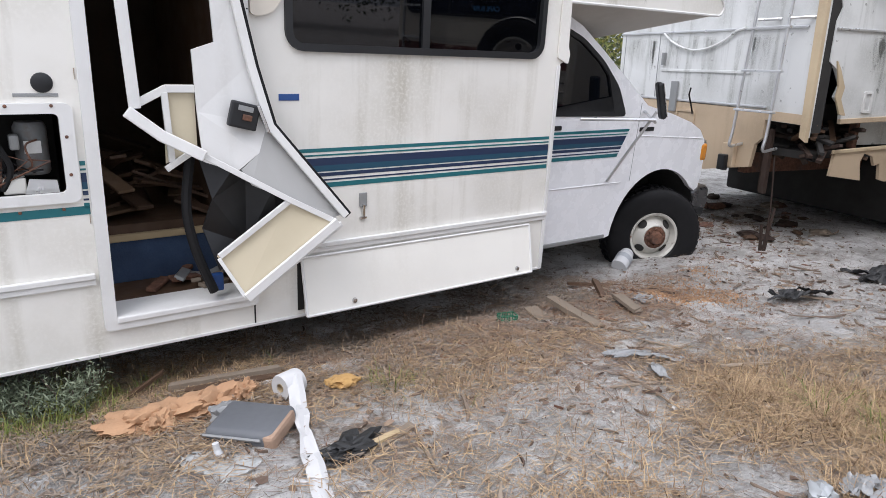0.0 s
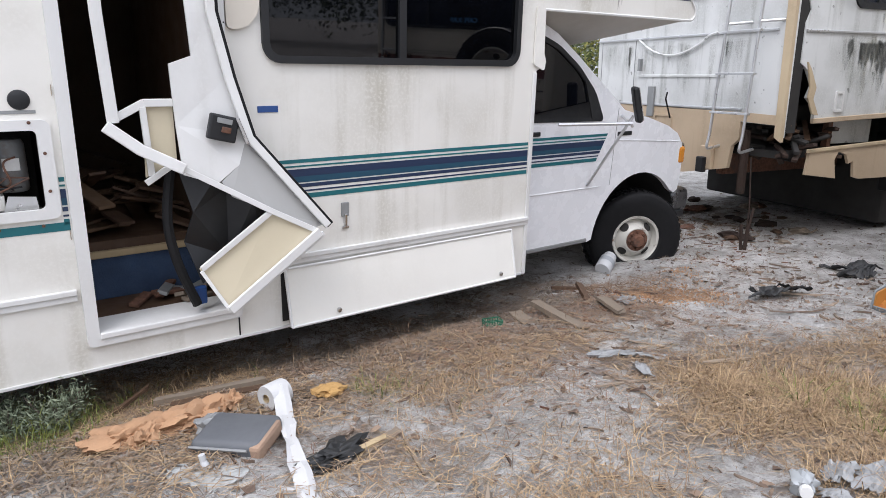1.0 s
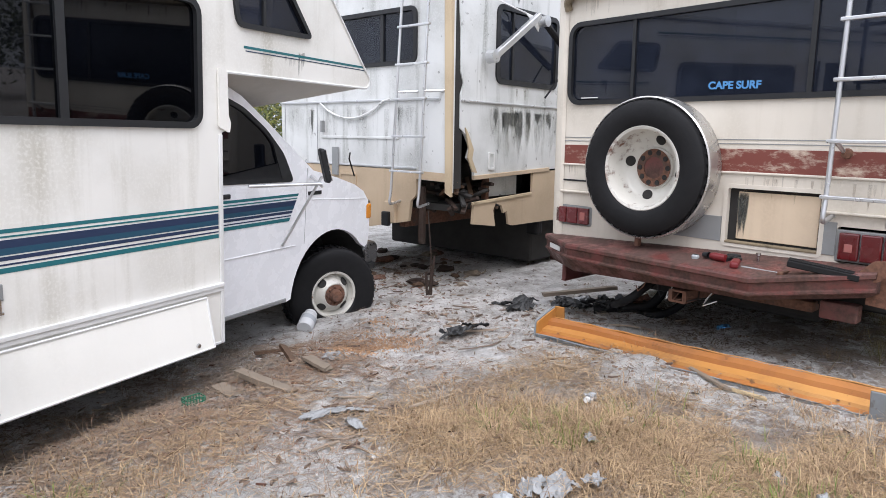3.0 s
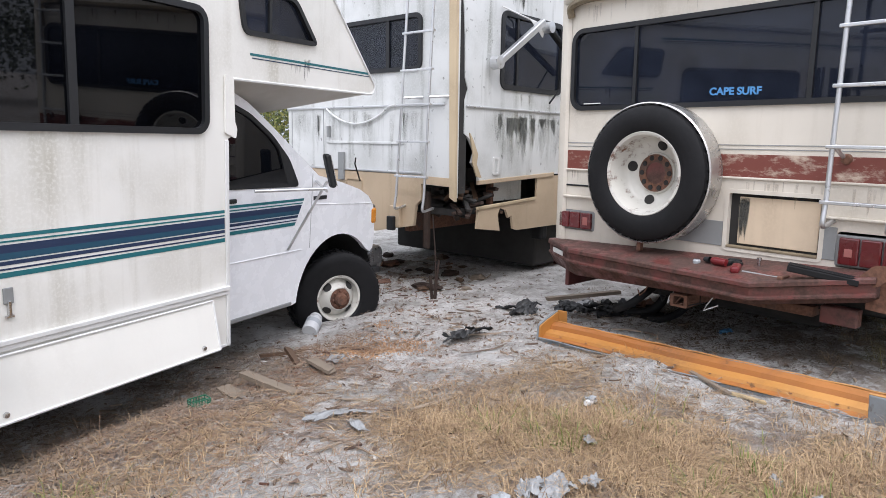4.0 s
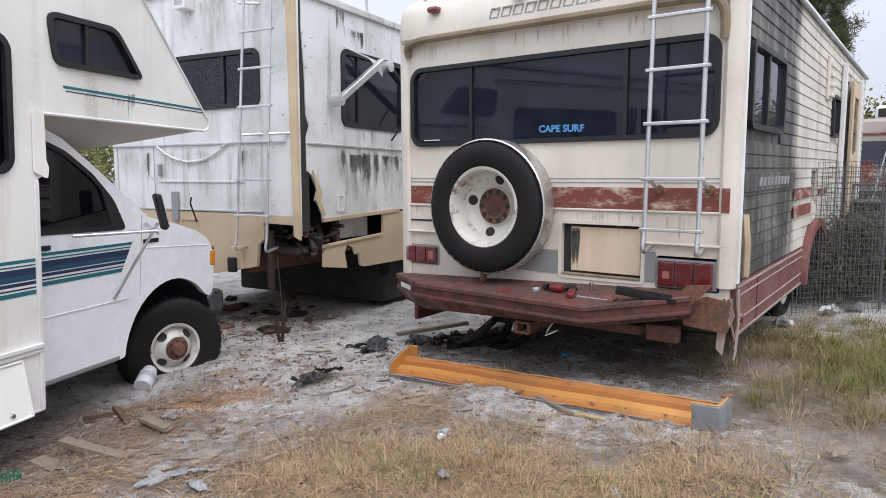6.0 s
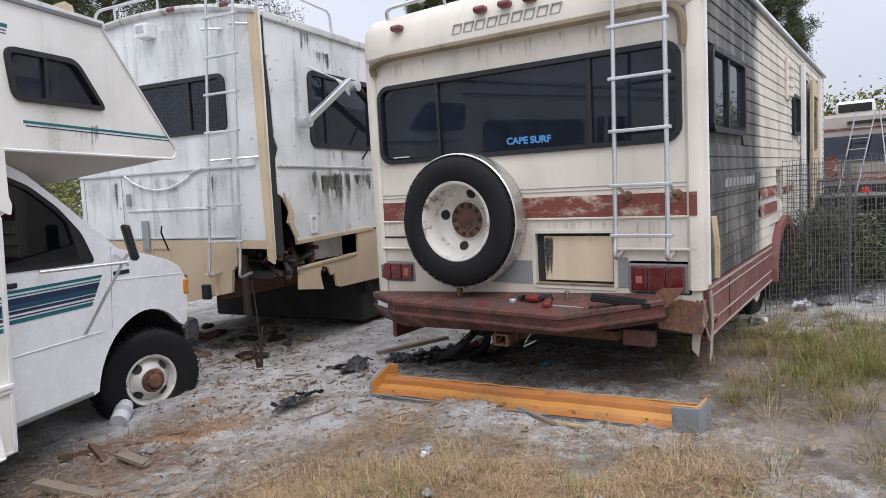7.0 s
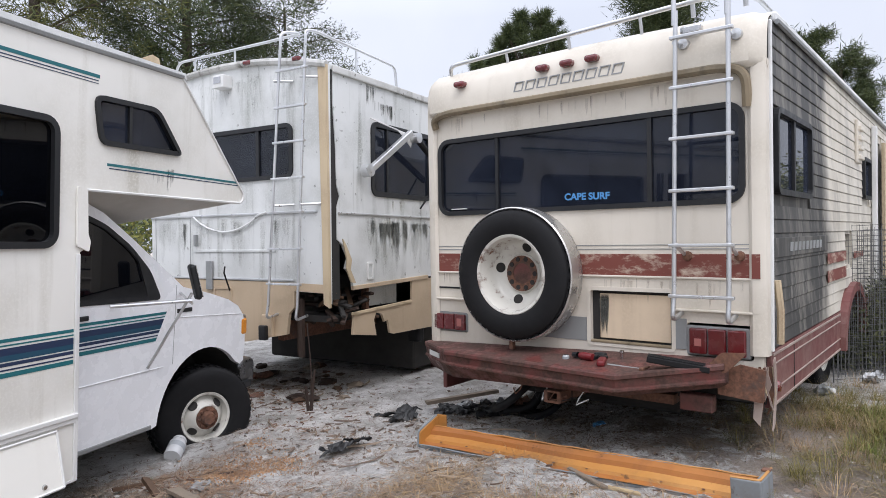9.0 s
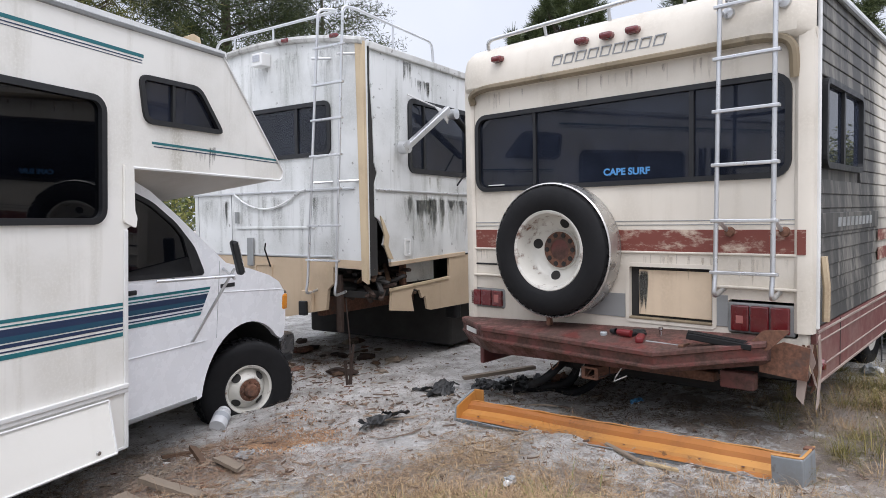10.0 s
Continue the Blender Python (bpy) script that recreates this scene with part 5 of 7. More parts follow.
    part("corner_core", block((0.02, -1.24, 1.0), (0.16, -1.16, 3.1)), DARKIN, RV2)
    side = [(0.08, 3.10), (0.075, 2.8), (0.11, 2.4), (0.12, 2.05), (0.16, 1.95), (0.12, 1.85), (0.12, 1.55), (0.20, 1.50), (0.28, 1.38), (0.24, 1.28), (0.34, 1.20), (0.35, 1.08), (0.9, 1.10), (1.55, 1.14), (7.2, 1.16), (7.2, 3.12)]
    sw = rrect(0.64, 1.75, 1.98, 2.72, 0.09)
    part("side_wall", panel(side, [sw], "xz", y1, y1 + 0.03), ALU, RV2, "white skin with green-black streaks, torn at the corner")
    window(RV2, sw, "xz", y1, 1, [(0.92, 0.014)], rim=0.05, label="dark side window behind a broken awning")
    part("belt_trim", block((0.13, y1 - 0.016, 1.785), (7.2, y1, 1.805), 0.004), ALUTUBE, RV2)
    part("torn_strip", panel(rounded([(0.14, 1.56), (0.19, 1.50), (0.27, 1.36), (0.25, 1.27), (0.33, 1.14), (0.26, 1.15), (0.19, 1.28), (0.2, 1.36)], 0.01, 2), [], "xz", y1 - 0.05, y1 - 0.035), TAN, RV2, "curled strip of torn skin")
    part("roof_trim", block((0.06, y1 - 0.03, 3.07), (7.2, y1, 3.14), 0.012), GRIMY, RV2, "stained roof edge trim")
    part("lower_ledge", block((0.36, y1 - 0.02, 1.06), (1.7, y1 + 0.01, 1.10), 0.004, turn=pose(0, 0, 0, 0, -2, 0)), BEIGE, RV2)
    part("outlet_cover", panel(rrect(0.56, 0.66, 1.16, 1.33, 0.01, 2), [rrect(0.58, 0.64, 1.18, 1.31, 0.006, 2)], "xz", y1 - 0.012, y1), TRIMWHITE, RV2)
    part("side_band", panel([(0.35, 0.84), (1.35, 0.90), (1.35, 1.10), (1.42, 1.12), (7.2, 1.13), (7.2, 0.52), (1.0, 0.58), (0.93, 0.60), (0.90, 0.74), (0.84, 0.72), (0.80, 0.80), (0.70, 0.83), (0.66, 0.76), (0.70, 0.60), (0.33, 0.65)], [], "xz", y1 - 0.006, y1 + 0.02), BEIGE, RV2, "broken beige side skirt")
    part("band_edge", block((0.35, y1 - 0.02, 0.83), (1.36, y1 + 0.0, 0.86), 0.004, turn=pose(0, 0, 0, 0, -2.6, 0) @ pose(0, 0, -0.012)), TAN, RV2)
    # what shows in the hole
    part("storage_back", block((0.1, -0.75, 0.8), (1.9, -0.73, 1.2)), GREYIN, RV2)
    part("storage_panel", block((0.72, -1.12, 0.88), (1.25, -1.10, 1.08), 0.004), ALU, RV2)
    part("storage_post", block((0.66, -1.16, 0.86), (0.71, -1.10, 1.10), 0.004), RUST, RV2)
    rng = random.Random(11)
    for k in range(52):
        L = rng.uniform(0.10, 0.34)
        t = pose(rng.uniform(0.14, 0.72), rng.uniform(-1.2, -0.75), rng.uniform(0.74, 1.02), rng.uniform(-25, 25), rng.uniform(-30, 30), rng.uniform(0, 180))
        part("rotten_timber", block((-L / 2, -0.022, -0.014), (L / 2, 0.022, 0.014), 0.003, turn=t, seg=1), (ROT, ROT, DARKIN, WOODDARK)[k % 4], RV2)
    part("hanging_post", block((0.02, -0.90, 0.45), (0.06, -0.85, 1.0), 0.004), ROT, RV2)
    part("hanging_post", block((0.10, -0.80, 0.45), (0.14, -0.76, 1.0), 0.004), ROT, RV2)
    # body closing faces
    part("roof", block((0.02, -1.24, 3.10), (7.2, 1.24, 3.15)), ALU, RV2)
    part("far_wall", block((0.04, 1.22, 0.6), (7.2, 1.25, 3.12)), ALU, RV2)
    part("front_wall", block((7.17, -1.24, 0.6), (7.2, 1.22, 3.12)), ALU, RV2)
    part("floor", block((0.12, -1.15, 0.78), (7.1, 1.2, 0.84)), DARKIN, RV2)
    part("inner_wall", block((2.2, -1.2, 0.9), (2.25, 1.2, 3.05)), GREYIN, RV2)
    for y in (-0.55, 0.55):
        part("chassis_rail", block((0.1, y - 0.04, 0.58), (7.0, y + 0.04, 0.78), 0.005), RUST, RV2)
    for s in (-1, 1):
        wheel_thing(RV2, (4.6, s * 1.05, 0.36), 90 if s < 0 else -90, 0.36, 0.20, 0.2, 6)
    # added dark block that shuts off light below the trailer
    part("holding_tank", block((1.6, -1.1, 0.09), (4.0, 1.1, 0.78), 0.03), DARKIN, RV2)
    part("axle", tube([(4.6, -1.0, 0.36), (4.6, 1.0, 0.36)], 0.05, 8), RUST, RV2)
    part("mud_flap", block((1.50, -1.24, 0.42), (1.62, -1.08, 0.78), 0.03), RUBBER, RV2)
    # broken awning arm
    aw = part("awning_arm", block((-0.03, -0.03, 0), (0.03, 0.03, 0.72), 0.008, turn=pose(0.47, y1 - 0.10, 2.20, 10, 52, 0)), ALUTUBE, RV2, "bent white awning arm")
    part("arm_joint", lathe([(0, -0.05), (0.06, -0.045), (0.065, 0.04), (0, 0.05)], 16, m=pose(0.47, y1 - 0.09, 2.21, 0, 0, 90)), ALUTUBE, aw)
    part("arm_joint", lathe([(0, -0.05), (0.055, -0.045), (0.055, 0.04), (0, 0.05)], 16, m=pose(1.155, y1 - 0.2, 2.60, 0, 0, 90)), ALUTUBE, aw)
    part("awning_roller", tube([(1.155, y1 - 0.2, 2.60), (1.9, y1 - 0.16, 2.24)], 0.035, 10), RUBBER, aw)
    part("awning_rag", panel([(0.86, 2.66), (1.16, 2.60), (1.12, 2.50), (1.0, 2.58)], [], "xz", y1 - 0.16, y1 - 0.155), TRIMWHITE, aw)
    part("awning_cord", tube([(0.62, y1 - 0.02, 2.74), (1.0, y1 - 0.1, 2.66), (1.155, y1 - 0.2, 2.60)], 0.008, 5), TRIMWHITE, aw)
    part("awning_rod", tube([(1.35, y1 - 0.12, 1.88), (1.75, y1 - 0.16, 2.25)], 0.010, 6), RUBBER, aw)


GRIMY = painted("grimy_white_trim", (0.56, 0.56, 0.54), (0.10, 0.09, 0.07), 0.9, 0.8, 0.5, spots=0.8)
ROT = plain("rotten_wood", (0.045, 0.026, 0.018), 0.9, scale=14, vary=0.5, relief=0.5)
CURTAIN = tinted_glass("greyed_glass", (0.55, 0.55, 0.52))
BLIND = plain("grey_blind", (0.22, 0.21, 0.19), 0.9, scale=5, vary=0.3)
trailer()
drips(RV2, 0.58, 0.72, 3.07, 2.86, "xz", -1.25, BLACKRUN, 1, 12, 0.014)
drips(RV2, 0.70, 1.02, 2.93, 2.74, "xz", -1.25, BLACKRUN, 2, 18, 0.018)
drips(RV2, 0.92, 1.28, 1.96, 1.81, "xz", -1.25, OLIVERUN, 3, 6, 0.016)
drips(RV2, 0.84, 1.32, 1.78, 1.25, "xz", -1.25, OLIVERUN, 4, 7, 0.018)
drips(RV2, 0.60, 1.90, 1.78, 1.20, "xz", -1.25, GREYRUN, 5, 60, 0.05)
drips(RV2, -0.8, 1.1, 1.78, 1.30, "yz", 0.0, GREYRUN, 6, 40, 0.04)
drips(RV2, -1.1, 1.0, 3.15, 2.75, "yz", 0.0, GREYRUN, 7, 40, 0.03)
drips(RV2, -1.1, 1.0, 3.17, 3.08, "yz", 0.0, GREYRUN, 8, 30, 0.012)


# ---- the torn entry door of the white motorhome ----
def torn_door():
    d = thing("entry_door", RV1.matrix_world @ pose(-0.035, 0, 0.018), "torn crumpled white entry door hanging open", "door")
    # grey copy of the white door skin for its shaded lower fold
    SHADESKIN = painted("shaded_door_skin", (0.42, 0.42, 0.41), (0.2, 0.19, 0.17), 0.4, 0.3, 0.5)
    PALEPANEL = painted("pale_door_panel", (0.62, 0.55, 0.40), (0.4, 0.33, 0.22), 0.3, 0.2, 0.6)

    def plate(name, pts, y, mt, label="", t=0.012):
        """A folded plate; a point may bring its own depth as a third number."""
        b = bmesh.new()
        q = [(p[0], p[2] if len(p) > 2 else y, p[1]) for p in pts]
        top = [b.verts.new(p) for p in q]
        bot = [b.verts.new((p[0], p[1] + t, p[2])) for p in q]
        bmesh.ops.triangle_fill(b, edges=[b.edges.new((top[k - 1], top[k])) for k in range(len(q))], use_beauty=True)
        bmesh.ops.triangle_fill(b, edges=[b.edges.new((bot[k - 1], bot[k])) for k in range(len(q))], use_beauty=True)
        for k in range(len(q)):
            b.faces.new((top[k - 1], top[k], bot[k], bot[k - 1]))
        return part(name, b, mt, d, label)

    def rail(name, pts, r, mt=None, flat=1.6):
        b = bmesh.new()
        for a, c in zip(pts, pts[1:]):
            a, c = Vector(a), Vector(c)
            x = (c - a).normalized()
            z = Vector((0, -1, 0)).cross(x).normalized()
            m = Matrix((x, z.cross(x) * -1, z)).transposed().to_4x4()
            m.translation = a
            block((-r * 0.3, -r, -r * flat), ((c - a).length + r * 0.3, r, r * flat), r * 0.3, b, m)
        return part(name, b, mt or TRIMWHITE, d)

    plate("door_skin", [(-3.49, 2.28, -1.26), (-3.36, 2.28, -1.26), (-3.377, 1.737, -1.29), (-3.322, 1.47, -1.30), (-3.255, 1.217, -1.32), (-3.30, 1.10, -1.34), (-3.40, 1.02, -1.33), (-3.533, 1.07, -1.31), (-3.545, 1.28), (-3.554, 1.528), (-3.461, 1.561), (-3.47, 1.73)], -1.30, TRIMWHITE, "dented white door skin")
    plate("door_skin", [(-3.255, 1.217, -1.32), (-2.905, 0.785, -1.36), (-3.0, 0.77, -1.38), (-3.182, 0.885, -1.37), (-3.34, 0.96, -1.35), (-3.38, 1.03, -1.33), (-3.30, 1.10, -1.34)], -1.32, SHADESKIN, "creased lower skin, its shade painted grey")
    # dark fabric lining, with its shade put into the black
    plate("door_lining", [(-3.54, 1.085, -1.25), (-3.42, 1.02, -1.31), (-3.34, 0.985, -1.26), (-3.24, 0.93, -1.33), (-3.10, 0.86, -1.29), (-3.20, 0.74, -1.30), (-3.34, 0.66, -1.24), (-3.48, 0.56, -1.28), (-3.53, 0.75, -1.22), (-3.50, 0.9, -1.29)], -1.2, BLACKTRIM, "buckled dark inner lining, blackened for its shade")
    rail("door_edge", [(-3.377, -1.31, 2.28), (-3.372, -1.31, 1.737), (-3.317, -1.325, 1.47), (-3.25, -1.345, 1.217), (-2.90, -1.385, 0.785)], 0.011)
    rail("door_seal", [(-3.362, -1.30, 2.28), (-3.357, -1.30, 1.737), (-3.302, -1.315, 1.47), (-3.235, -1.335, 1.217), (-2.885, -1.375, 0.785)], 0.012, RUBBER)
    rail("window_stile", [(-3.81, -1.30, 2.28), (-3.803, -1.30, 1.707), (-3.785, -1.30, 1.30)], 0.010, flat=2.2)
    rail("bent_rail", [(-3.815, -1.31, 1.285), (-3.70, -1.33, 1.19), (-3.545, -1.36, 1.105)], 0.016, flat=1.5)
    rail("bent_rail", [(-3.545, -1.35, 1.105), (-3.182, -1.39, 0.888), (-2.965, -1.40, 0.768)], 0.008)
    rail("window_rail", [(-3.775, -1.29, 1.315), (-3.66, -1.28, 1.372), (-3.55, -1.28, 1.372)], 0.010)
    p = plate("loose_panel", [(-3.664, 1.354), (-3.545, 1.36), (-3.545, 1.13), (-3.675, 1.065)], -1.27, PALEPANEL, "pale yellow inner panel")
    rail("panel_edge", [(-3.668, -1.285, 1.355), (-3.655, -1.285, 1.075)], 0.008)
    rail("panel_edge", [(-3.68, -1.29, 1.045), (-3.56, -1.29, 1.12)], 0.008)
    plate("loose_panel", [(-3.506, 0.649, -1.34), (-3.182, 0.875, -1.37), (-2.985, 0.764, -1.40), (-3.411, 0.466, -1.38)], -1.37, PALEPANEL, "pale yellow lower panel")
    rail("panel_edge", [(-3.50, -1.355, 0.655), (-3.185, -1.385, 0.882)], 0.008)
    rail("panel_edge", [(-3.40, -1.40, 0.455), (-2.955, -1.415, 0.765)], 0.009, flat=2.4)
    rail("panel_edge", [(-3.37, -1.385, 0.45), (-2.93, -1.40, 0.75)], 0.007, flat=2.0)
    rail("panel_edge", [(-3.506, -1.36, 0.645), (-3.405, -1.395, 0.455)], 0.005)
    lk = part("lock_case", block((-0.062, -0.018, -0.055), (0.062, 0.018, 0.055), 0.008, turn=pose(-3.365, -1.345, 1.265, 0, 14, 0)), BLACKTRIM, d, "black plastic lock case")
    part("lock_label", block((-0.035, -0.024, 0.02), (0.03, -0.016, 0.042), 0.001, turn=pose(-3.365, -1.345, 1.265, 0, 14, 0)), GREYPLATE, lk)
    part("lock_bolt", block((-0.02, -0.03, -0.02), (0.02, -0.016, 0.005), 0.004, turn=pose(-3.355, -1.345, 1.265, 0, 14, 0)), RUST, lk)
    part("strike", block((-0.008, -0.02, -0.06), (0.008, 0.0, 0.06), 0.003, turn=pose(-3.285, -1.35, 1.25, 0, -20, 0)), CHROME, d)
    part("hanging_seal", tube(arc([(-3.56, -1.20, 1.08), (-3.60, -1.21, 0.85), (-3.57, -1.22, 0.65), (-3.50, -1.24, 0.45)], 0.1), 0.022, 8), RUBBER, d, "loose black rubber seal", True)
    part("blue_scrap", block((-3.50, -1.20, 0.43), (-3.44, -1.17, 0.52), 0.01, turn=None), BLUETAPE, d)


torn_door()


# ---- loose orange bumper on the sand ----
def loose_bumper():
    a, b = Vector((2.545, 3.81, 0)), Vector((3.075, 1.665, 0))
    u = (b - a).normalized()
    ang = math.degrees(math.atan2(u.y, u.x))
    m = pose(a.x, a.y, 0.055, 0, -2.2, ang)
    th = thing("loose_bumper", m, "orange fibreglass bumper, grey outside, lying on sand", "bumper")
    L = (b - a).length
    # section across: far side is +y of the turned pose
    sec_in = [(0.062, 0.044), (0.07, 0.062), (0.125, 0.078)]
    sec_low = [(0.004, 0.040), (0.03, 0.034), (0.062, 0.044)]
    sec_top = [(0.125, 0.078), (0.135, 0.105), (0.175, 0.125)]
    sec_out = [(0.185, 0.125), (0.14, 0.030), (0.10, 0.0), (0.012, 0.0), (0.0, 0.036)]
    rng = random.Random(3)
    n = 26

    def loft(sec, closed):
        bm = bmesh.new()
        cols = []
        for k in range(n + 1):
            x = L * k / n
            w = 0.012 * math.sin(x * 3.1) + 0.004 * rng.uniform(-1, 1)
            sag = -0.025 if 0.52 < k / n < 0.60 else 0.0
            cols.append([bm.verts.new((x, y + w, z + (sag if y < 0.02 else 0) + 0.004 * math.sin(x * 5))) for y, z in sec])
        for c, d in zip(cols, cols[1:]):
            for i in range(len(sec) - 1):
                bm.faces.new((c[i], c[i + 1], d[i + 1], d[i]))
        return bm

    part("trough", loft(sec_in, False), ORANGE, th, "chipped orange inner face")
    rng = random.Random(3)
    part("trough_edge", loft(sec_low, False), ORANGEDEEP, th, "darker orange edge")
    rng = random.Random(3)
    part("trough_edge", loft(sec_top, False), ORANGEDEEP, th, "darker orange edge")
    part("shell", loft(sec_out, False), BLUEGREY, th, "scraped grey-blue outer face")
    part("lip", tube([(L * k / n, 0.004, 0.036 + 0.003 * math.sin(k)) for k in range(n + 1)], 0.005, 6), BLUEGREY, th)
    part("lip", tube([(L * k / n, 0.18, 0.126 + 0.003 * math.sin(2 * k)) for k in range(n + 1)], 0.006, 6), ORANGE, th)
    # wrapped ends
    part("end_cap", panel(rounded([(0.0, 0.0), (0.14, 0.02), (0.24, 0.05), (0.23, 0.20), (0.12, 0.165), (0.02, 0.125)], 0.012, 2), [], "yz", -0.025, -0.012), BLUEGREY, th)
    part("end_lining", panel(rounded([(0.01, 0.02), (0.14, 0.03), (0.23, 0.06), (0.22, 0.19), (0.12, 0.155), (0.02, 0.115)], 0.012, 2), [], "yz", -0.011, 0.0), ORANGE, th)
    part("end_flange", block((-0.012, 0.215, 0.05), (0.07, 0.23, 0.20), 0.004), ORANGE, th)
    part("end_box", block((L - 0.02, -0.015, 0.0), (L + 0.012, 0.19, 0.175), 0.014), BLUEGREY, th)
    part("end_box", block((L - 0.13, -0.03, -0.01), (L + 0.012, -0.014, 0.172), 0.007), BLUEGREY, th, "grey corner of the bumper")
    part("end_edge", tube(arc([(L - 0.13, -0.02, 0.172), (L + 0.005, -0.02, 0.174), (L + 0.005, 0.185, 0.178)], 0.02), 0.007, 6), ORANGE, th)
    part("end_rust", block((L - 0.03, 0.13, 0.172), (L + 0.012, 0.175, 0.184), 0.004), RUST, th)
    for k in range(9):
        x = 0.15 + L * 0.1 * k
        part("screw_hole", lathe([(0, -0.002), (0.008, -0.002), (0.009, 0.0)], 8, m=pose(x, 0.06, 0.058, 0, 90, 0)), RUST, th)


loose_bumper()


# ---- litter on the ground ----
def crumpled(sx, sy, sz, seed, n=3, rough=0.45):
    b = bmesh.new()
    bmesh.ops.create_icosphere(b, subdivisions=n, radius=1)
    for v in b.verts:
        k = 1 + rough * noise.fractal(v.co * 1.7 + Vector((seed, 0, 0)), 0.7, 2.2, 3)
        v.co = Vector((v.co.x * sx * k, v.co.y * sy * k, v.co.z * sz * k))
    return b


def sheet(sx, sy, amp, seed, n=16, jag=0.3):
    """A thin crumpled sheet with a ragged edge."""
    b = bmesh.new()
    g = {}
    for i in range(n + 1):
        for j in range(n + 1):
            u, v = i / n - 0.5, j / n - 0.5
            e = 1 + jag * noise.noise(Vector((math.atan2(v, u + 1e-6) * 1.6, seed, 0)))
            p = Vector((u * sx * e, v * sy * e, 0))
            p.z = amp * (0.6 + noise.fractal(Vector((p.x * 9 + seed, p.y * 9, 0)), 0.7, 2.1, 4))
            g[i, j] = b.verts.new(p)
    for i in range(n):
        for j in range(n):
            if math.hypot(i / n - 0.47, j / n - 0.47) < 0.52 + 0.1 * noise.noise(Vector((i * 0.9, j * 0.9, seed))):
                b.faces.new((g[i, j], g[i + 1, j], g[i + 1, j + 1], g[i, j + 1]))
    bmesh.ops.delete(b, geom=[v for v in b.verts if not v.link_faces], context="VERTS")
    r = bmesh.ops.extrude_face_region(b, geom=b.faces[:])
    bmesh.ops.translate(b, vec=(0, 0, 0.003), verts=[v for v in r["geom"] if isinstance(v, bmesh.types.BMVert)])
    return b


def loose(name, bm, mt, m, label, category, group="", smooth=False):
    ob = part(name, bm, mt, None, "", smooth)
    ob.matrix_world = m
    return tagged(ob, label, category, group)


def board(x0, y0, x1, y1, w, t, mt, label, up=0.0, tip=0.0, seed=0):
    L = math.hypot(x1 - x0, y1 - y0)
    b = bmesh.new()
    n = 10
    rng = random.Random(seed)
    cols = []
    for k in range(n + 1):
        x = L * (k / n - 0.5)
        a, c = w / 2 * rng.uniform(0.85, 1.05), w / 2 * rng.uniform(0.85, 1.05)
        e = rng.uniform(-0.02, 0.02) if k in (0, n) else 0
        cols.append([b.verts.new((x + e, -a, 0)), b.verts.new((x, c, 0)), b.verts.new((x - e, c * 0.96, t)), b.verts.new((x + e, -a * 0.96, t))])
    for c, d in zip(cols, cols[1:]):
        for i in range(4):
            b.faces.new((c[i], c[(i + 1) % 4], d[(i + 1) % 4], d[i]))
    b.faces.new(cols[0][::-1])
    b.faces.new(cols[-1])
    x, y = (x0 + x1) / 2, (y0 + y1) / 2
    return loose("board", b, mt, place(x, y, math.degrees(math.atan2(y1 - y0, x1 - x0)), up + 0.002, 0, tip), label, "wood")


PLASTICGREY = plain("clear_dirty_plastic", (0.27, 0.275, 0.275), 0.28, scale=9, vary=0.25, relief=0.2)
BLACKBAG = plain("black_plastic", (0.012, 0.0125, 0.013), 0.5, scale=9, vary=0.3, relief=0.3)
TISSUE = plain("white_tissue", (0.55, 0.55, 0.55), 0.9, scale=12, vary=0.08, relief=0.3)
WHITEPLASTIC = plain("white_plastic", (0.55, 0.56, 0.57), 0.4, scale=9, vary=0.08, relief=0.1)
FOAM = plain("yellow_foam", (0.50, 0.30, 0.11), 0.95, scale=16, vary=0.35, relief=0.8)
FLUFF = plain("orange_insulation", (0.50, 0.295, 0.165), 0.95, scale=14, vary=0.35, relief=1.0)
GREYFOAM = plain("grey_vinyl", (0.12, 0.127, 0.138), 0.55, scale=12, vary=0.25, relief=0.2)
GREENPLASTIC = plain("green_plastic", (0.02, 0.17, 0.10), 0.4, vary=0.15)
BLUEPLASTIC = plain("blue_plastic", (0.10, 0.33, 0.62), 0.35, vary=0.2)
CLEARPET = plain("crushed_bottle", (0.37, 0.39, 0.40), 0.15, vary=0.2, relief=0.3)
REDPLASTIC = plain("red_tool_plastic", (0.32, 0.016, 0.018), 0.35, vary=0.15)


FOAMTAN = plain("tan_foam", (0.40, 0.27, 0.19), 0.9, scale=20, vary=0.4, relief=0.6)
DULLSHEET = plain("dull_white_sheet", (0.44, 0.45, 0.44), 0.5, scale=9, vary=0.3, relief=0.2)
TUBLABEL = painted("faded_label", (0.34, 0.36, 0.38), (0.55, 0.56, 0.56), 0.9, 0.5, 0.5, spots=0.6)


TOOLRED = plain("tool_red", (0.17, 0.014, 0.017), 0.4, vary=0.2)


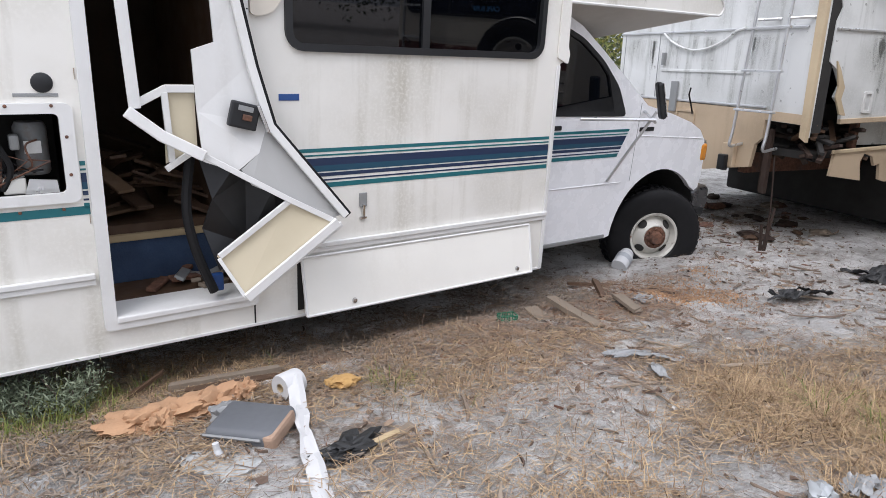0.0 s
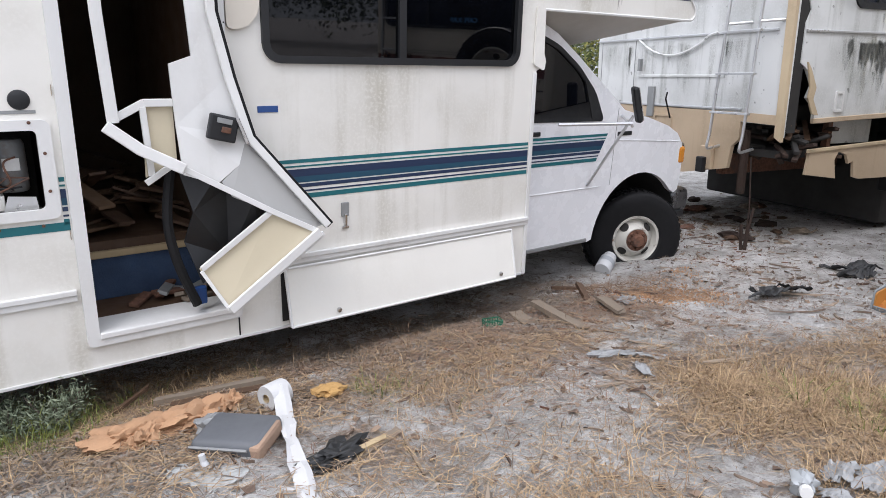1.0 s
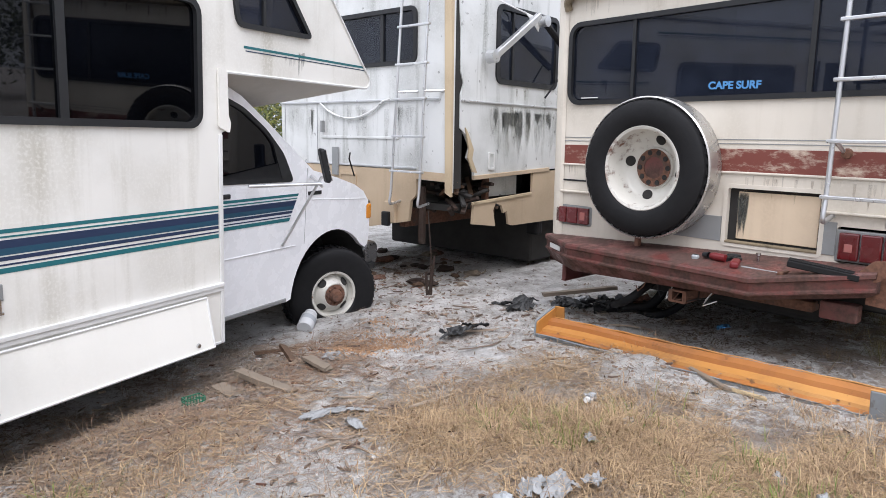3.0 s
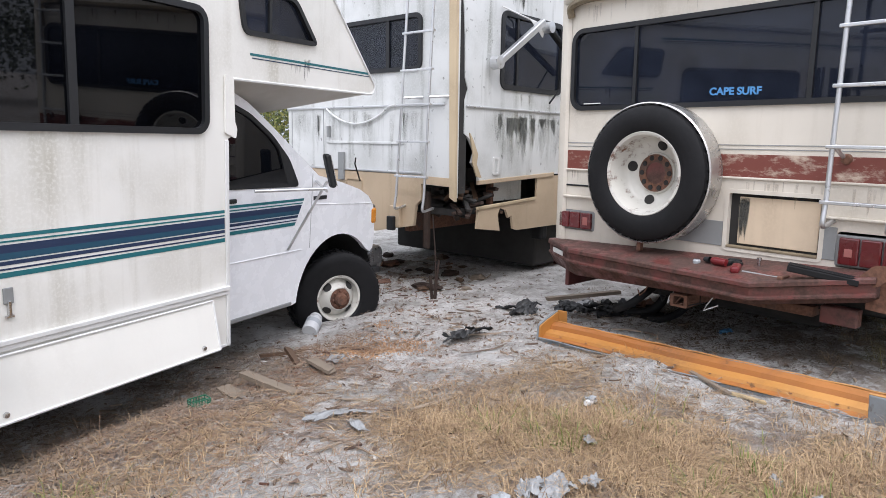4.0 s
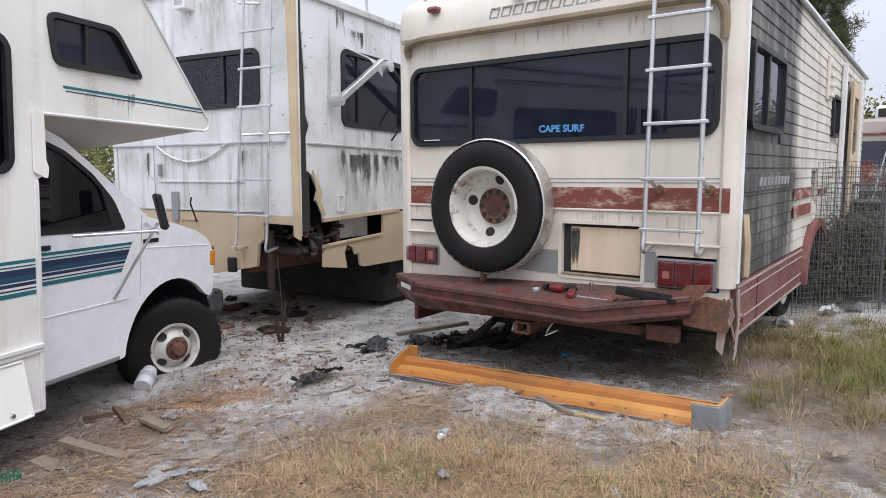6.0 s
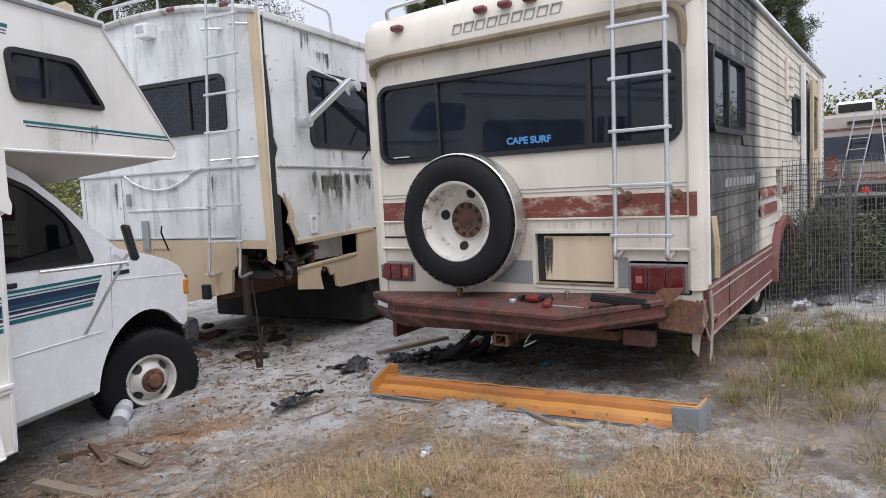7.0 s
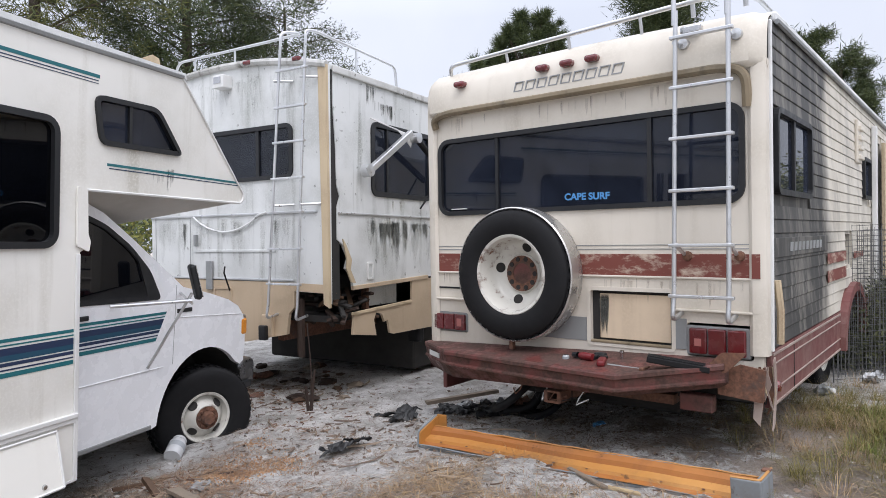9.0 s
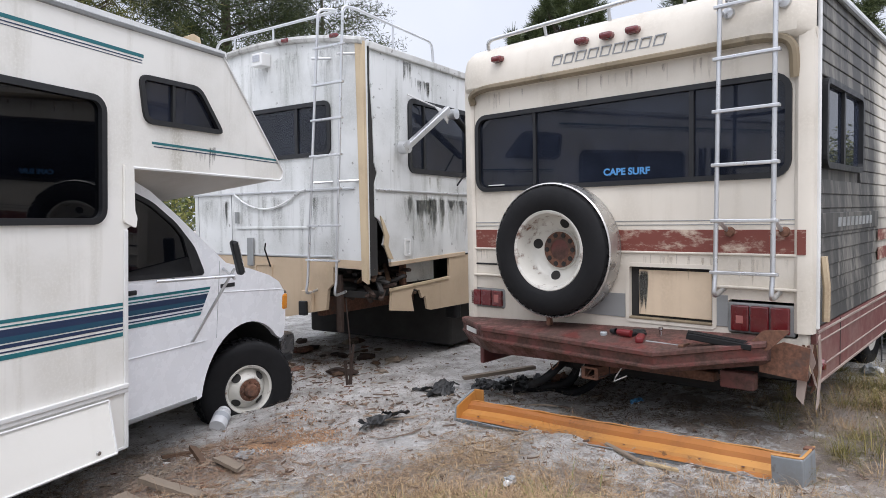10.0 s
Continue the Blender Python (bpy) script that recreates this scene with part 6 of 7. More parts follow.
def junk():
    # white tub by the sunken wheel
    tub = thing("plastic_tub", place(1.258, 5.11, 236, 0.065, 0, 24), "white plastic tub tipped over in the sand", "tub")
    part("tub_body", lathe([(0, 0.095), (0.068, 0.095), (0.073, 0.08), (0.073, -0.06), (0.062, -0.082), (0.055, -0.09), (0, -0.09)], 28), WHITEPLASTIC, tub, "", True)
    part("tub_lid", lathe([(0, -0.122), (0.056, -0.12), (0.06, -0.112), (0.06, -0.089), (0, -0.089)], 28), WHITEPLASTIC, tub, "", True)
    part("tub_label", lathe([(0.0742, -0.035), (0.0742, 0.02)], 28), TUBLABEL, tub, "faded grey label")
    tub.scale = (0.86, 0.86, 0.86)
    # small green crate
    cr = thing("plastic_crate", place(0.265, 3.71, 20, 0.0), "small green plastic crate on straw", "crate")
    for z in (0.012, 0.045, 0.078):
        part("band", panel(rrect(-0.085, 0.085, -0.06, 0.06, 0.015, 3), [rrect(-0.079, 0.079, -0.054, 0.054, 0.012, 3)], "xy", z - 0.005, z + 0.005), GREENPLASTIC, cr)
    for k in range(7):
        x = -0.078 + 0.026 * k
        for y in (-0.057, 0.057):
            part("bar", block((x - 0.004, y - 0.003, 0.0), (x + 0.004, y + 0.003, 0.08)), GREENPLASTIC, cr)
    part("crate_floor", block((-0.08, -0.055, 0.004), (0.08, 0.055, 0.010)), GREENPLASTIC, cr)
    cr.scale = (0.62, 0.62, 0.62)
    # grey cushion pad
    b = block((-0.145, -0.11, 0.0), (0.145, 0.11, 0.078), 0.03, seg=4)
    cu = thing("foam_cushion", place(-0.813, 2.356, -12, 0.0, 6, -3), "grey vinyl foam cushion, one corner torn", "cushion")
    part("cover", b, GREYFOAM, cu, "", True)
    part("torn_edge", block((0.10, -0.112, 0.006), (0.150, 0.085, 0.07), 0.015), FOAMTAN, cu, "bare pinkish foam")
    part("piping", tube(arc([(-0.14, -0.112, 0.055), (0.10, -0.114, 0.055)], 0.01), 0.006, 6), PLASTICGREY, cu)
    loose("plastic_bag", crumpled(0.07, 0.05, 0.045, 3.1), PLASTICGREY, place(-0.955, 2.46, 20, 0.03), "crumpled clear plastic bag by cushion", "plastic", smooth=True)
    # paper roll with its unrolled strip
    pr = thing("paper_roll", place(-0.754, 2.692, 55, 0.055), "white paper roll, partly unrolled", "paper")
    part("roll", lathe([(0.018, -0.05), (0.055, -0.052), (0.058, -0.045), (0.058, 0.045), (0.055, 0.052), (0.018, 0.05)], 26), TISSUE, pr, "", True)
    part("core", lathe([(0.02, -0.053), (0.02, 0.053)], 14), WOODPALE, pr)
    st = bmesh.new()
    cols = []
    path = [(-0.73, 2.675, 0.105), (-0.70, 2.61, 0.06), (-0.675, 2.53, 0.03), (-0.64, 2.43, 0.045), (-0.615, 2.35, 0.02), (-0.585, 2.27, 0.04), (-0.545, 2.16, 0.02), (-0.51, 2.08, 0.035), (-0.475, 1.99, 0.015), (-0.43, 1.87, 0.02)]
    inv = pr.matrix_world.inverted()
    for k, (x, y, z) in enumerate(path):
        w = 0.033 * (0.65 if k in (4, 5) else 1.0)
        c = Vector((x, y, lie(x, y) + z))
        cols.append([st.verts.new(inv @ (c + Vector((w * f, 0.35 * w * f, 0.012 * math.sin(f * 3 + k))))) for f in (-1, -0.4, 0.3, 1)])
    for c, d in zip(cols, cols[1:]):
        for i in range(3):
            st.faces.new((c[i], c[i + 1], d[i + 1], d[i]))
    part("paper_strip", st, TISSUE, pr, "trailing paper strip", True)
    loose("paper_scrap", sheet(0.09, 0.04, 0.012, 2.0, 8), TISSUE, place(-0.87, 2.81, 20, 0.01), "scrap of white paper on sand", "paper")
    loose("paper_scrap", sheet(0.06, 0.02, 0.005, 5.0, 6), TISSUE, place(-0.548, 2.00, -20, 0.012), "scrap of white paper on sand", "paper")
    loose("foam_block", crumpled(0.07, 0.042, 0.03, 7.7), FOAM, place(-0.543, 2.802, 25, 0.02), "broken piece of yellow foam", "foam")
    for k, (x, y, s) in enumerate(((-1.30, 2.41, 0.12), (-1.16, 2.50, 0.14), (-1.04, 2.60, 0.12), (-0.95, 2.70, 0.07), (-1.20, 2.39, 0.08))):
        loose("insulation", crumpled(s, s * 0.6, 0.05, k * 2.3, 4, 0.7), FLUFF, place(x, y, 30 + 20 * k, 0.012), "matted orange insulation on sand", "insulation", "torn insulation", True)
    loose("plastic_sheet", sheet(0.25, 0.20, 0.014, 1.3, 18, 0.6), DULLSHEET, place(-0.868, 2.07, 10, 0.012), "torn white plastic sheet on the sand", "plastic")
    loose("bottle_neck", lathe([(0, -0.035), (0.012, -0.035), (0.012, -0.01), (0.02, 0.01), (0.02, 0.03)], 12), WHITEPLASTIC, place(-0.88, 2.16, 0, 0.03, 0, 80), "white plastic bottle neck upright", "plastic")
    loose("plastic_bag", crumpled(0.14, 0.07, 0.035, 6.1, 4, 0.7), BLACKBAG, place(-0.41, 2.224, 50, 0.01), "torn black plastic bag in sand", "plastic")
    board(-0.37, 2.17, -0.19, 2.38, 0.05, 0.02, WOODGREY, "splintered grey board beside bag", seed=1, tip=-4)
    board(-0.36, 2.21, -0.24, 2.33, 0.03, 0.014, WOODPALE, "split pale lath beside bag", seed=2, up=0.015)
    board(-1.32, 2.765, -0.87, 2.956, 0.04, 0.025, WOODGREY, "old pale plank beside insulation", seed=3, tip=-2, up=0.03)
    board(-1.22, 2.70, -0.85, 2.88, 0.05, 0.025, WOODDARK, "weathered brown plank on insulation", seed=4, up=0.01)
    board(-1.53, 2.65, -1.40, 2.90, 0.02, 0.015, WOODDARK, "thin brown stick on ground", seed=5, up=0.04, tip=-14)
    board(0.56, 4.06, 0.775, 3.58, 0.07, 0.03, WOODGREY, "split weathered board on straw", seed=6)
    board(0.42, 3.96, 0.50, 3.74, 0.10, 0.012, WOODGREY, "grey plank scrap on straw", seed=7)
    board(0.99, 4.10, 1.05, 3.84, 0.075, 0.02, WOODGREY, "grey plank scrap on straw", seed=8, up=0.02)
    board(0.90, 4.40, 0.93, 4.22, 0.04, 0.03, WOODDARK, "rotten brown wood stuck upright", seed=9, up=0.03, tip=20)
    board(0.75, 4.60, 1.25, 4.56, 0.03, 0.02, WOODDARK, "rotten brown lath on sand", seed=10, up=0.01)
    board(0.60, 4.67, 0.89, 4.52, 0.014, 0.012, WHITEPLASTIC, "white plastic rod on sand", seed=11)
    board(2.87, 2.72, 2.79, 2.36, 0.03, 0.012, WOODGREY, "thin grey lath by the bumper", seed=12)
    board(2.79, 2.36, 2.84, 2.19, 0.03, 0.012, WOODPALE, "thin pale lath by the bumper", seed=13)
    for k, (x, y, sx, sy, a) in enumerate(((0.84, 3.17, 0.12, 0.045, 10), (1.03, 3.13, 0.06, 0.04, -20), (0.92, 2.94, 0.025, 0.08, 10), (1.15, 4.12, 0.08, 0.035, 50))):
        loose("plastic_sheet", sheet(sx * 2, sy * 2.2, 0.013, 3.3 + k, 14, 0.6), PLASTICGREY, place(x, y, a, 0.008), "crumpled clear plastic film on sand", "plastic")
    for k, (x, y, sx, sy, a) in enumerate(((2.10, 4.13, 0.15, 0.06, 15), (2.27, 4.19, 0.10, 0.04, -20), (2.94, 4.68, 0.20, 0.08, 0), (2.86, 4.50, 0.14, 0.05, 20))):
        loose("black_rag", sheet(sx * 2, sy * 2.2, 0.045, 8.3 + k, 14, 0.7), BLACKBAG, place(x, y, a, 0.012), "crumpled black rag on the sand", "rag", "black rags")
    # bottles and cans
    for x, y, a, s in ((2.07, 2.613, 30, 1.0), (5.76, 2.60, 80, 1.6), (1.134, 1.923, 70, 1.4)):
        bt = thing("plastic_bottle", place(x, y, a, 0.025 * s, 0, 6), "crushed clear plastic bottle on sand", "bottle", "crushed bottles")
        part("bottle_body", crumpled(0.045 * s, 0.026 * s, 0.026 * s, x, 3, 0.5), CLEARPET, bt, "", True)
        part("bottle_cap", lathe([(0, -0.012), (0.014 * s, -0.012), (0.014 * s, 0.012), (0, 0.012)], 14, m=pose(-0.05 * s, 0, 0)), TRIMWHITE, bt)
    for x, y, a in ((2.02, 2.282, 10), (2.138, 1.581, 60), (2.142, 1.408, 20)):
        loose("drink_can", crumpled(0.045, 0.024, 0.022, x * 3, 3, 0.6), PLASTICGREY if a > 10 else CLEARPET, place(x, y, a, 0.02), "crushed pale drink can on sand", "can", "crushed cans")
    for k, (x, y, s) in enumerate(((1.38, 1.936, 0.075), (1.27, 1.97, 0.06), (1.52, 1.90, 0.05), (1.20, 1.86, 0.04), (1.752, 2.206, 0.03))):
        loose("plastic_bag", sheet(s * 2, s * 1.5, 0.035, 20 + k, 12, 0.8), PLASTICGREY, place(x, y, 40 * k, 0.012), "torn clear plastic in straw", "plastic", "torn plastic")
    loose("blue_scrap", crumpled(0.07, 0.03, 0.015, 4.2), BLUEPLASTIC, place(3.74, 3.25, 10, 0.01), "blue plastic scrap under the motorhome", "plastic")
    loose("cardboard", sheet(0.12, 0.08, 0.03, 7, 8), WOODGREY, place(3.244, 1.192, -30, 0.02, 20), "folded brown cardboard scrap", "cardboard")
    for k, (x, y, a) in enumerate(((6.9, 2.45, 10), (7.25, 2.2, 50), (6.6, 2.55, 0))):
        loose("plastic_bag", sheet(0.24, 0.14, 0.05, 31 + k, 12, 0.8), (PLASTICGREY, PLASTICGREY, WHITEPLASTIC)[k], place(x, y, a, 0.02), "pale plastic bag by the wire mesh", "plastic", "bags by the mesh")
    # iron stake with rotten wood
    sk = thing("iron_stake", place(2.52, 5.52, 0), "rusty iron rod stuck in rotten post", "stake")
    part("rod", tube([(0, 0, -0.02), (0.015, 0, 0.35), (-0.01, 0.01, 0.78)], 0.006, 6), ROT, sk)
    part("post", tube([(0.0, 0.0, -0.05), (0.02, 0.0, 0.16), (0.05, 0.0, 0.36)], 0.020, 7, r2=0.010), ROT, sk)
    part("post", tube([(-0.02, 0.0, -0.05), (-0.04, 0.0, 0.22)], 0.014, 7), ROT, sk)
    # bricks and rotten lumps between the vehicles
    rng = random.Random(8)
    for k in range(44):
        x, y = rng.uniform(2.0, 3.6), rng.uniform(5.7, 8.1)
        s = rng.uniform(0.03, 0.08)
        loose("rubble", crumpled(s * 1.4, s, s * 0.5, k * 1.7, 2, 0.5), (RUST, WOODDARK, ROT, WOODGREY)[k % 4], place(x, y, rng.uniform(0, 180), s * 0.2), "lump of rotten brown debris", "debris", "rotten debris")
    # hoses and scrap under the rear bumper
    for k in range(5):
        x, y = 3.35 + 0.08 * k, 4.35 - 0.12 * k
        pts = [(rng.uniform(-0.2, 0.2), rng.uniform(-0.2, 0.2), 0.03 + 0.03 * rng.random()) for _ in range(5)]
        loose("black_hose", tube(arc(pts, 0.1), 0.016, 7), RUBBER, place(x, y, 40 * k), "tangled black rubber hose on sand", "hose", "hoses under the bumper", True)
    loose("black_hose", tube(arc([(0, 0, 0.03), (0.25, 0.05, 0.03), (0.45, -0.1, 0.06), (0.6, 0.0, 0.12), (0.7, 0.1, 0.3)], 0.12), 0.028, 8), RUBBER, place(3.35, 4.1, -60), "thick black rubber hose on sand", "hose", "hoses under the bumper", True)
    for k in range(5):
        loose("scrap_bag", crumpled(0.09, 0.06, 0.05, 40 + k, 3, 0.7), (BLACKBAG, PLASTICGREY, BLACKBAG, GREYFOAM, RUST)[k], place(3.28 + 0.13 * k, 4.50 - 0.10 * k, 30 * k, 0.03), "grimy plastic scrap under the bumper", "scrap", "scrap under the bumper")
    for x, y, sx, sy, a in ((3.22, 4.28, 0.26, 0.18, -60), (3.40, 4.02, 0.24, 0.15, -40)):
        loose("plastic_bag", sheet(sx, sy, 0.07, 60 + x, 16, 0.7), BLACKBAG, place(x, y, a, 0.01), "torn black plastic bag under the bumper", "plastic", "scrap under the bumper")
    loose("black_hose", tube(arc([(0, 0, 0.03), (0.2, 0.06, 0.05), (0.42, 0.0, 0.09), (0.52, 0.05, 0.22), (0.55, 0.08, 0.42)], 0.14), 0.035, 10), RUBBER, place(3.30, 4.12, -52), "thick black rubber hose on sand", "hose", "hoses under the bumper", True)
    board(3.25, 4.75, 3.85, 4.50, 0.06, 0.03, WOODGREY, "old board under the bumper", seed=14, up=0.05, tip=-5)
    # tools on the rear bumper
    base = RV3.matrix_world
    dr = thing("cordless_drill", base @ pose(-0.20, -0.21, 0.69, 0, 0, 80), "red and black cordless drill on the bumper", "drill")
    part("motor", lathe([(0, -0.06), (0.022, -0.055), (0.025, 0.015), (0.018, 0.045), (0, 0.046)], 16, m=pose(0, 0, 0.045)), TOOLRED, dr, "", True)
    part("chuck", lathe([(0.02, 0.06), (0.014, 0.10), (0, 0.10)], 12, m=pose(0, 0, 0.045)), BLACKTRIM, dr)
    part("grip", block((-0.06, -0.085, 0.02), (-0.02, 0.0, 0.055), 0.01), BLACKTRIM, dr)
    part("battery", block((-0.075, -0.125, 0.005), (-0.005, -0.075, 0.06), 0.008), BLACKTRIM, dr)
    gr = thing("angle_grinder", base @ pose(-0.22, -0.33, 0.69, 0, 0, 20), "small red grinder on the bumper", "grinder")
    part("grinder_body", block((-0.09, -0.025, 0.008), (0.05, 0.025, 0.05), 0.014), TOOLRED, gr)
    part("grinder_head", lathe([(0, 0.0), (0.028, 0.0), (0.03, 0.04), (0, 0.05)], 16, m=pose(0.075, 0, 0.008, 0, -90, 0)), BLACKTRIM, gr)
    hm = thing("hammer", base @ pose(-0.26, -0.48, 0.695, 0, 0, 84), "hammer with pale handle on the bumper", "hammer")
    part("handle", tube([(-0.13, 0, 0.012), (0.10, 0, 0.012)], 0.008, 8), GREYPLATE, hm)
    part("head", block((-0.16, -0.045, 0.0), (-0.13, 0.045, 0.03), 0.006), RUST, hm)
    loose("glass_jar", lathe([(0, 0.0), (0.022, 0.0), (0.024, 0.03), (0.017, 0.04)], 16, m=pose(0, 0, 0, 0, -90, 0)), CLEARPET, base @ pose(-0.2, -0.07, 0.69), "clear glass jar on the bumper", "jar", smooth=True)
    loose("bolt", lathe([(0, 0.09), (0.014, 0.09), (0.014, 0.075), (0.009, 0.07), (0.009, 0.0)], 10, m=pose(0, 0, 0, 0, -90, 0)), CHROME, base @ pose(-0.13, -0.42, 0.69), "upright steel bolt on the bumper", "bolt")


junk()


# ---- dry grass, twigs and needles ----
def blades(name, mt, spots, count, h0, h1, lean, width, label, seed, flat=False, clump=0):
    """Thin blades on the ground; with clump they grow in that many tufts and arch outwards."""
    rng = np.random.default_rng(seed)
    w = np.array([s[2] * s[2] * s[3] for s in spots])
    pick = rng.choice(len(spots), count, p=w / w.sum())
    hub = [(spots[p][0] + rng.normal() * spots[p][2] * 0.55, spots[p][1] + rng.normal() * spots[p][2] * 0.55, rng.uniform(0.02, 0.075), rng.uniform(0.55, 1.25)) for p in pick[:clump]]
    verts, faces = [], []
    for i in range(count):
        cx, cy, r, _ = spots[pick[i]]
        x, y = cx + rng.normal() * r * 0.55, cy + rng.normal() * r * 0.55
        tuft = hub[int(rng.integers(clump))] if clump and i % 7 else None
        if tuft:
            x, y = tuft[0] + rng.normal() * tuft[2], tuft[1] + rng.normal() * tuft[2]
        c = noise.noise(Vector((x * 2.3, y * 2.3, seed)))
        if not clump and c < (-0.22 if flat else -0.08):
            continue
        z = lie(x, y) + lumps(x, y) - 0.004
        a, h = rng.uniform(0, 6.283), rng.uniform(h0, h1) * (0.75 + 0.6 * max(0, c))
        if tuft:
            a, h = math.atan2(y - tuft[1], x - tuft[0]) + rng.normal() * 0.5, h * tuft[3]
        ln = rng.uniform(*lean) * h
        wd = width * rng.uniform(0.6, 1.3)
        dx, dy, px, py = math.cos(a), math.sin(a), -math.sin(a) * wd, math.cos(a) * wd
        k = len(verts)
        rise = 0.0 if flat else 1.0
        up = rng.uniform(0.004, 0.03) if flat else 0
        hv = math.sqrt(max(0.02, 1 - (ln / h) ** 2 * 0.7)) * h * rise
        verts += [(x - px, y - py, z + up), (x + px, y + py, z + up), (x + dx * ln * 0.35 - px * 0.8, y + dy * ln * 0.35 - py * 0.8, z + up + hv * 0.6), (x + dx * ln * 0.35 + px * 0.8, y + dy * ln * 0.35 + py * 0.8, z + up + hv * 0.6), (x + dx * ln, y + dy * ln, z + up * 0.7 + hv * (0.95 - 0.25 * (ln / h)))]
        faces += [(k, k + 1, k + 3, k + 2), (k + 2, k + 3, k + 4)]
    me = bpy.data.meshes.new(name)
    me.from_pydata(verts, [], faces)
    me.materials.append(mt)
    tagged(new(name, me), label, "grass", kind="stuff")


DRY = leafy("dry_straw", (0.50, 0.355, 0.20), (0.15, 0.09, 0.052), 0.8)
DRYRED = leafy("brown_needles", (0.14, 0.075, 0.05), (0.36, 0.245, 0.155), 0.85)
OLIVE = leafy("olive_grass", (0.06, 0.06, 0.012), (0.25, 0.20, 0.058), 0.8)
GREEN = leafy("green_grass", (0.075, 0.125, 0.02), (0.22, 0.23, 0.05), 0.7)
TWIGS = leafy("twigs", (0.10, 0.07, 0.05), (0.28, 0.23, 0.18), 0.9)
blades("dry_grass", DRY, [s for s in STRAW_AND_SHADE if s[3] > 0.3 and s[1] < 3.4 and s[0] < 3.0], 30000, 0.03, 0.14, (0.6, 1.5), 0.0014, "dry yellow straw grass on sand", 1)
blades("straw_tuft", DRY, [(1.85, 2.25, 0.5, 1.0), (1.5, 2.5, 0.4, 0.8), (2.5, 1.55, 0.45, 0.6), (1.4, 2.9, 0.3, 0.4), (3.0, 3.2, 0.15, 0.3), (2.05, 3.15, 0.2, 0.3)], 15000, 0.05, 0.2, (0.7, 1.45), 0.0011, "thick dry straw tufts on sand", 18, clump=130)
blades("fallen_straw", DRY, [s for s in STRAW_AND_SHADE if s[1] < 3.6 and s[0] < 3.0], 27000, 0.06, 0.22, (0.9, 1.0), 0.0016, "flat dry straw lying on sand", 2, True)
blades("fallen_needles", DRYRED, [(0.6, 3.4, 1.0, 0.7), (1.1, 4.2, 0.6, 1.8), (1.35, 4.25, 0.3, 2.0), (-0.6, 3.0, 1.0, 0.8), (0.1, 3.5, 0.8, 1.0), (2.0, 4.6, 0.9, 0.3), (-1.3, 2.7, 0.5, 0.8), (1.6, 3.6, 0.9, 0.5)], 15000, 0.05, 0.17, (0.9, 1.0), 0.0014, "fallen brown pine needles", 3, True)
blades("twig_litter", TWIGS, [(1.0, 3.0, 2.6, 1.0), (2.4, 4.2, 1.6, 0.7), (3.6, 2.8, 1.6, 0.6), (2.6, 6.6, 1.6, 1.0), (4.5, 4.0, 1.4, 0.5), (0.2, 2.2, 1.4, 0.6)], 13000, 0.03, 0.20, (0.9, 1.0), 0.0018, "scattered twigs and bark bits", 4, True)


def chips(count, spots, label, mt, seed):
    """Small flat flakes of bark, leaf and rubbish on the sand."""
    rng = np.random.default_rng(seed)
    w = np.array([s[2] ** 2 * s[3] for s in spots])
    pick = rng.choice(len(spots), count, p=w / w.sum())
    verts, faces = [], []
    for i in range(count):
        cx, cy, r, _ = spots[pick[i]]
        x, y = cx + rng.normal() * r * 0.55, cy + rng.normal() * r * 0.55
        z = lie(x, y) + lumps(x, y) + 0.004
        a, s = rng.uniform(0, 6.283), 0.003 + 0.024 * rng.random() ** 4
        e = rng.uniform(0.3, 0.9)
        k = len(verts)
        for q in range(5):
            t = a + q * 1.2566
            f = s * rng.uniform(0.6, 1.2)
            u, v = math.cos(q * 1.2566) * f, math.sin(q * 1.2566) * f * e
            verts.append((x + u * math.cos(a) - v * math.sin(a), y + u * math.sin(a) + v * math.cos(a), z + rng.uniform(-0.3, 0.6) * s))
        faces.append(tuple(range(k, k + 5)))
    me = bpy.data.meshes.new("bark_chips")
    me.from_pydata(verts, [], faces)
    me.materials.append(mt)
    tagged(new("bark_chips", me), label, "litter", kind="stuff")


CHIPS = leafy("dark_flakes", (0.07, 0.045, 0.034), (0.24, 0.17, 0.12), 0.9)
PALECHIPS = leafy("pale_flakes", (0.30, 0.27, 0.24), (0.58, 0.57, 0.55), 0.8)
chips(8500, [(1.0, 3.0, 2.4, 1.0), (2.4, 4.4, 1.5, 0.8), (3.8, 3.0, 1.5, 0.8), (2.7, 6.6, 1.5, 0.7), (4.6, 4.2, 1.3, 0.8), (-0.8, 2.6, 1.0, 0.8)], "dark bark flakes on the sand", CHIPS, 31)
chips(500, [(1.0, 2.8, 2.2, 1.0), (2.4, 4.0, 1.5, 0.8), (-0.6, 2.4, 1.0, 0.8), (5.5, 2.0, 1.5, 0.5)], "pale paper and plastic flecks", PALECHIPS, 32)
blades("tall_grass", OLIVE, [(4.7, 1.75, 0.9, 1.0), (5.3, 1.9, 0.9, 1.0), (4.2, 1.2, 0.7, 0.7), (5.9, 1.3, 1.1, 0.9), (3.6, 0.8, 0.7, 0.5), (5.9, 2.35, 0.5, 0.6), (3.7, 1.7, 0.5, 0.3)], 15000, 0.10, 0.32, (0.6, 1.35), 0.0013, "tall olive grass beside the motorhome", 5, clump=125)
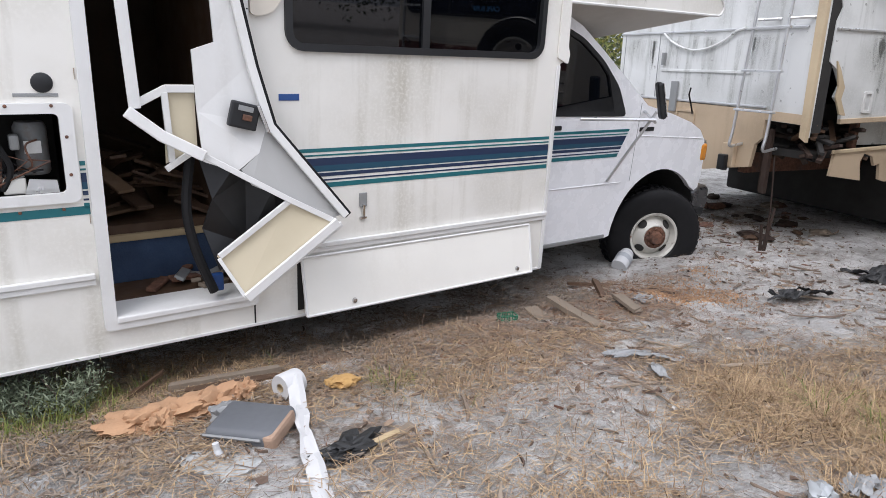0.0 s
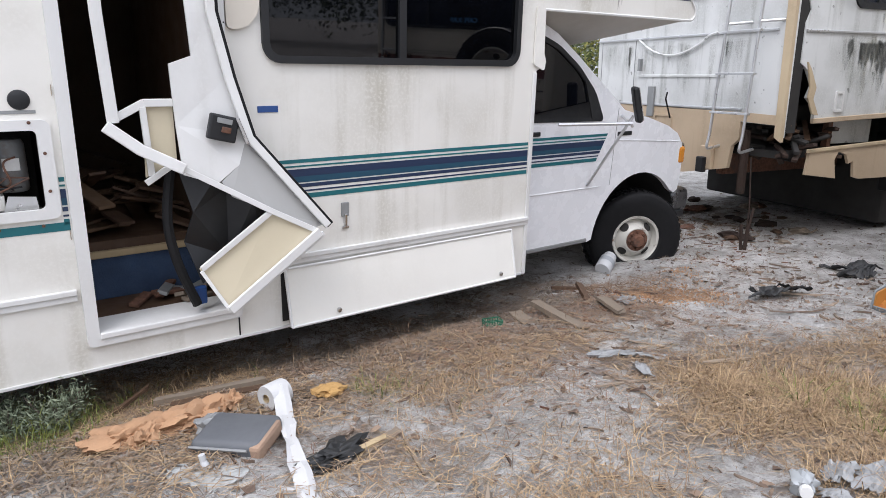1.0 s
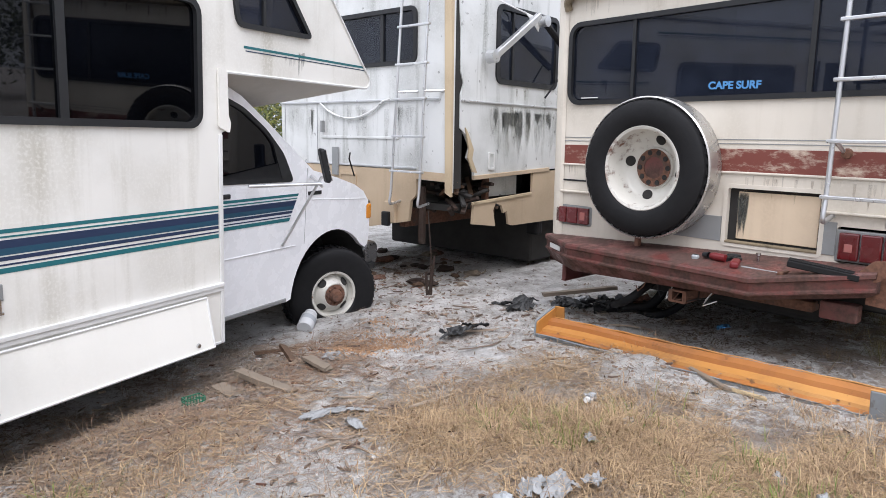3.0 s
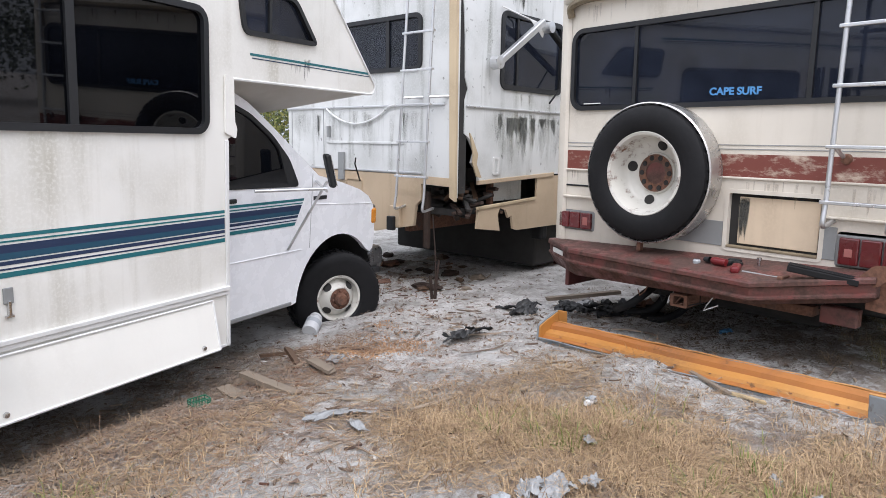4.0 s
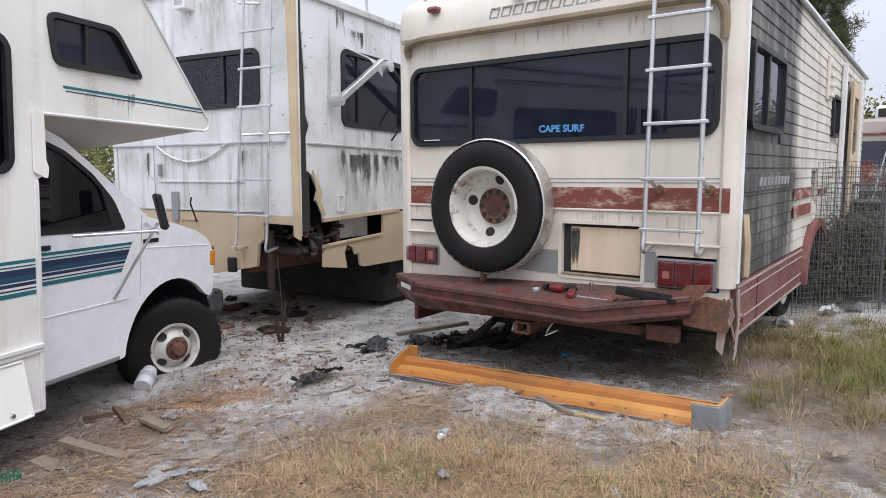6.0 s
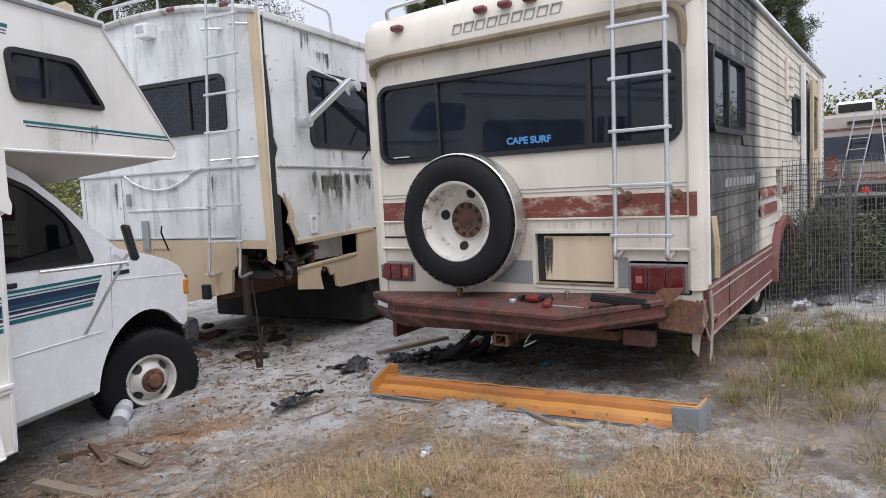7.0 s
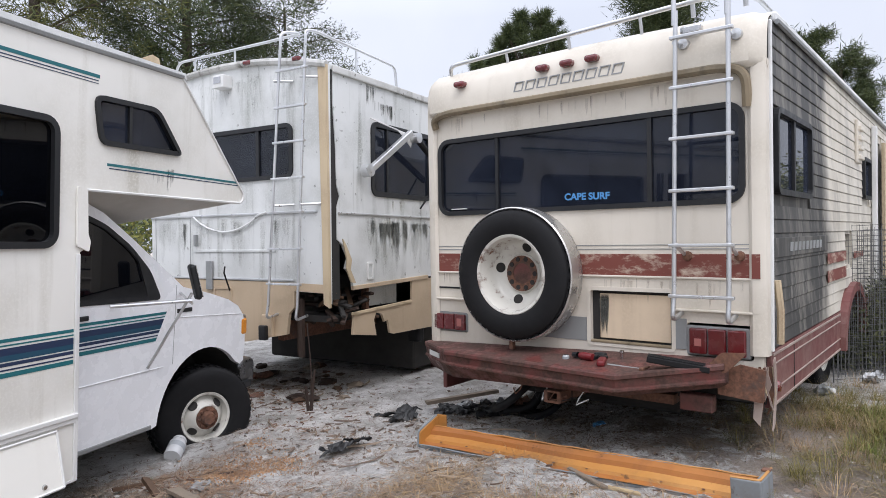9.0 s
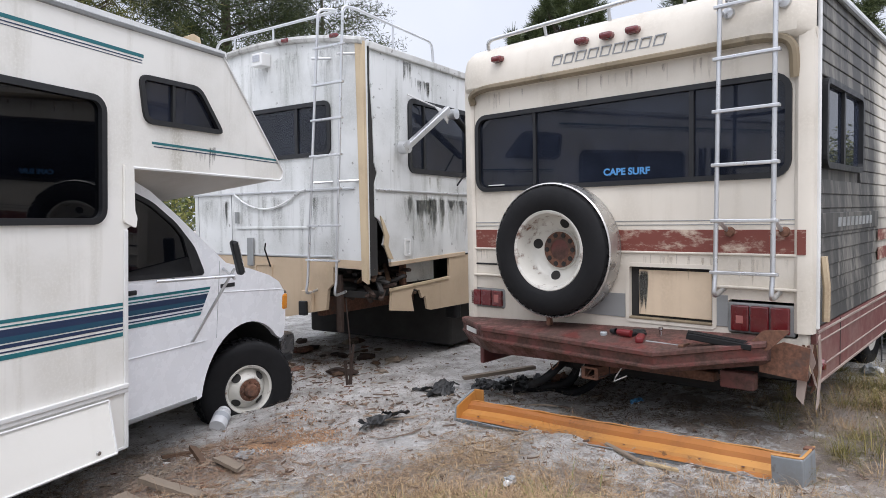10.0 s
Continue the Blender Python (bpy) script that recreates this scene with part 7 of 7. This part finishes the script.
blades("tall_grass", DRY, [(4.9, 2.0, 1.0, 1.0), (5.6, 1.6, 1.2, 1.0), (4.4, 1.3, 0.6, 0.6), (3.6, 0.9, 0.4, 0.4), (3.9, 2.0, 0.5, 0.3)], 6000, 0.08, 0.30, (0.7, 1.4), 0.0012, "tall dead grass beside the motorhome", 6, clump=75)
blades("green_tuft", GREEN, [(-1.85, 2.62, 0.3, 1.0), (-1.62, 2.72, 0.25, 0.6), (3.65, 2.6, 0.07, 0.25), (0.95, 4.62, 0.06, 0.2), (4.9, 1.3, 0.35, 0.6), (5.2, 1.75, 0.4, 0.7), (4.5, 1.6, 0.25, 0.6), (5.7, 1.5, 0.4, 0.6), (1.8, 2.5, 0.35, 0.12), (-0.95, 3.05, 0.12, 0.2), (-0.2, 2.75, 0.2, 0.15), (2.2, 1.5, 0.5, 0.2), (2.75, 4.4, 0.1, 0.1)], 7000, 0.05, 0.19, (0.3, 1.1), 0.0016, "small green weeds", 7, clump=110)
# dark leaves and twigs, strewn also to deepen shade beside the vehicles
blades("leaf_litter", TWIGS, [(-1.3, 3.1, 0.6, 1.0), (-0.6, 3.5, 0.6, 1.0), (0.1, 3.95, 0.6, 1.0), (0.7, 4.5, 0.5, 1.0), (-0.9, 2.7, 0.5, 0.5), (3.4, 3.4, 0.8, 0.6), (4.3, 2.6, 0.7, 0.5), (-1.6, 2.3, 0.5, 0.8), (-1.1, 2.0, 0.5, 0.6)], 15000, 0.03, 0.10, (0.9, 1.0), 0.004, "dark leaves and twigs filling in shade by vehicles", 9, True)
blades("dry_stalks", DRYRED, [(-0.1, 3.5, 0.6, 1.0), (0.5, 3.95, 0.5, 1.0), (-0.9, 3.0, 0.6, 0.8), (0.95, 4.35, 0.35, 1.0), (-1.5, 2.75, 0.4, 0.6)], 520, 0.08, 0.24, (0.3, 0.95), 0.0009, "thin dry brown stalks", 8)


def scraps(name, count, spots, l0, l1, label, mt, seed):
    """Splinters and strips of rotten wood lying about, each a bent prism."""
    rng = np.random.default_rng(seed)
    w = np.array([q[2] ** 2 * q[3] for q in spots])
    pick = rng.choice(len(spots), count, p=w / w.sum())
    verts, faces = [], []
    for i in range(count):
        cx, cy, r, _ = spots[pick[i]]
        x, y = cx + rng.normal() * r * 0.5, cy + rng.normal() * r * 0.5
        a, L = rng.uniform(0, 6.283), rng.uniform(l0, l1)
        wd, th = min(0.011, L * rng.uniform(0.06, 0.16)), rng.uniform(0.003, 0.012)
        k = len(verts)
        bend = rng.uniform(-0.15, 0.15) * L
        tilt = rng.uniform(-0.02, 0.10)
        for u, f in ((-0.5, 0.5), (-0.2, 1.0), (0.25, 0.9), (0.5, 0.3)):
            ox = bend * (4 * u * u - 0.5)
            for v, h in ((-1, 0.0), (1, 0.0), (0.6, 1.0), (-0.7, 1.0)):
                lx, ly = u * L, v * wd * f * rng.uniform(0.7, 1.2) + ox
                px, py = x + lx * math.cos(a) - ly * math.sin(a), y + lx * math.sin(a) + ly * math.cos(a)
                verts.append((px, py, lie(x, y) + lumps(x, y) - 0.003 + h * th + (u + 0.5) * tilt * L + 0.002))
        for q in range(3):
            for e in range(4):
                n = (e + 1) % 4
                faces.append((k + q * 4 + e, k + q * 4 + n, k + q * 4 + 4 + n, k + q * 4 + 4 + e))
        faces += [(k + 3, k + 2, k + 1, k), (k + 12, k + 13, k + 14, k + 15)]
    me = bpy.data.meshes.new(name)
    me.from_pydata(verts, [], faces)
    me.materials.append(mt)
    tagged(new(name, me), label, "litter", kind="stuff")


SAWDUST = leafy("orange_sawdust", (0.38, 0.20, 0.10), (0.60, 0.40, 0.24), 0.95)
scraps("orange_shreds", 2600, [(1.30, 4.27, 0.18, 1.0), (1.46, 4.24, 0.22, 1.2), (1.68, 4.18, 0.18, 0.8), (1.70, 4.60, 0.14, 0.4)], 0.003, 0.014, "shredded orange insulation trodden into the sand", SAWDUST, 57)
SPLINTER = leafy("splintered_wood", (0.07, 0.042, 0.03), (0.30, 0.24, 0.18), 0.9)
REDROT = leafy("red_rotten_wood", (0.09, 0.04, 0.026), (0.22, 0.11, 0.065), 0.9)
scraps("wood_splinters", 900, [(1.0, 4.3, 0.5, 1.5), (0.3, 3.5, 0.9, 1.0), (-0.9, 2.9, 0.7, 1.0), (2.2, 4.6, 0.7, 0.8), (2.5, 6.3, 0.9, 1.2), (1.0, 2.9, 1.2, 0.5), (3.0, 3.9, 0.8, 0.6), (2.6, 2.6, 1.0, 0.3)], 0.02, 0.10, "grey-brown wood splinters on the ground", SPLINTER, 51)
scraps("red_bark", 330, [(1.05, 4.25, 0.35, 2.0), (0.7, 4.0, 0.4, 1.0), (2.35, 6.2, 0.7, 1.5), (2.2, 5.2, 0.5, 0.8), (0.2, 3.3, 0.6, 0.6), (-1.1, 2.75, 0.4, 0.8)], 0.008, 0.06, "red-brown bark bits in the sand", REDROT, 52)
scraps("fallen_branch", 40, [(1.0, 3.2, 1.3, 1.0), (0.3, 2.6, 0.9, 0.8), (2.6, 4.3, 0.9, 0.8), (2.6, 6.3, 0.8, 1.0)], 0.15, 0.38, "thin fallen sticks on the sand", SPLINTER, 53)


# ---- wire mesh fence ----
MESHWIRE = plain("grey_mesh_wire", (0.15, 0.15, 0.15), 0.6, 0.4, vary=0.3)


def wire_fence(path, h, label, seed):
    rng = random.Random(seed)
    f = thing("wire_fence", Matrix.Identity(4), label, "fence", "wire mesh panels")
    pts = [Vector((x, y, lie(x, y) - 0.01)) for x, y in path]
    seg = [(a, b) for a, b in zip(pts, pts[1:])]
    b = bmesh.new()
    for k in range(int(h / 0.05) + 1):
        z = 0.02 + k * 0.05
        line = [p + Vector((0, 0, z + 0.012 * math.sin(p.x * 7 + k))) for p in pts]
        tube(line, 0.0024, 3, b)
    tagged(part("line_wire", b, MESHWIRE, f), kind="stuff")
    b = bmesh.new()
    for a, c in seg:
        n = max(1, int((c - a).length / 0.035))
        for k in range(n):
            p = a.lerp(c, k / n)
            tube([p, p + Vector((rng.uniform(-0.01, 0.01), rng.uniform(-0.01, 0.01), h))], 0.0024, 3, b)
    tagged(part("cross_wire", b, MESHWIRE, f), kind="stuff")
    for p in (pts[0], pts[-1]):
        part("post", tube([p, p + Vector((0.0, 0.0, h + 0.03))], 0.006, 6), MESHWIRE, f)


wire_fence([(6.35, 2.78), (6.55, 2.66), (6.75, 2.45), (6.95, 2.25), (7.1, 2.05), (7.35, 1.9), (7.8, 1.6), (8.4, 1.2)], 1.42, "rusty grey wire mesh standing by the motorhome", 1)
wire_fence([(7.0, 3.0), (7.3, 2.8), (7.4, 2.5), (7.6, 2.4), (7.9, 2.6)], 1.4, "rolled end of grey wire mesh", 2)
wire_fence([(6.6, 2.85), (6.9, 2.7), (7.2, 2.6), (7.25, 2.35), (7.05, 2.3)], 1.36, "rolled end of grey wire mesh", 3)


# ---- motorhome further off, with ladders against it ----
def far_motorhome():
    m = pose(19.0, 6.1, 0.16, 0, 0, 196)
    v = thing("motorhome", m, "old tan and maroon motorhome with a roof air conditioner", "motorhome")
    b = panel([(-0.1, 0.55), (0.0, 0.9), (0.0, 1.35), (-0.22, 2.25), (-0.35, 2.62), (-0.6, 2.72), (-7, 2.72), (-7, 0.5)], [], "xz", -1.2, 1.2)
    part("body", b, FARBODY, v)
    part("windscreen", panel([(-1.08, 1.45), (1.08, 1.45), (1.0, 2.12), (-1.0, 2.12)], [], "yz", 0.012, 0.03), GLASS, v).rotation_euler = (0, radians(-13.5), 0)
    v.children[-1].location = (0.33, 0, 0.06)
    for z0, z1 in ((0.98, 1.06), (1.14, 1.18), (2.30, 2.34)):
        part("stripe", block((0.004 - (z1 > 2) * 0.24, -1.2, z0), (0.012 - (z1 > 2) * 0.2, 1.2, z1)), MAROON, v)
    part("lettering_bar", block((-0.26, -0.15, 2.42), (-0.22, 0.75, 2.50), 0.01), DARKIN, v)
    part("emblem", lathe([(0, 0.03), (0.09, 0.03), (0.10, 0)], 18, m=pose(-0.25, 0.92, 2.46)), MAROON, v)
    part("bumper", block((-0.05, -1.2, 0.42), (0.18, 1.2, 0.64), 0.03), CHROME, v)
    part("grille", block((0.0, -0.7, 0.66), (0.02, 0.7, 0.88), 0.01), DARKIN, v)
    ac = part("air_conditioner", block((-2.1, -0.45, 2.72), (-1.0, 0.45, 3.08), 0.08), TRIMWHITE, v, "white roof air conditioner")
    part("ac_grille", block((-1.02, -0.38, 2.78), (-0.985, 0.38, 3.0), 0.02), DARKIN, ac)
    mr = part("wing_mirror", block((0.12, 1.22, 1.55), (0.26, 1.50, 2.05), 0.03), BLACKTRIM, v)
    part("mirror_bar", tube([(0.0, 1.15, 1.6), (0.2, 1.3, 1.6)], 0.02, 6), BLACKTRIM, v)
    for s in (-1, 1):
        part("tyre", lathe([(0.2, -0.12), (0.40, -0.12), (0.42, -0.06), (0.42, 0.06), (0.4, 0.12), (0.2, 0.12)], 28, m=pose(-1.1, s * 1.0, 0.42, 0, 0, 90)), RUBBER, v)
    part("underside", block((-6.9, -1.1, 0.35), (-0.2, 1.1, 0.6)), DARKIN, v)
    for k, (y0, y1, x0) in enumerate(((0.75, 0.55, 0.5), (-0.35, 0.05, 0.55))):
        ld = thing("ladder", m, "aluminium ladder leaning on the old motorhome", "ladder", "leaning ladders")
        for s in (0, 0.42):
            part("side_rail", tube([(0.7, y0 + s * 0.9, 0.55), (-0.12, y1 + s, 2.72)], 0.018, 6), GREYPLATE, ld)
        for j in range(8):
            f = (j + 0.5) / 8
            part("rung", tube([(0.7 - 0.82 * f, y0 + (y1 - y0) * f, 0.55 + 2.17 * f), (0.7 - 0.82 * f, y0 + (y1 - y0) * f + 0.4, 0.55 + 2.17 * f)], 0.012, 6), GREYPLATE, ld)
    loose("red_cover", crumpled(0.14, 0.12, 0.22, 3, 3, 0.4), REDPLASTIC, m @ pose(0.6, 0.25, 0.6), "red cloth bundle on a stand", "cloth")
    loose("striped_cloth", sheet(0.5, 0.5, 0.1, 3, 10), MAROON, m @ pose(0.12, -0.55, 1.35, 0, 80, 0), "faded red and white cloth", "cloth")
    loose("pale_board", block((-0.03, -1.6, 0.0), (0.03, 1.6, 0.35), 0.01), TRIMWHITE, pose(14.8, 4.3, 0.16, 0, -20, 16), "pale board leaning by the mesh", "board")
    for k, (x, y, h, w) in enumerate(((8.5, 3.1, 0.75, 0.5), (9.2, 2.7, 0.95, 0.6), (10.0, 3.2, 0.85, 0.6), (9.0, 3.7, 1.15, 0.5))):
        cg = thing("wire_cage", pose(x, y, 0.16, 0, 0, 15 + 9 * k), "dark stacked wire cage beyond the mesh", "cage", "stacked cages")
        part("cage_back", block((w * 0.8, -w, 0.02), (w * 0.85, w, h), 0.01), GREYIN, cg)
        part("cage_floor", block((-w * 0.8, -w, 0.0), (w * 0.85, w, 0.04), 0.01), WOODDARK, cg)
        part("cage_top", block((-w * 0.8, -w, h), (w * 0.85, w, h + 0.03), 0.01), GREYIN, cg)
        for j in range(17):
            yy = -w + 2 * w * j / 16
            part("cage_bar", tube([(-w * 0.8, yy, 0.02), (-w * 0.8, yy, h)], 0.006, 4), MESHWIRE, cg)
    loose("grey_tarp", block((-0.8, -1.8, 0.0), (0.5, 1.8, 0.55), 0.12, seg=3), GREYPLATE, pose(10.6, 3.2, 0.12, 0, 0, 20), "grey covered heap beyond the mesh", "tarpaulin")


FARBODY = painted("tan_far_paint", (0.28, 0.245, 0.21), (0.2, 0.15, 0.12), 0.4, 0.4, 0.5)
far_motorhome()


# ---- trees ----
PINE = leafy("pine_needles", (0.030, 0.050, 0.018), (0.085, 0.105, 0.028), 0.6)
PINEYELLOW = leafy("yellowing_pine", (0.045, 0.065, 0.015), (0.15, 0.14, 0.03), 0.6)
OAK = leafy("oak_leaves", (0.035, 0.05, 0.02), (0.09, 0.105, 0.04), 0.6)
SHRUB = leafy("yellow_green_leaves", (0.07, 0.10, 0.02), (0.26, 0.24, 0.05), 0.6)
BARK = plain("pine_bark", (0.11, 0.085, 0.065), 0.9, scale=8, vary=0.5, relief=0.8)


def needle_mesh(name, clumps, count, length, width, mt, parent, seed, ball=0.0):
    """Clumps of thin leaves round given points; ball spreads the roots."""
    rng = np.random.default_rng(seed)
    verts, faces = [], []
    for cx, cy, cz, s in clumps:
        for _ in range(count):
            d = rng.normal(size=3)
            d /= np.linalg.norm(d)
            d[2] = d[2] * 0.8 + 0.25
            o = np.array([cx, cy, cz]) + rng.normal(size=3) * ball * s
            L = length * s * rng.uniform(0.6, 1.2)
            side = np.cross(d, rng.normal(size=3))
            side = side / (np.linalg.norm(side) + 1e-6) * width * s
            k = len(verts)
            tip = o + d * L
            mid = o + d * L * 0.5
            verts += [tuple(o), tuple(mid + side), tuple(tip), tuple(mid - side)]
            faces.append((k, k + 1, k + 2, k + 3))
    me = bpy.data.meshes.new(name)
    me.from_pydata(verts, [], faces)
    me.materials.append(mt)
    ob = new(name, me)
    ob.parent = parent
    return ob


def tree(x, y, h, r, first, spread, limbs, mt, label, seed, count=30, length=0.28, width=0.016, per=6, droop=0.1, ball=0.12, lean=0.0):
    rng = random.Random(seed)
    t = thing("tree", pose(x, y, lie(x, y) - 0.05), label, "tree", "trees behind the vehicles")
    axis = [Vector((lean * h * f * f + 0.12 * math.sin(3 * f + seed), 0.12 * math.sin(4 * f + seed * 2), h * f)) for f in (k / 9 for k in range(10))]
    part("trunk", tube(axis, r, 9, r2=r * 0.25), BARK, t, "", True)
    clumps = []
    for k in range(limbs):
        f = first + (0.98 - first) * (k + rng.random() * 0.6) / limbs
        i = min(8, int(f * 9))
        p = axis[i].lerp(axis[i + 1], f * 9 - i)
        a = 2.4 * k + rng.uniform(-0.5, 0.5)
        reach = spread * (0.35 + 0.65 * math.sin(math.pi * min(1, (1.02 - f) / (1.02 - first) * 0.75 + 0.12))) * rng.uniform(0.65, 1.15)
        d = Vector((math.cos(a), math.sin(a), rng.uniform(-droop, 0.45)))
        pts = [p + d * reach * g + Vector((0, 0, 0.12 * reach * math.sin(2.5 * g) + 0.05 * rng.uniform(-1, 1))) for g in (0, 0.35, 0.7, 1.0)]
        part("limb", tube(pts, r * 0.22 * (1.1 - f * 0.6), 5, r2=r * 0.05), BARK, t)
        for j in range(per):
            g = 0.35 + 0.65 * (j + rng.random()) / per
            q = p + d * reach * g + Vector((rng.uniform(-1, 1), rng.uniform(-1, 1), rng.uniform(-0.5, 0.7))) * 0.22 * reach
            clumps.append((q.x, q.y, q.z, rng.uniform(0.75, 1.25)))
    needle_mesh("crown", clumps, count, length, width, mt, t, seed, ball)
    return t


tree(4.9, 17.3, 12.5, 0.20, 0.30, 3.4, 54, PINE, "tall dark green pine with open crown", 3, per=12, count=115, length=0.27, width=0.011, ball=0.2)
tree(1.2, 15.0, 10.5, 0.18, 0.30, 2.8, 36, PINEYELLOW, "yellow-green pine behind the white motorhome", 7, per=11, count=80, length=0.28, width=0.0095, ball=0.16)
tree(-2.5, 16.5, 11.5, 0.2, 0.3, 3.2, 30, PINE, "dark green pine behind the white motorhome", 12, per=9, count=70, length=0.3, width=0.0095, ball=0.16)
tree(7.8, 18.5, 8.6, 0.14, 0.42, 2.3, 24, OAK, "thin-leaved oak with sparse crown", 5, per=9, count=70, length=0.17, width=0.011, ball=0.16)


def round_pine(x, y, heads, seed, label):
    """A young pine whose dense needle tufts make round heads; heads are (dx, dy, z, radius, tufts)."""
    rng = random.Random(seed)
    t = thing("tree", pose(x, y, lie(x, y) - 0.05), label, "tree", "trees behind the vehicles")
    top = heads[0][2]
    part("trunk", tube([(0.08 * math.sin(k * 1.3), 0.05 * math.sin(k), top * k / 6) for k in range(7)], 0.10, 8, r2=0.04), BARK, t, "", True)
    cl = []
    for dx, dy, z, r, n in heads:
        fork = Vector((dx * 0.35, dy * 0.35, z - r * 1.15))
        root = Vector((0, 0, min(top - 0.3, z - r * 1.5)))
        for k in range(n):
            h = 1 - 1.7 * (k + 0.5) / n
            a = 2.39996 * k + rng.uniform(-0.3, 0.3)
            g = r * rng.uniform(0.72, 1.08)
            w = math.sqrt(max(0, 1 - h * h))
            p = Vector((dx + math.cos(a) * w * g, dy + math.sin(a) * w * g, z + h * g * 0.78))
            part("limb", tube([tuple(root), tuple(root.lerp(fork, 0.6)), tuple(fork.lerp(p, 0.55) - Vector((0, 0, 0.06))), tuple(p)], 0.022, 4, r2=0.008), BARK, t)
            cl.append((p.x, p.y, p.z, rng.uniform(0.8, 1.15)))
            cl.append((p.x + rng.gauss(0, 0.1), p.y + rng.gauss(0, 0.1), p.z + rng.gauss(0, 0.1), rng.uniform(0.6, 0.9)))
    needle_mesh("crown", cl, 420, 0.23, 0.0055, PINE, t, seed, 0.035)


round_pine(10.72, 11.15, [(0, 0, 6.0, 0.82, 38), (-0.85, 0.55, 5.45, 0.40, 9), (-1.45, 0.9, 5.1, 0.22, 4), (0.75, -0.75, 5.35, 0.30, 6)], 3, "round-headed young pine behind the motorhomes")
tree(17.3, 12.2, 10.2, 0.16, 0.66, 1.25, 26, PINE, "distant pine with clumped crown", 21, per=9, count=170, length=0.26, width=0.0095, ball=0.2)
tree(21.6, 10.3, 7.7, 0.14, 0.78, 0.75, 20, PINE, "spreading tree with clumped olive crown", 25, per=8, count=170, length=0.20, width=0.011, ball=0.10)
tree(24.4, 10.2, 7.3, 0.16, 0.62, 1.25, 24, PINE, "spreading tree with clumped olive crown", 27, per=8, count=170, length=0.20, width=0.011, ball=0.10)


def woods():
    """Low far growth all round, and yellow-green shrubs beyond the old motorhome."""
    rng = random.Random(77)
    root = tagged(new("far_woods"), "low green woods round the yard", "woods", kind="stuff")
    clumps = []
    for k in range(1500):
        a = rng.uniform(0, 2 * math.pi)
        d = rng.uniform(34, 44)
        # unseen growth behind the camera, lowered or raised to shape window reflections
        low = 0.45 if 178 < math.degrees(a) < 320 else 1.9 if 95 < math.degrees(a) < 172 else 1.0
        top = low * 3.6 + low * 1.6 * noise.noise(Vector((math.cos(a) * 4, math.sin(a) * 4, 3))) + 0.8 * noise.noise(Vector((math.cos(a) * 17, math.sin(a) * 17, 5)))
        clumps.append((math.sin(a) * d, math.cos(a) * d, rng.uniform(0.2, 1) ** 0.7 * top, rng.uniform(0.8, 1.5)))
    needle_mesh("far_leaves", clumps, 120, 0.24, 0.06, OAK, root, 5, 0.5)
    clumps = []
    for k in range(360):
        a = radians(rng.uniform(62, 96))
        d = rng.uniform(26, 31)
        top = 3.4 + 0.9 * noise.noise(Vector((a * 9, 1, 2)))
        clumps.append((math.sin(a) * d, math.cos(a) * d, rng.uniform(0.1, 1) ** 0.7 * top, rng.uniform(0.7, 1.2)))
    needle_mesh("shrub_leaves", clumps, 200, 0.17, 0.05, SHRUB, root, 6, 0.45)
    clumps = []
    for k in range(120):
        a = radians(rng.uniform(-25, 30))
        d = rng.uniform(13, 17)
        clumps.append((math.sin(a) * d, math.cos(a) * d, rng.uniform(0.1, 1) ** 0.8 * 2.6, rng.uniform(0.7, 1.2)))
    needle_mesh("undergrowth_leaves", clumps, 110, 0.14, 0.030, SHRUB, root, 8, 0.45)


woods()


def weed_bush(x, y, s, seed, label):
    rng = random.Random(seed)
    t = thing("weed_bush", pose(x, y, lie(x, y)), label, "bush")
    cl = []
    for k in range(14):
        a, g = rng.uniform(0, 6.28), rng.uniform(0.2, 1)
        tip = Vector((math.cos(a) * s * 0.6 * g, math.sin(a) * s * 0.6 * g, s * rng.uniform(0.4, 0.9)))
        part("stem", tube([(0, 0, -0.01), tip * 0.5, tip], 0.003, 4), BARK, t)
        cl += [(*(tip * f), rng.uniform(0.8, 1.2)) for f in (0.55, 0.75, 0.95)]
    big = s > 0.5
    needle_mesh("leaves", cl, 130 if big else 30, 0.075 if big else 0.032, 0.009 if big else 0.0032, WEED if big else SAGE, t, seed, 0.12 if big else 0.03)


SAGE = leafy("sage_leaves", (0.10, 0.13, 0.08), (0.20, 0.23, 0.15), 0.7)
WEED = leafy("dull_weed_leaves", (0.035, 0.045, 0.018), (0.11, 0.115, 0.045), 0.7)
weed_bush(-1.66, 2.60, 0.22, 1, "grey-green weed beside the motorhome")
weed_bush(-1.86, 2.56, 0.18, 2, "grey-green weed beside the motorhome")
weed_bush(8.0, 2.9, 0.9, 3, "green weed behind the wire mesh")
weed_bush(8.8, 2.4, 0.8, 4, "green weed behind the wire mesh")
weed_bush(7.15, 3.05, 0.75, 5, "green weed behind the wire mesh")
weed_bush(7.7, 2.75, 0.8, 6, "green weed behind the wire mesh")
weed_bush(8.4, 2.0, 0.75, 7, "green weed behind the wire mesh")
weed_bush(7.5, 3.5, 1.0, 8, "green weed behind the wire mesh")
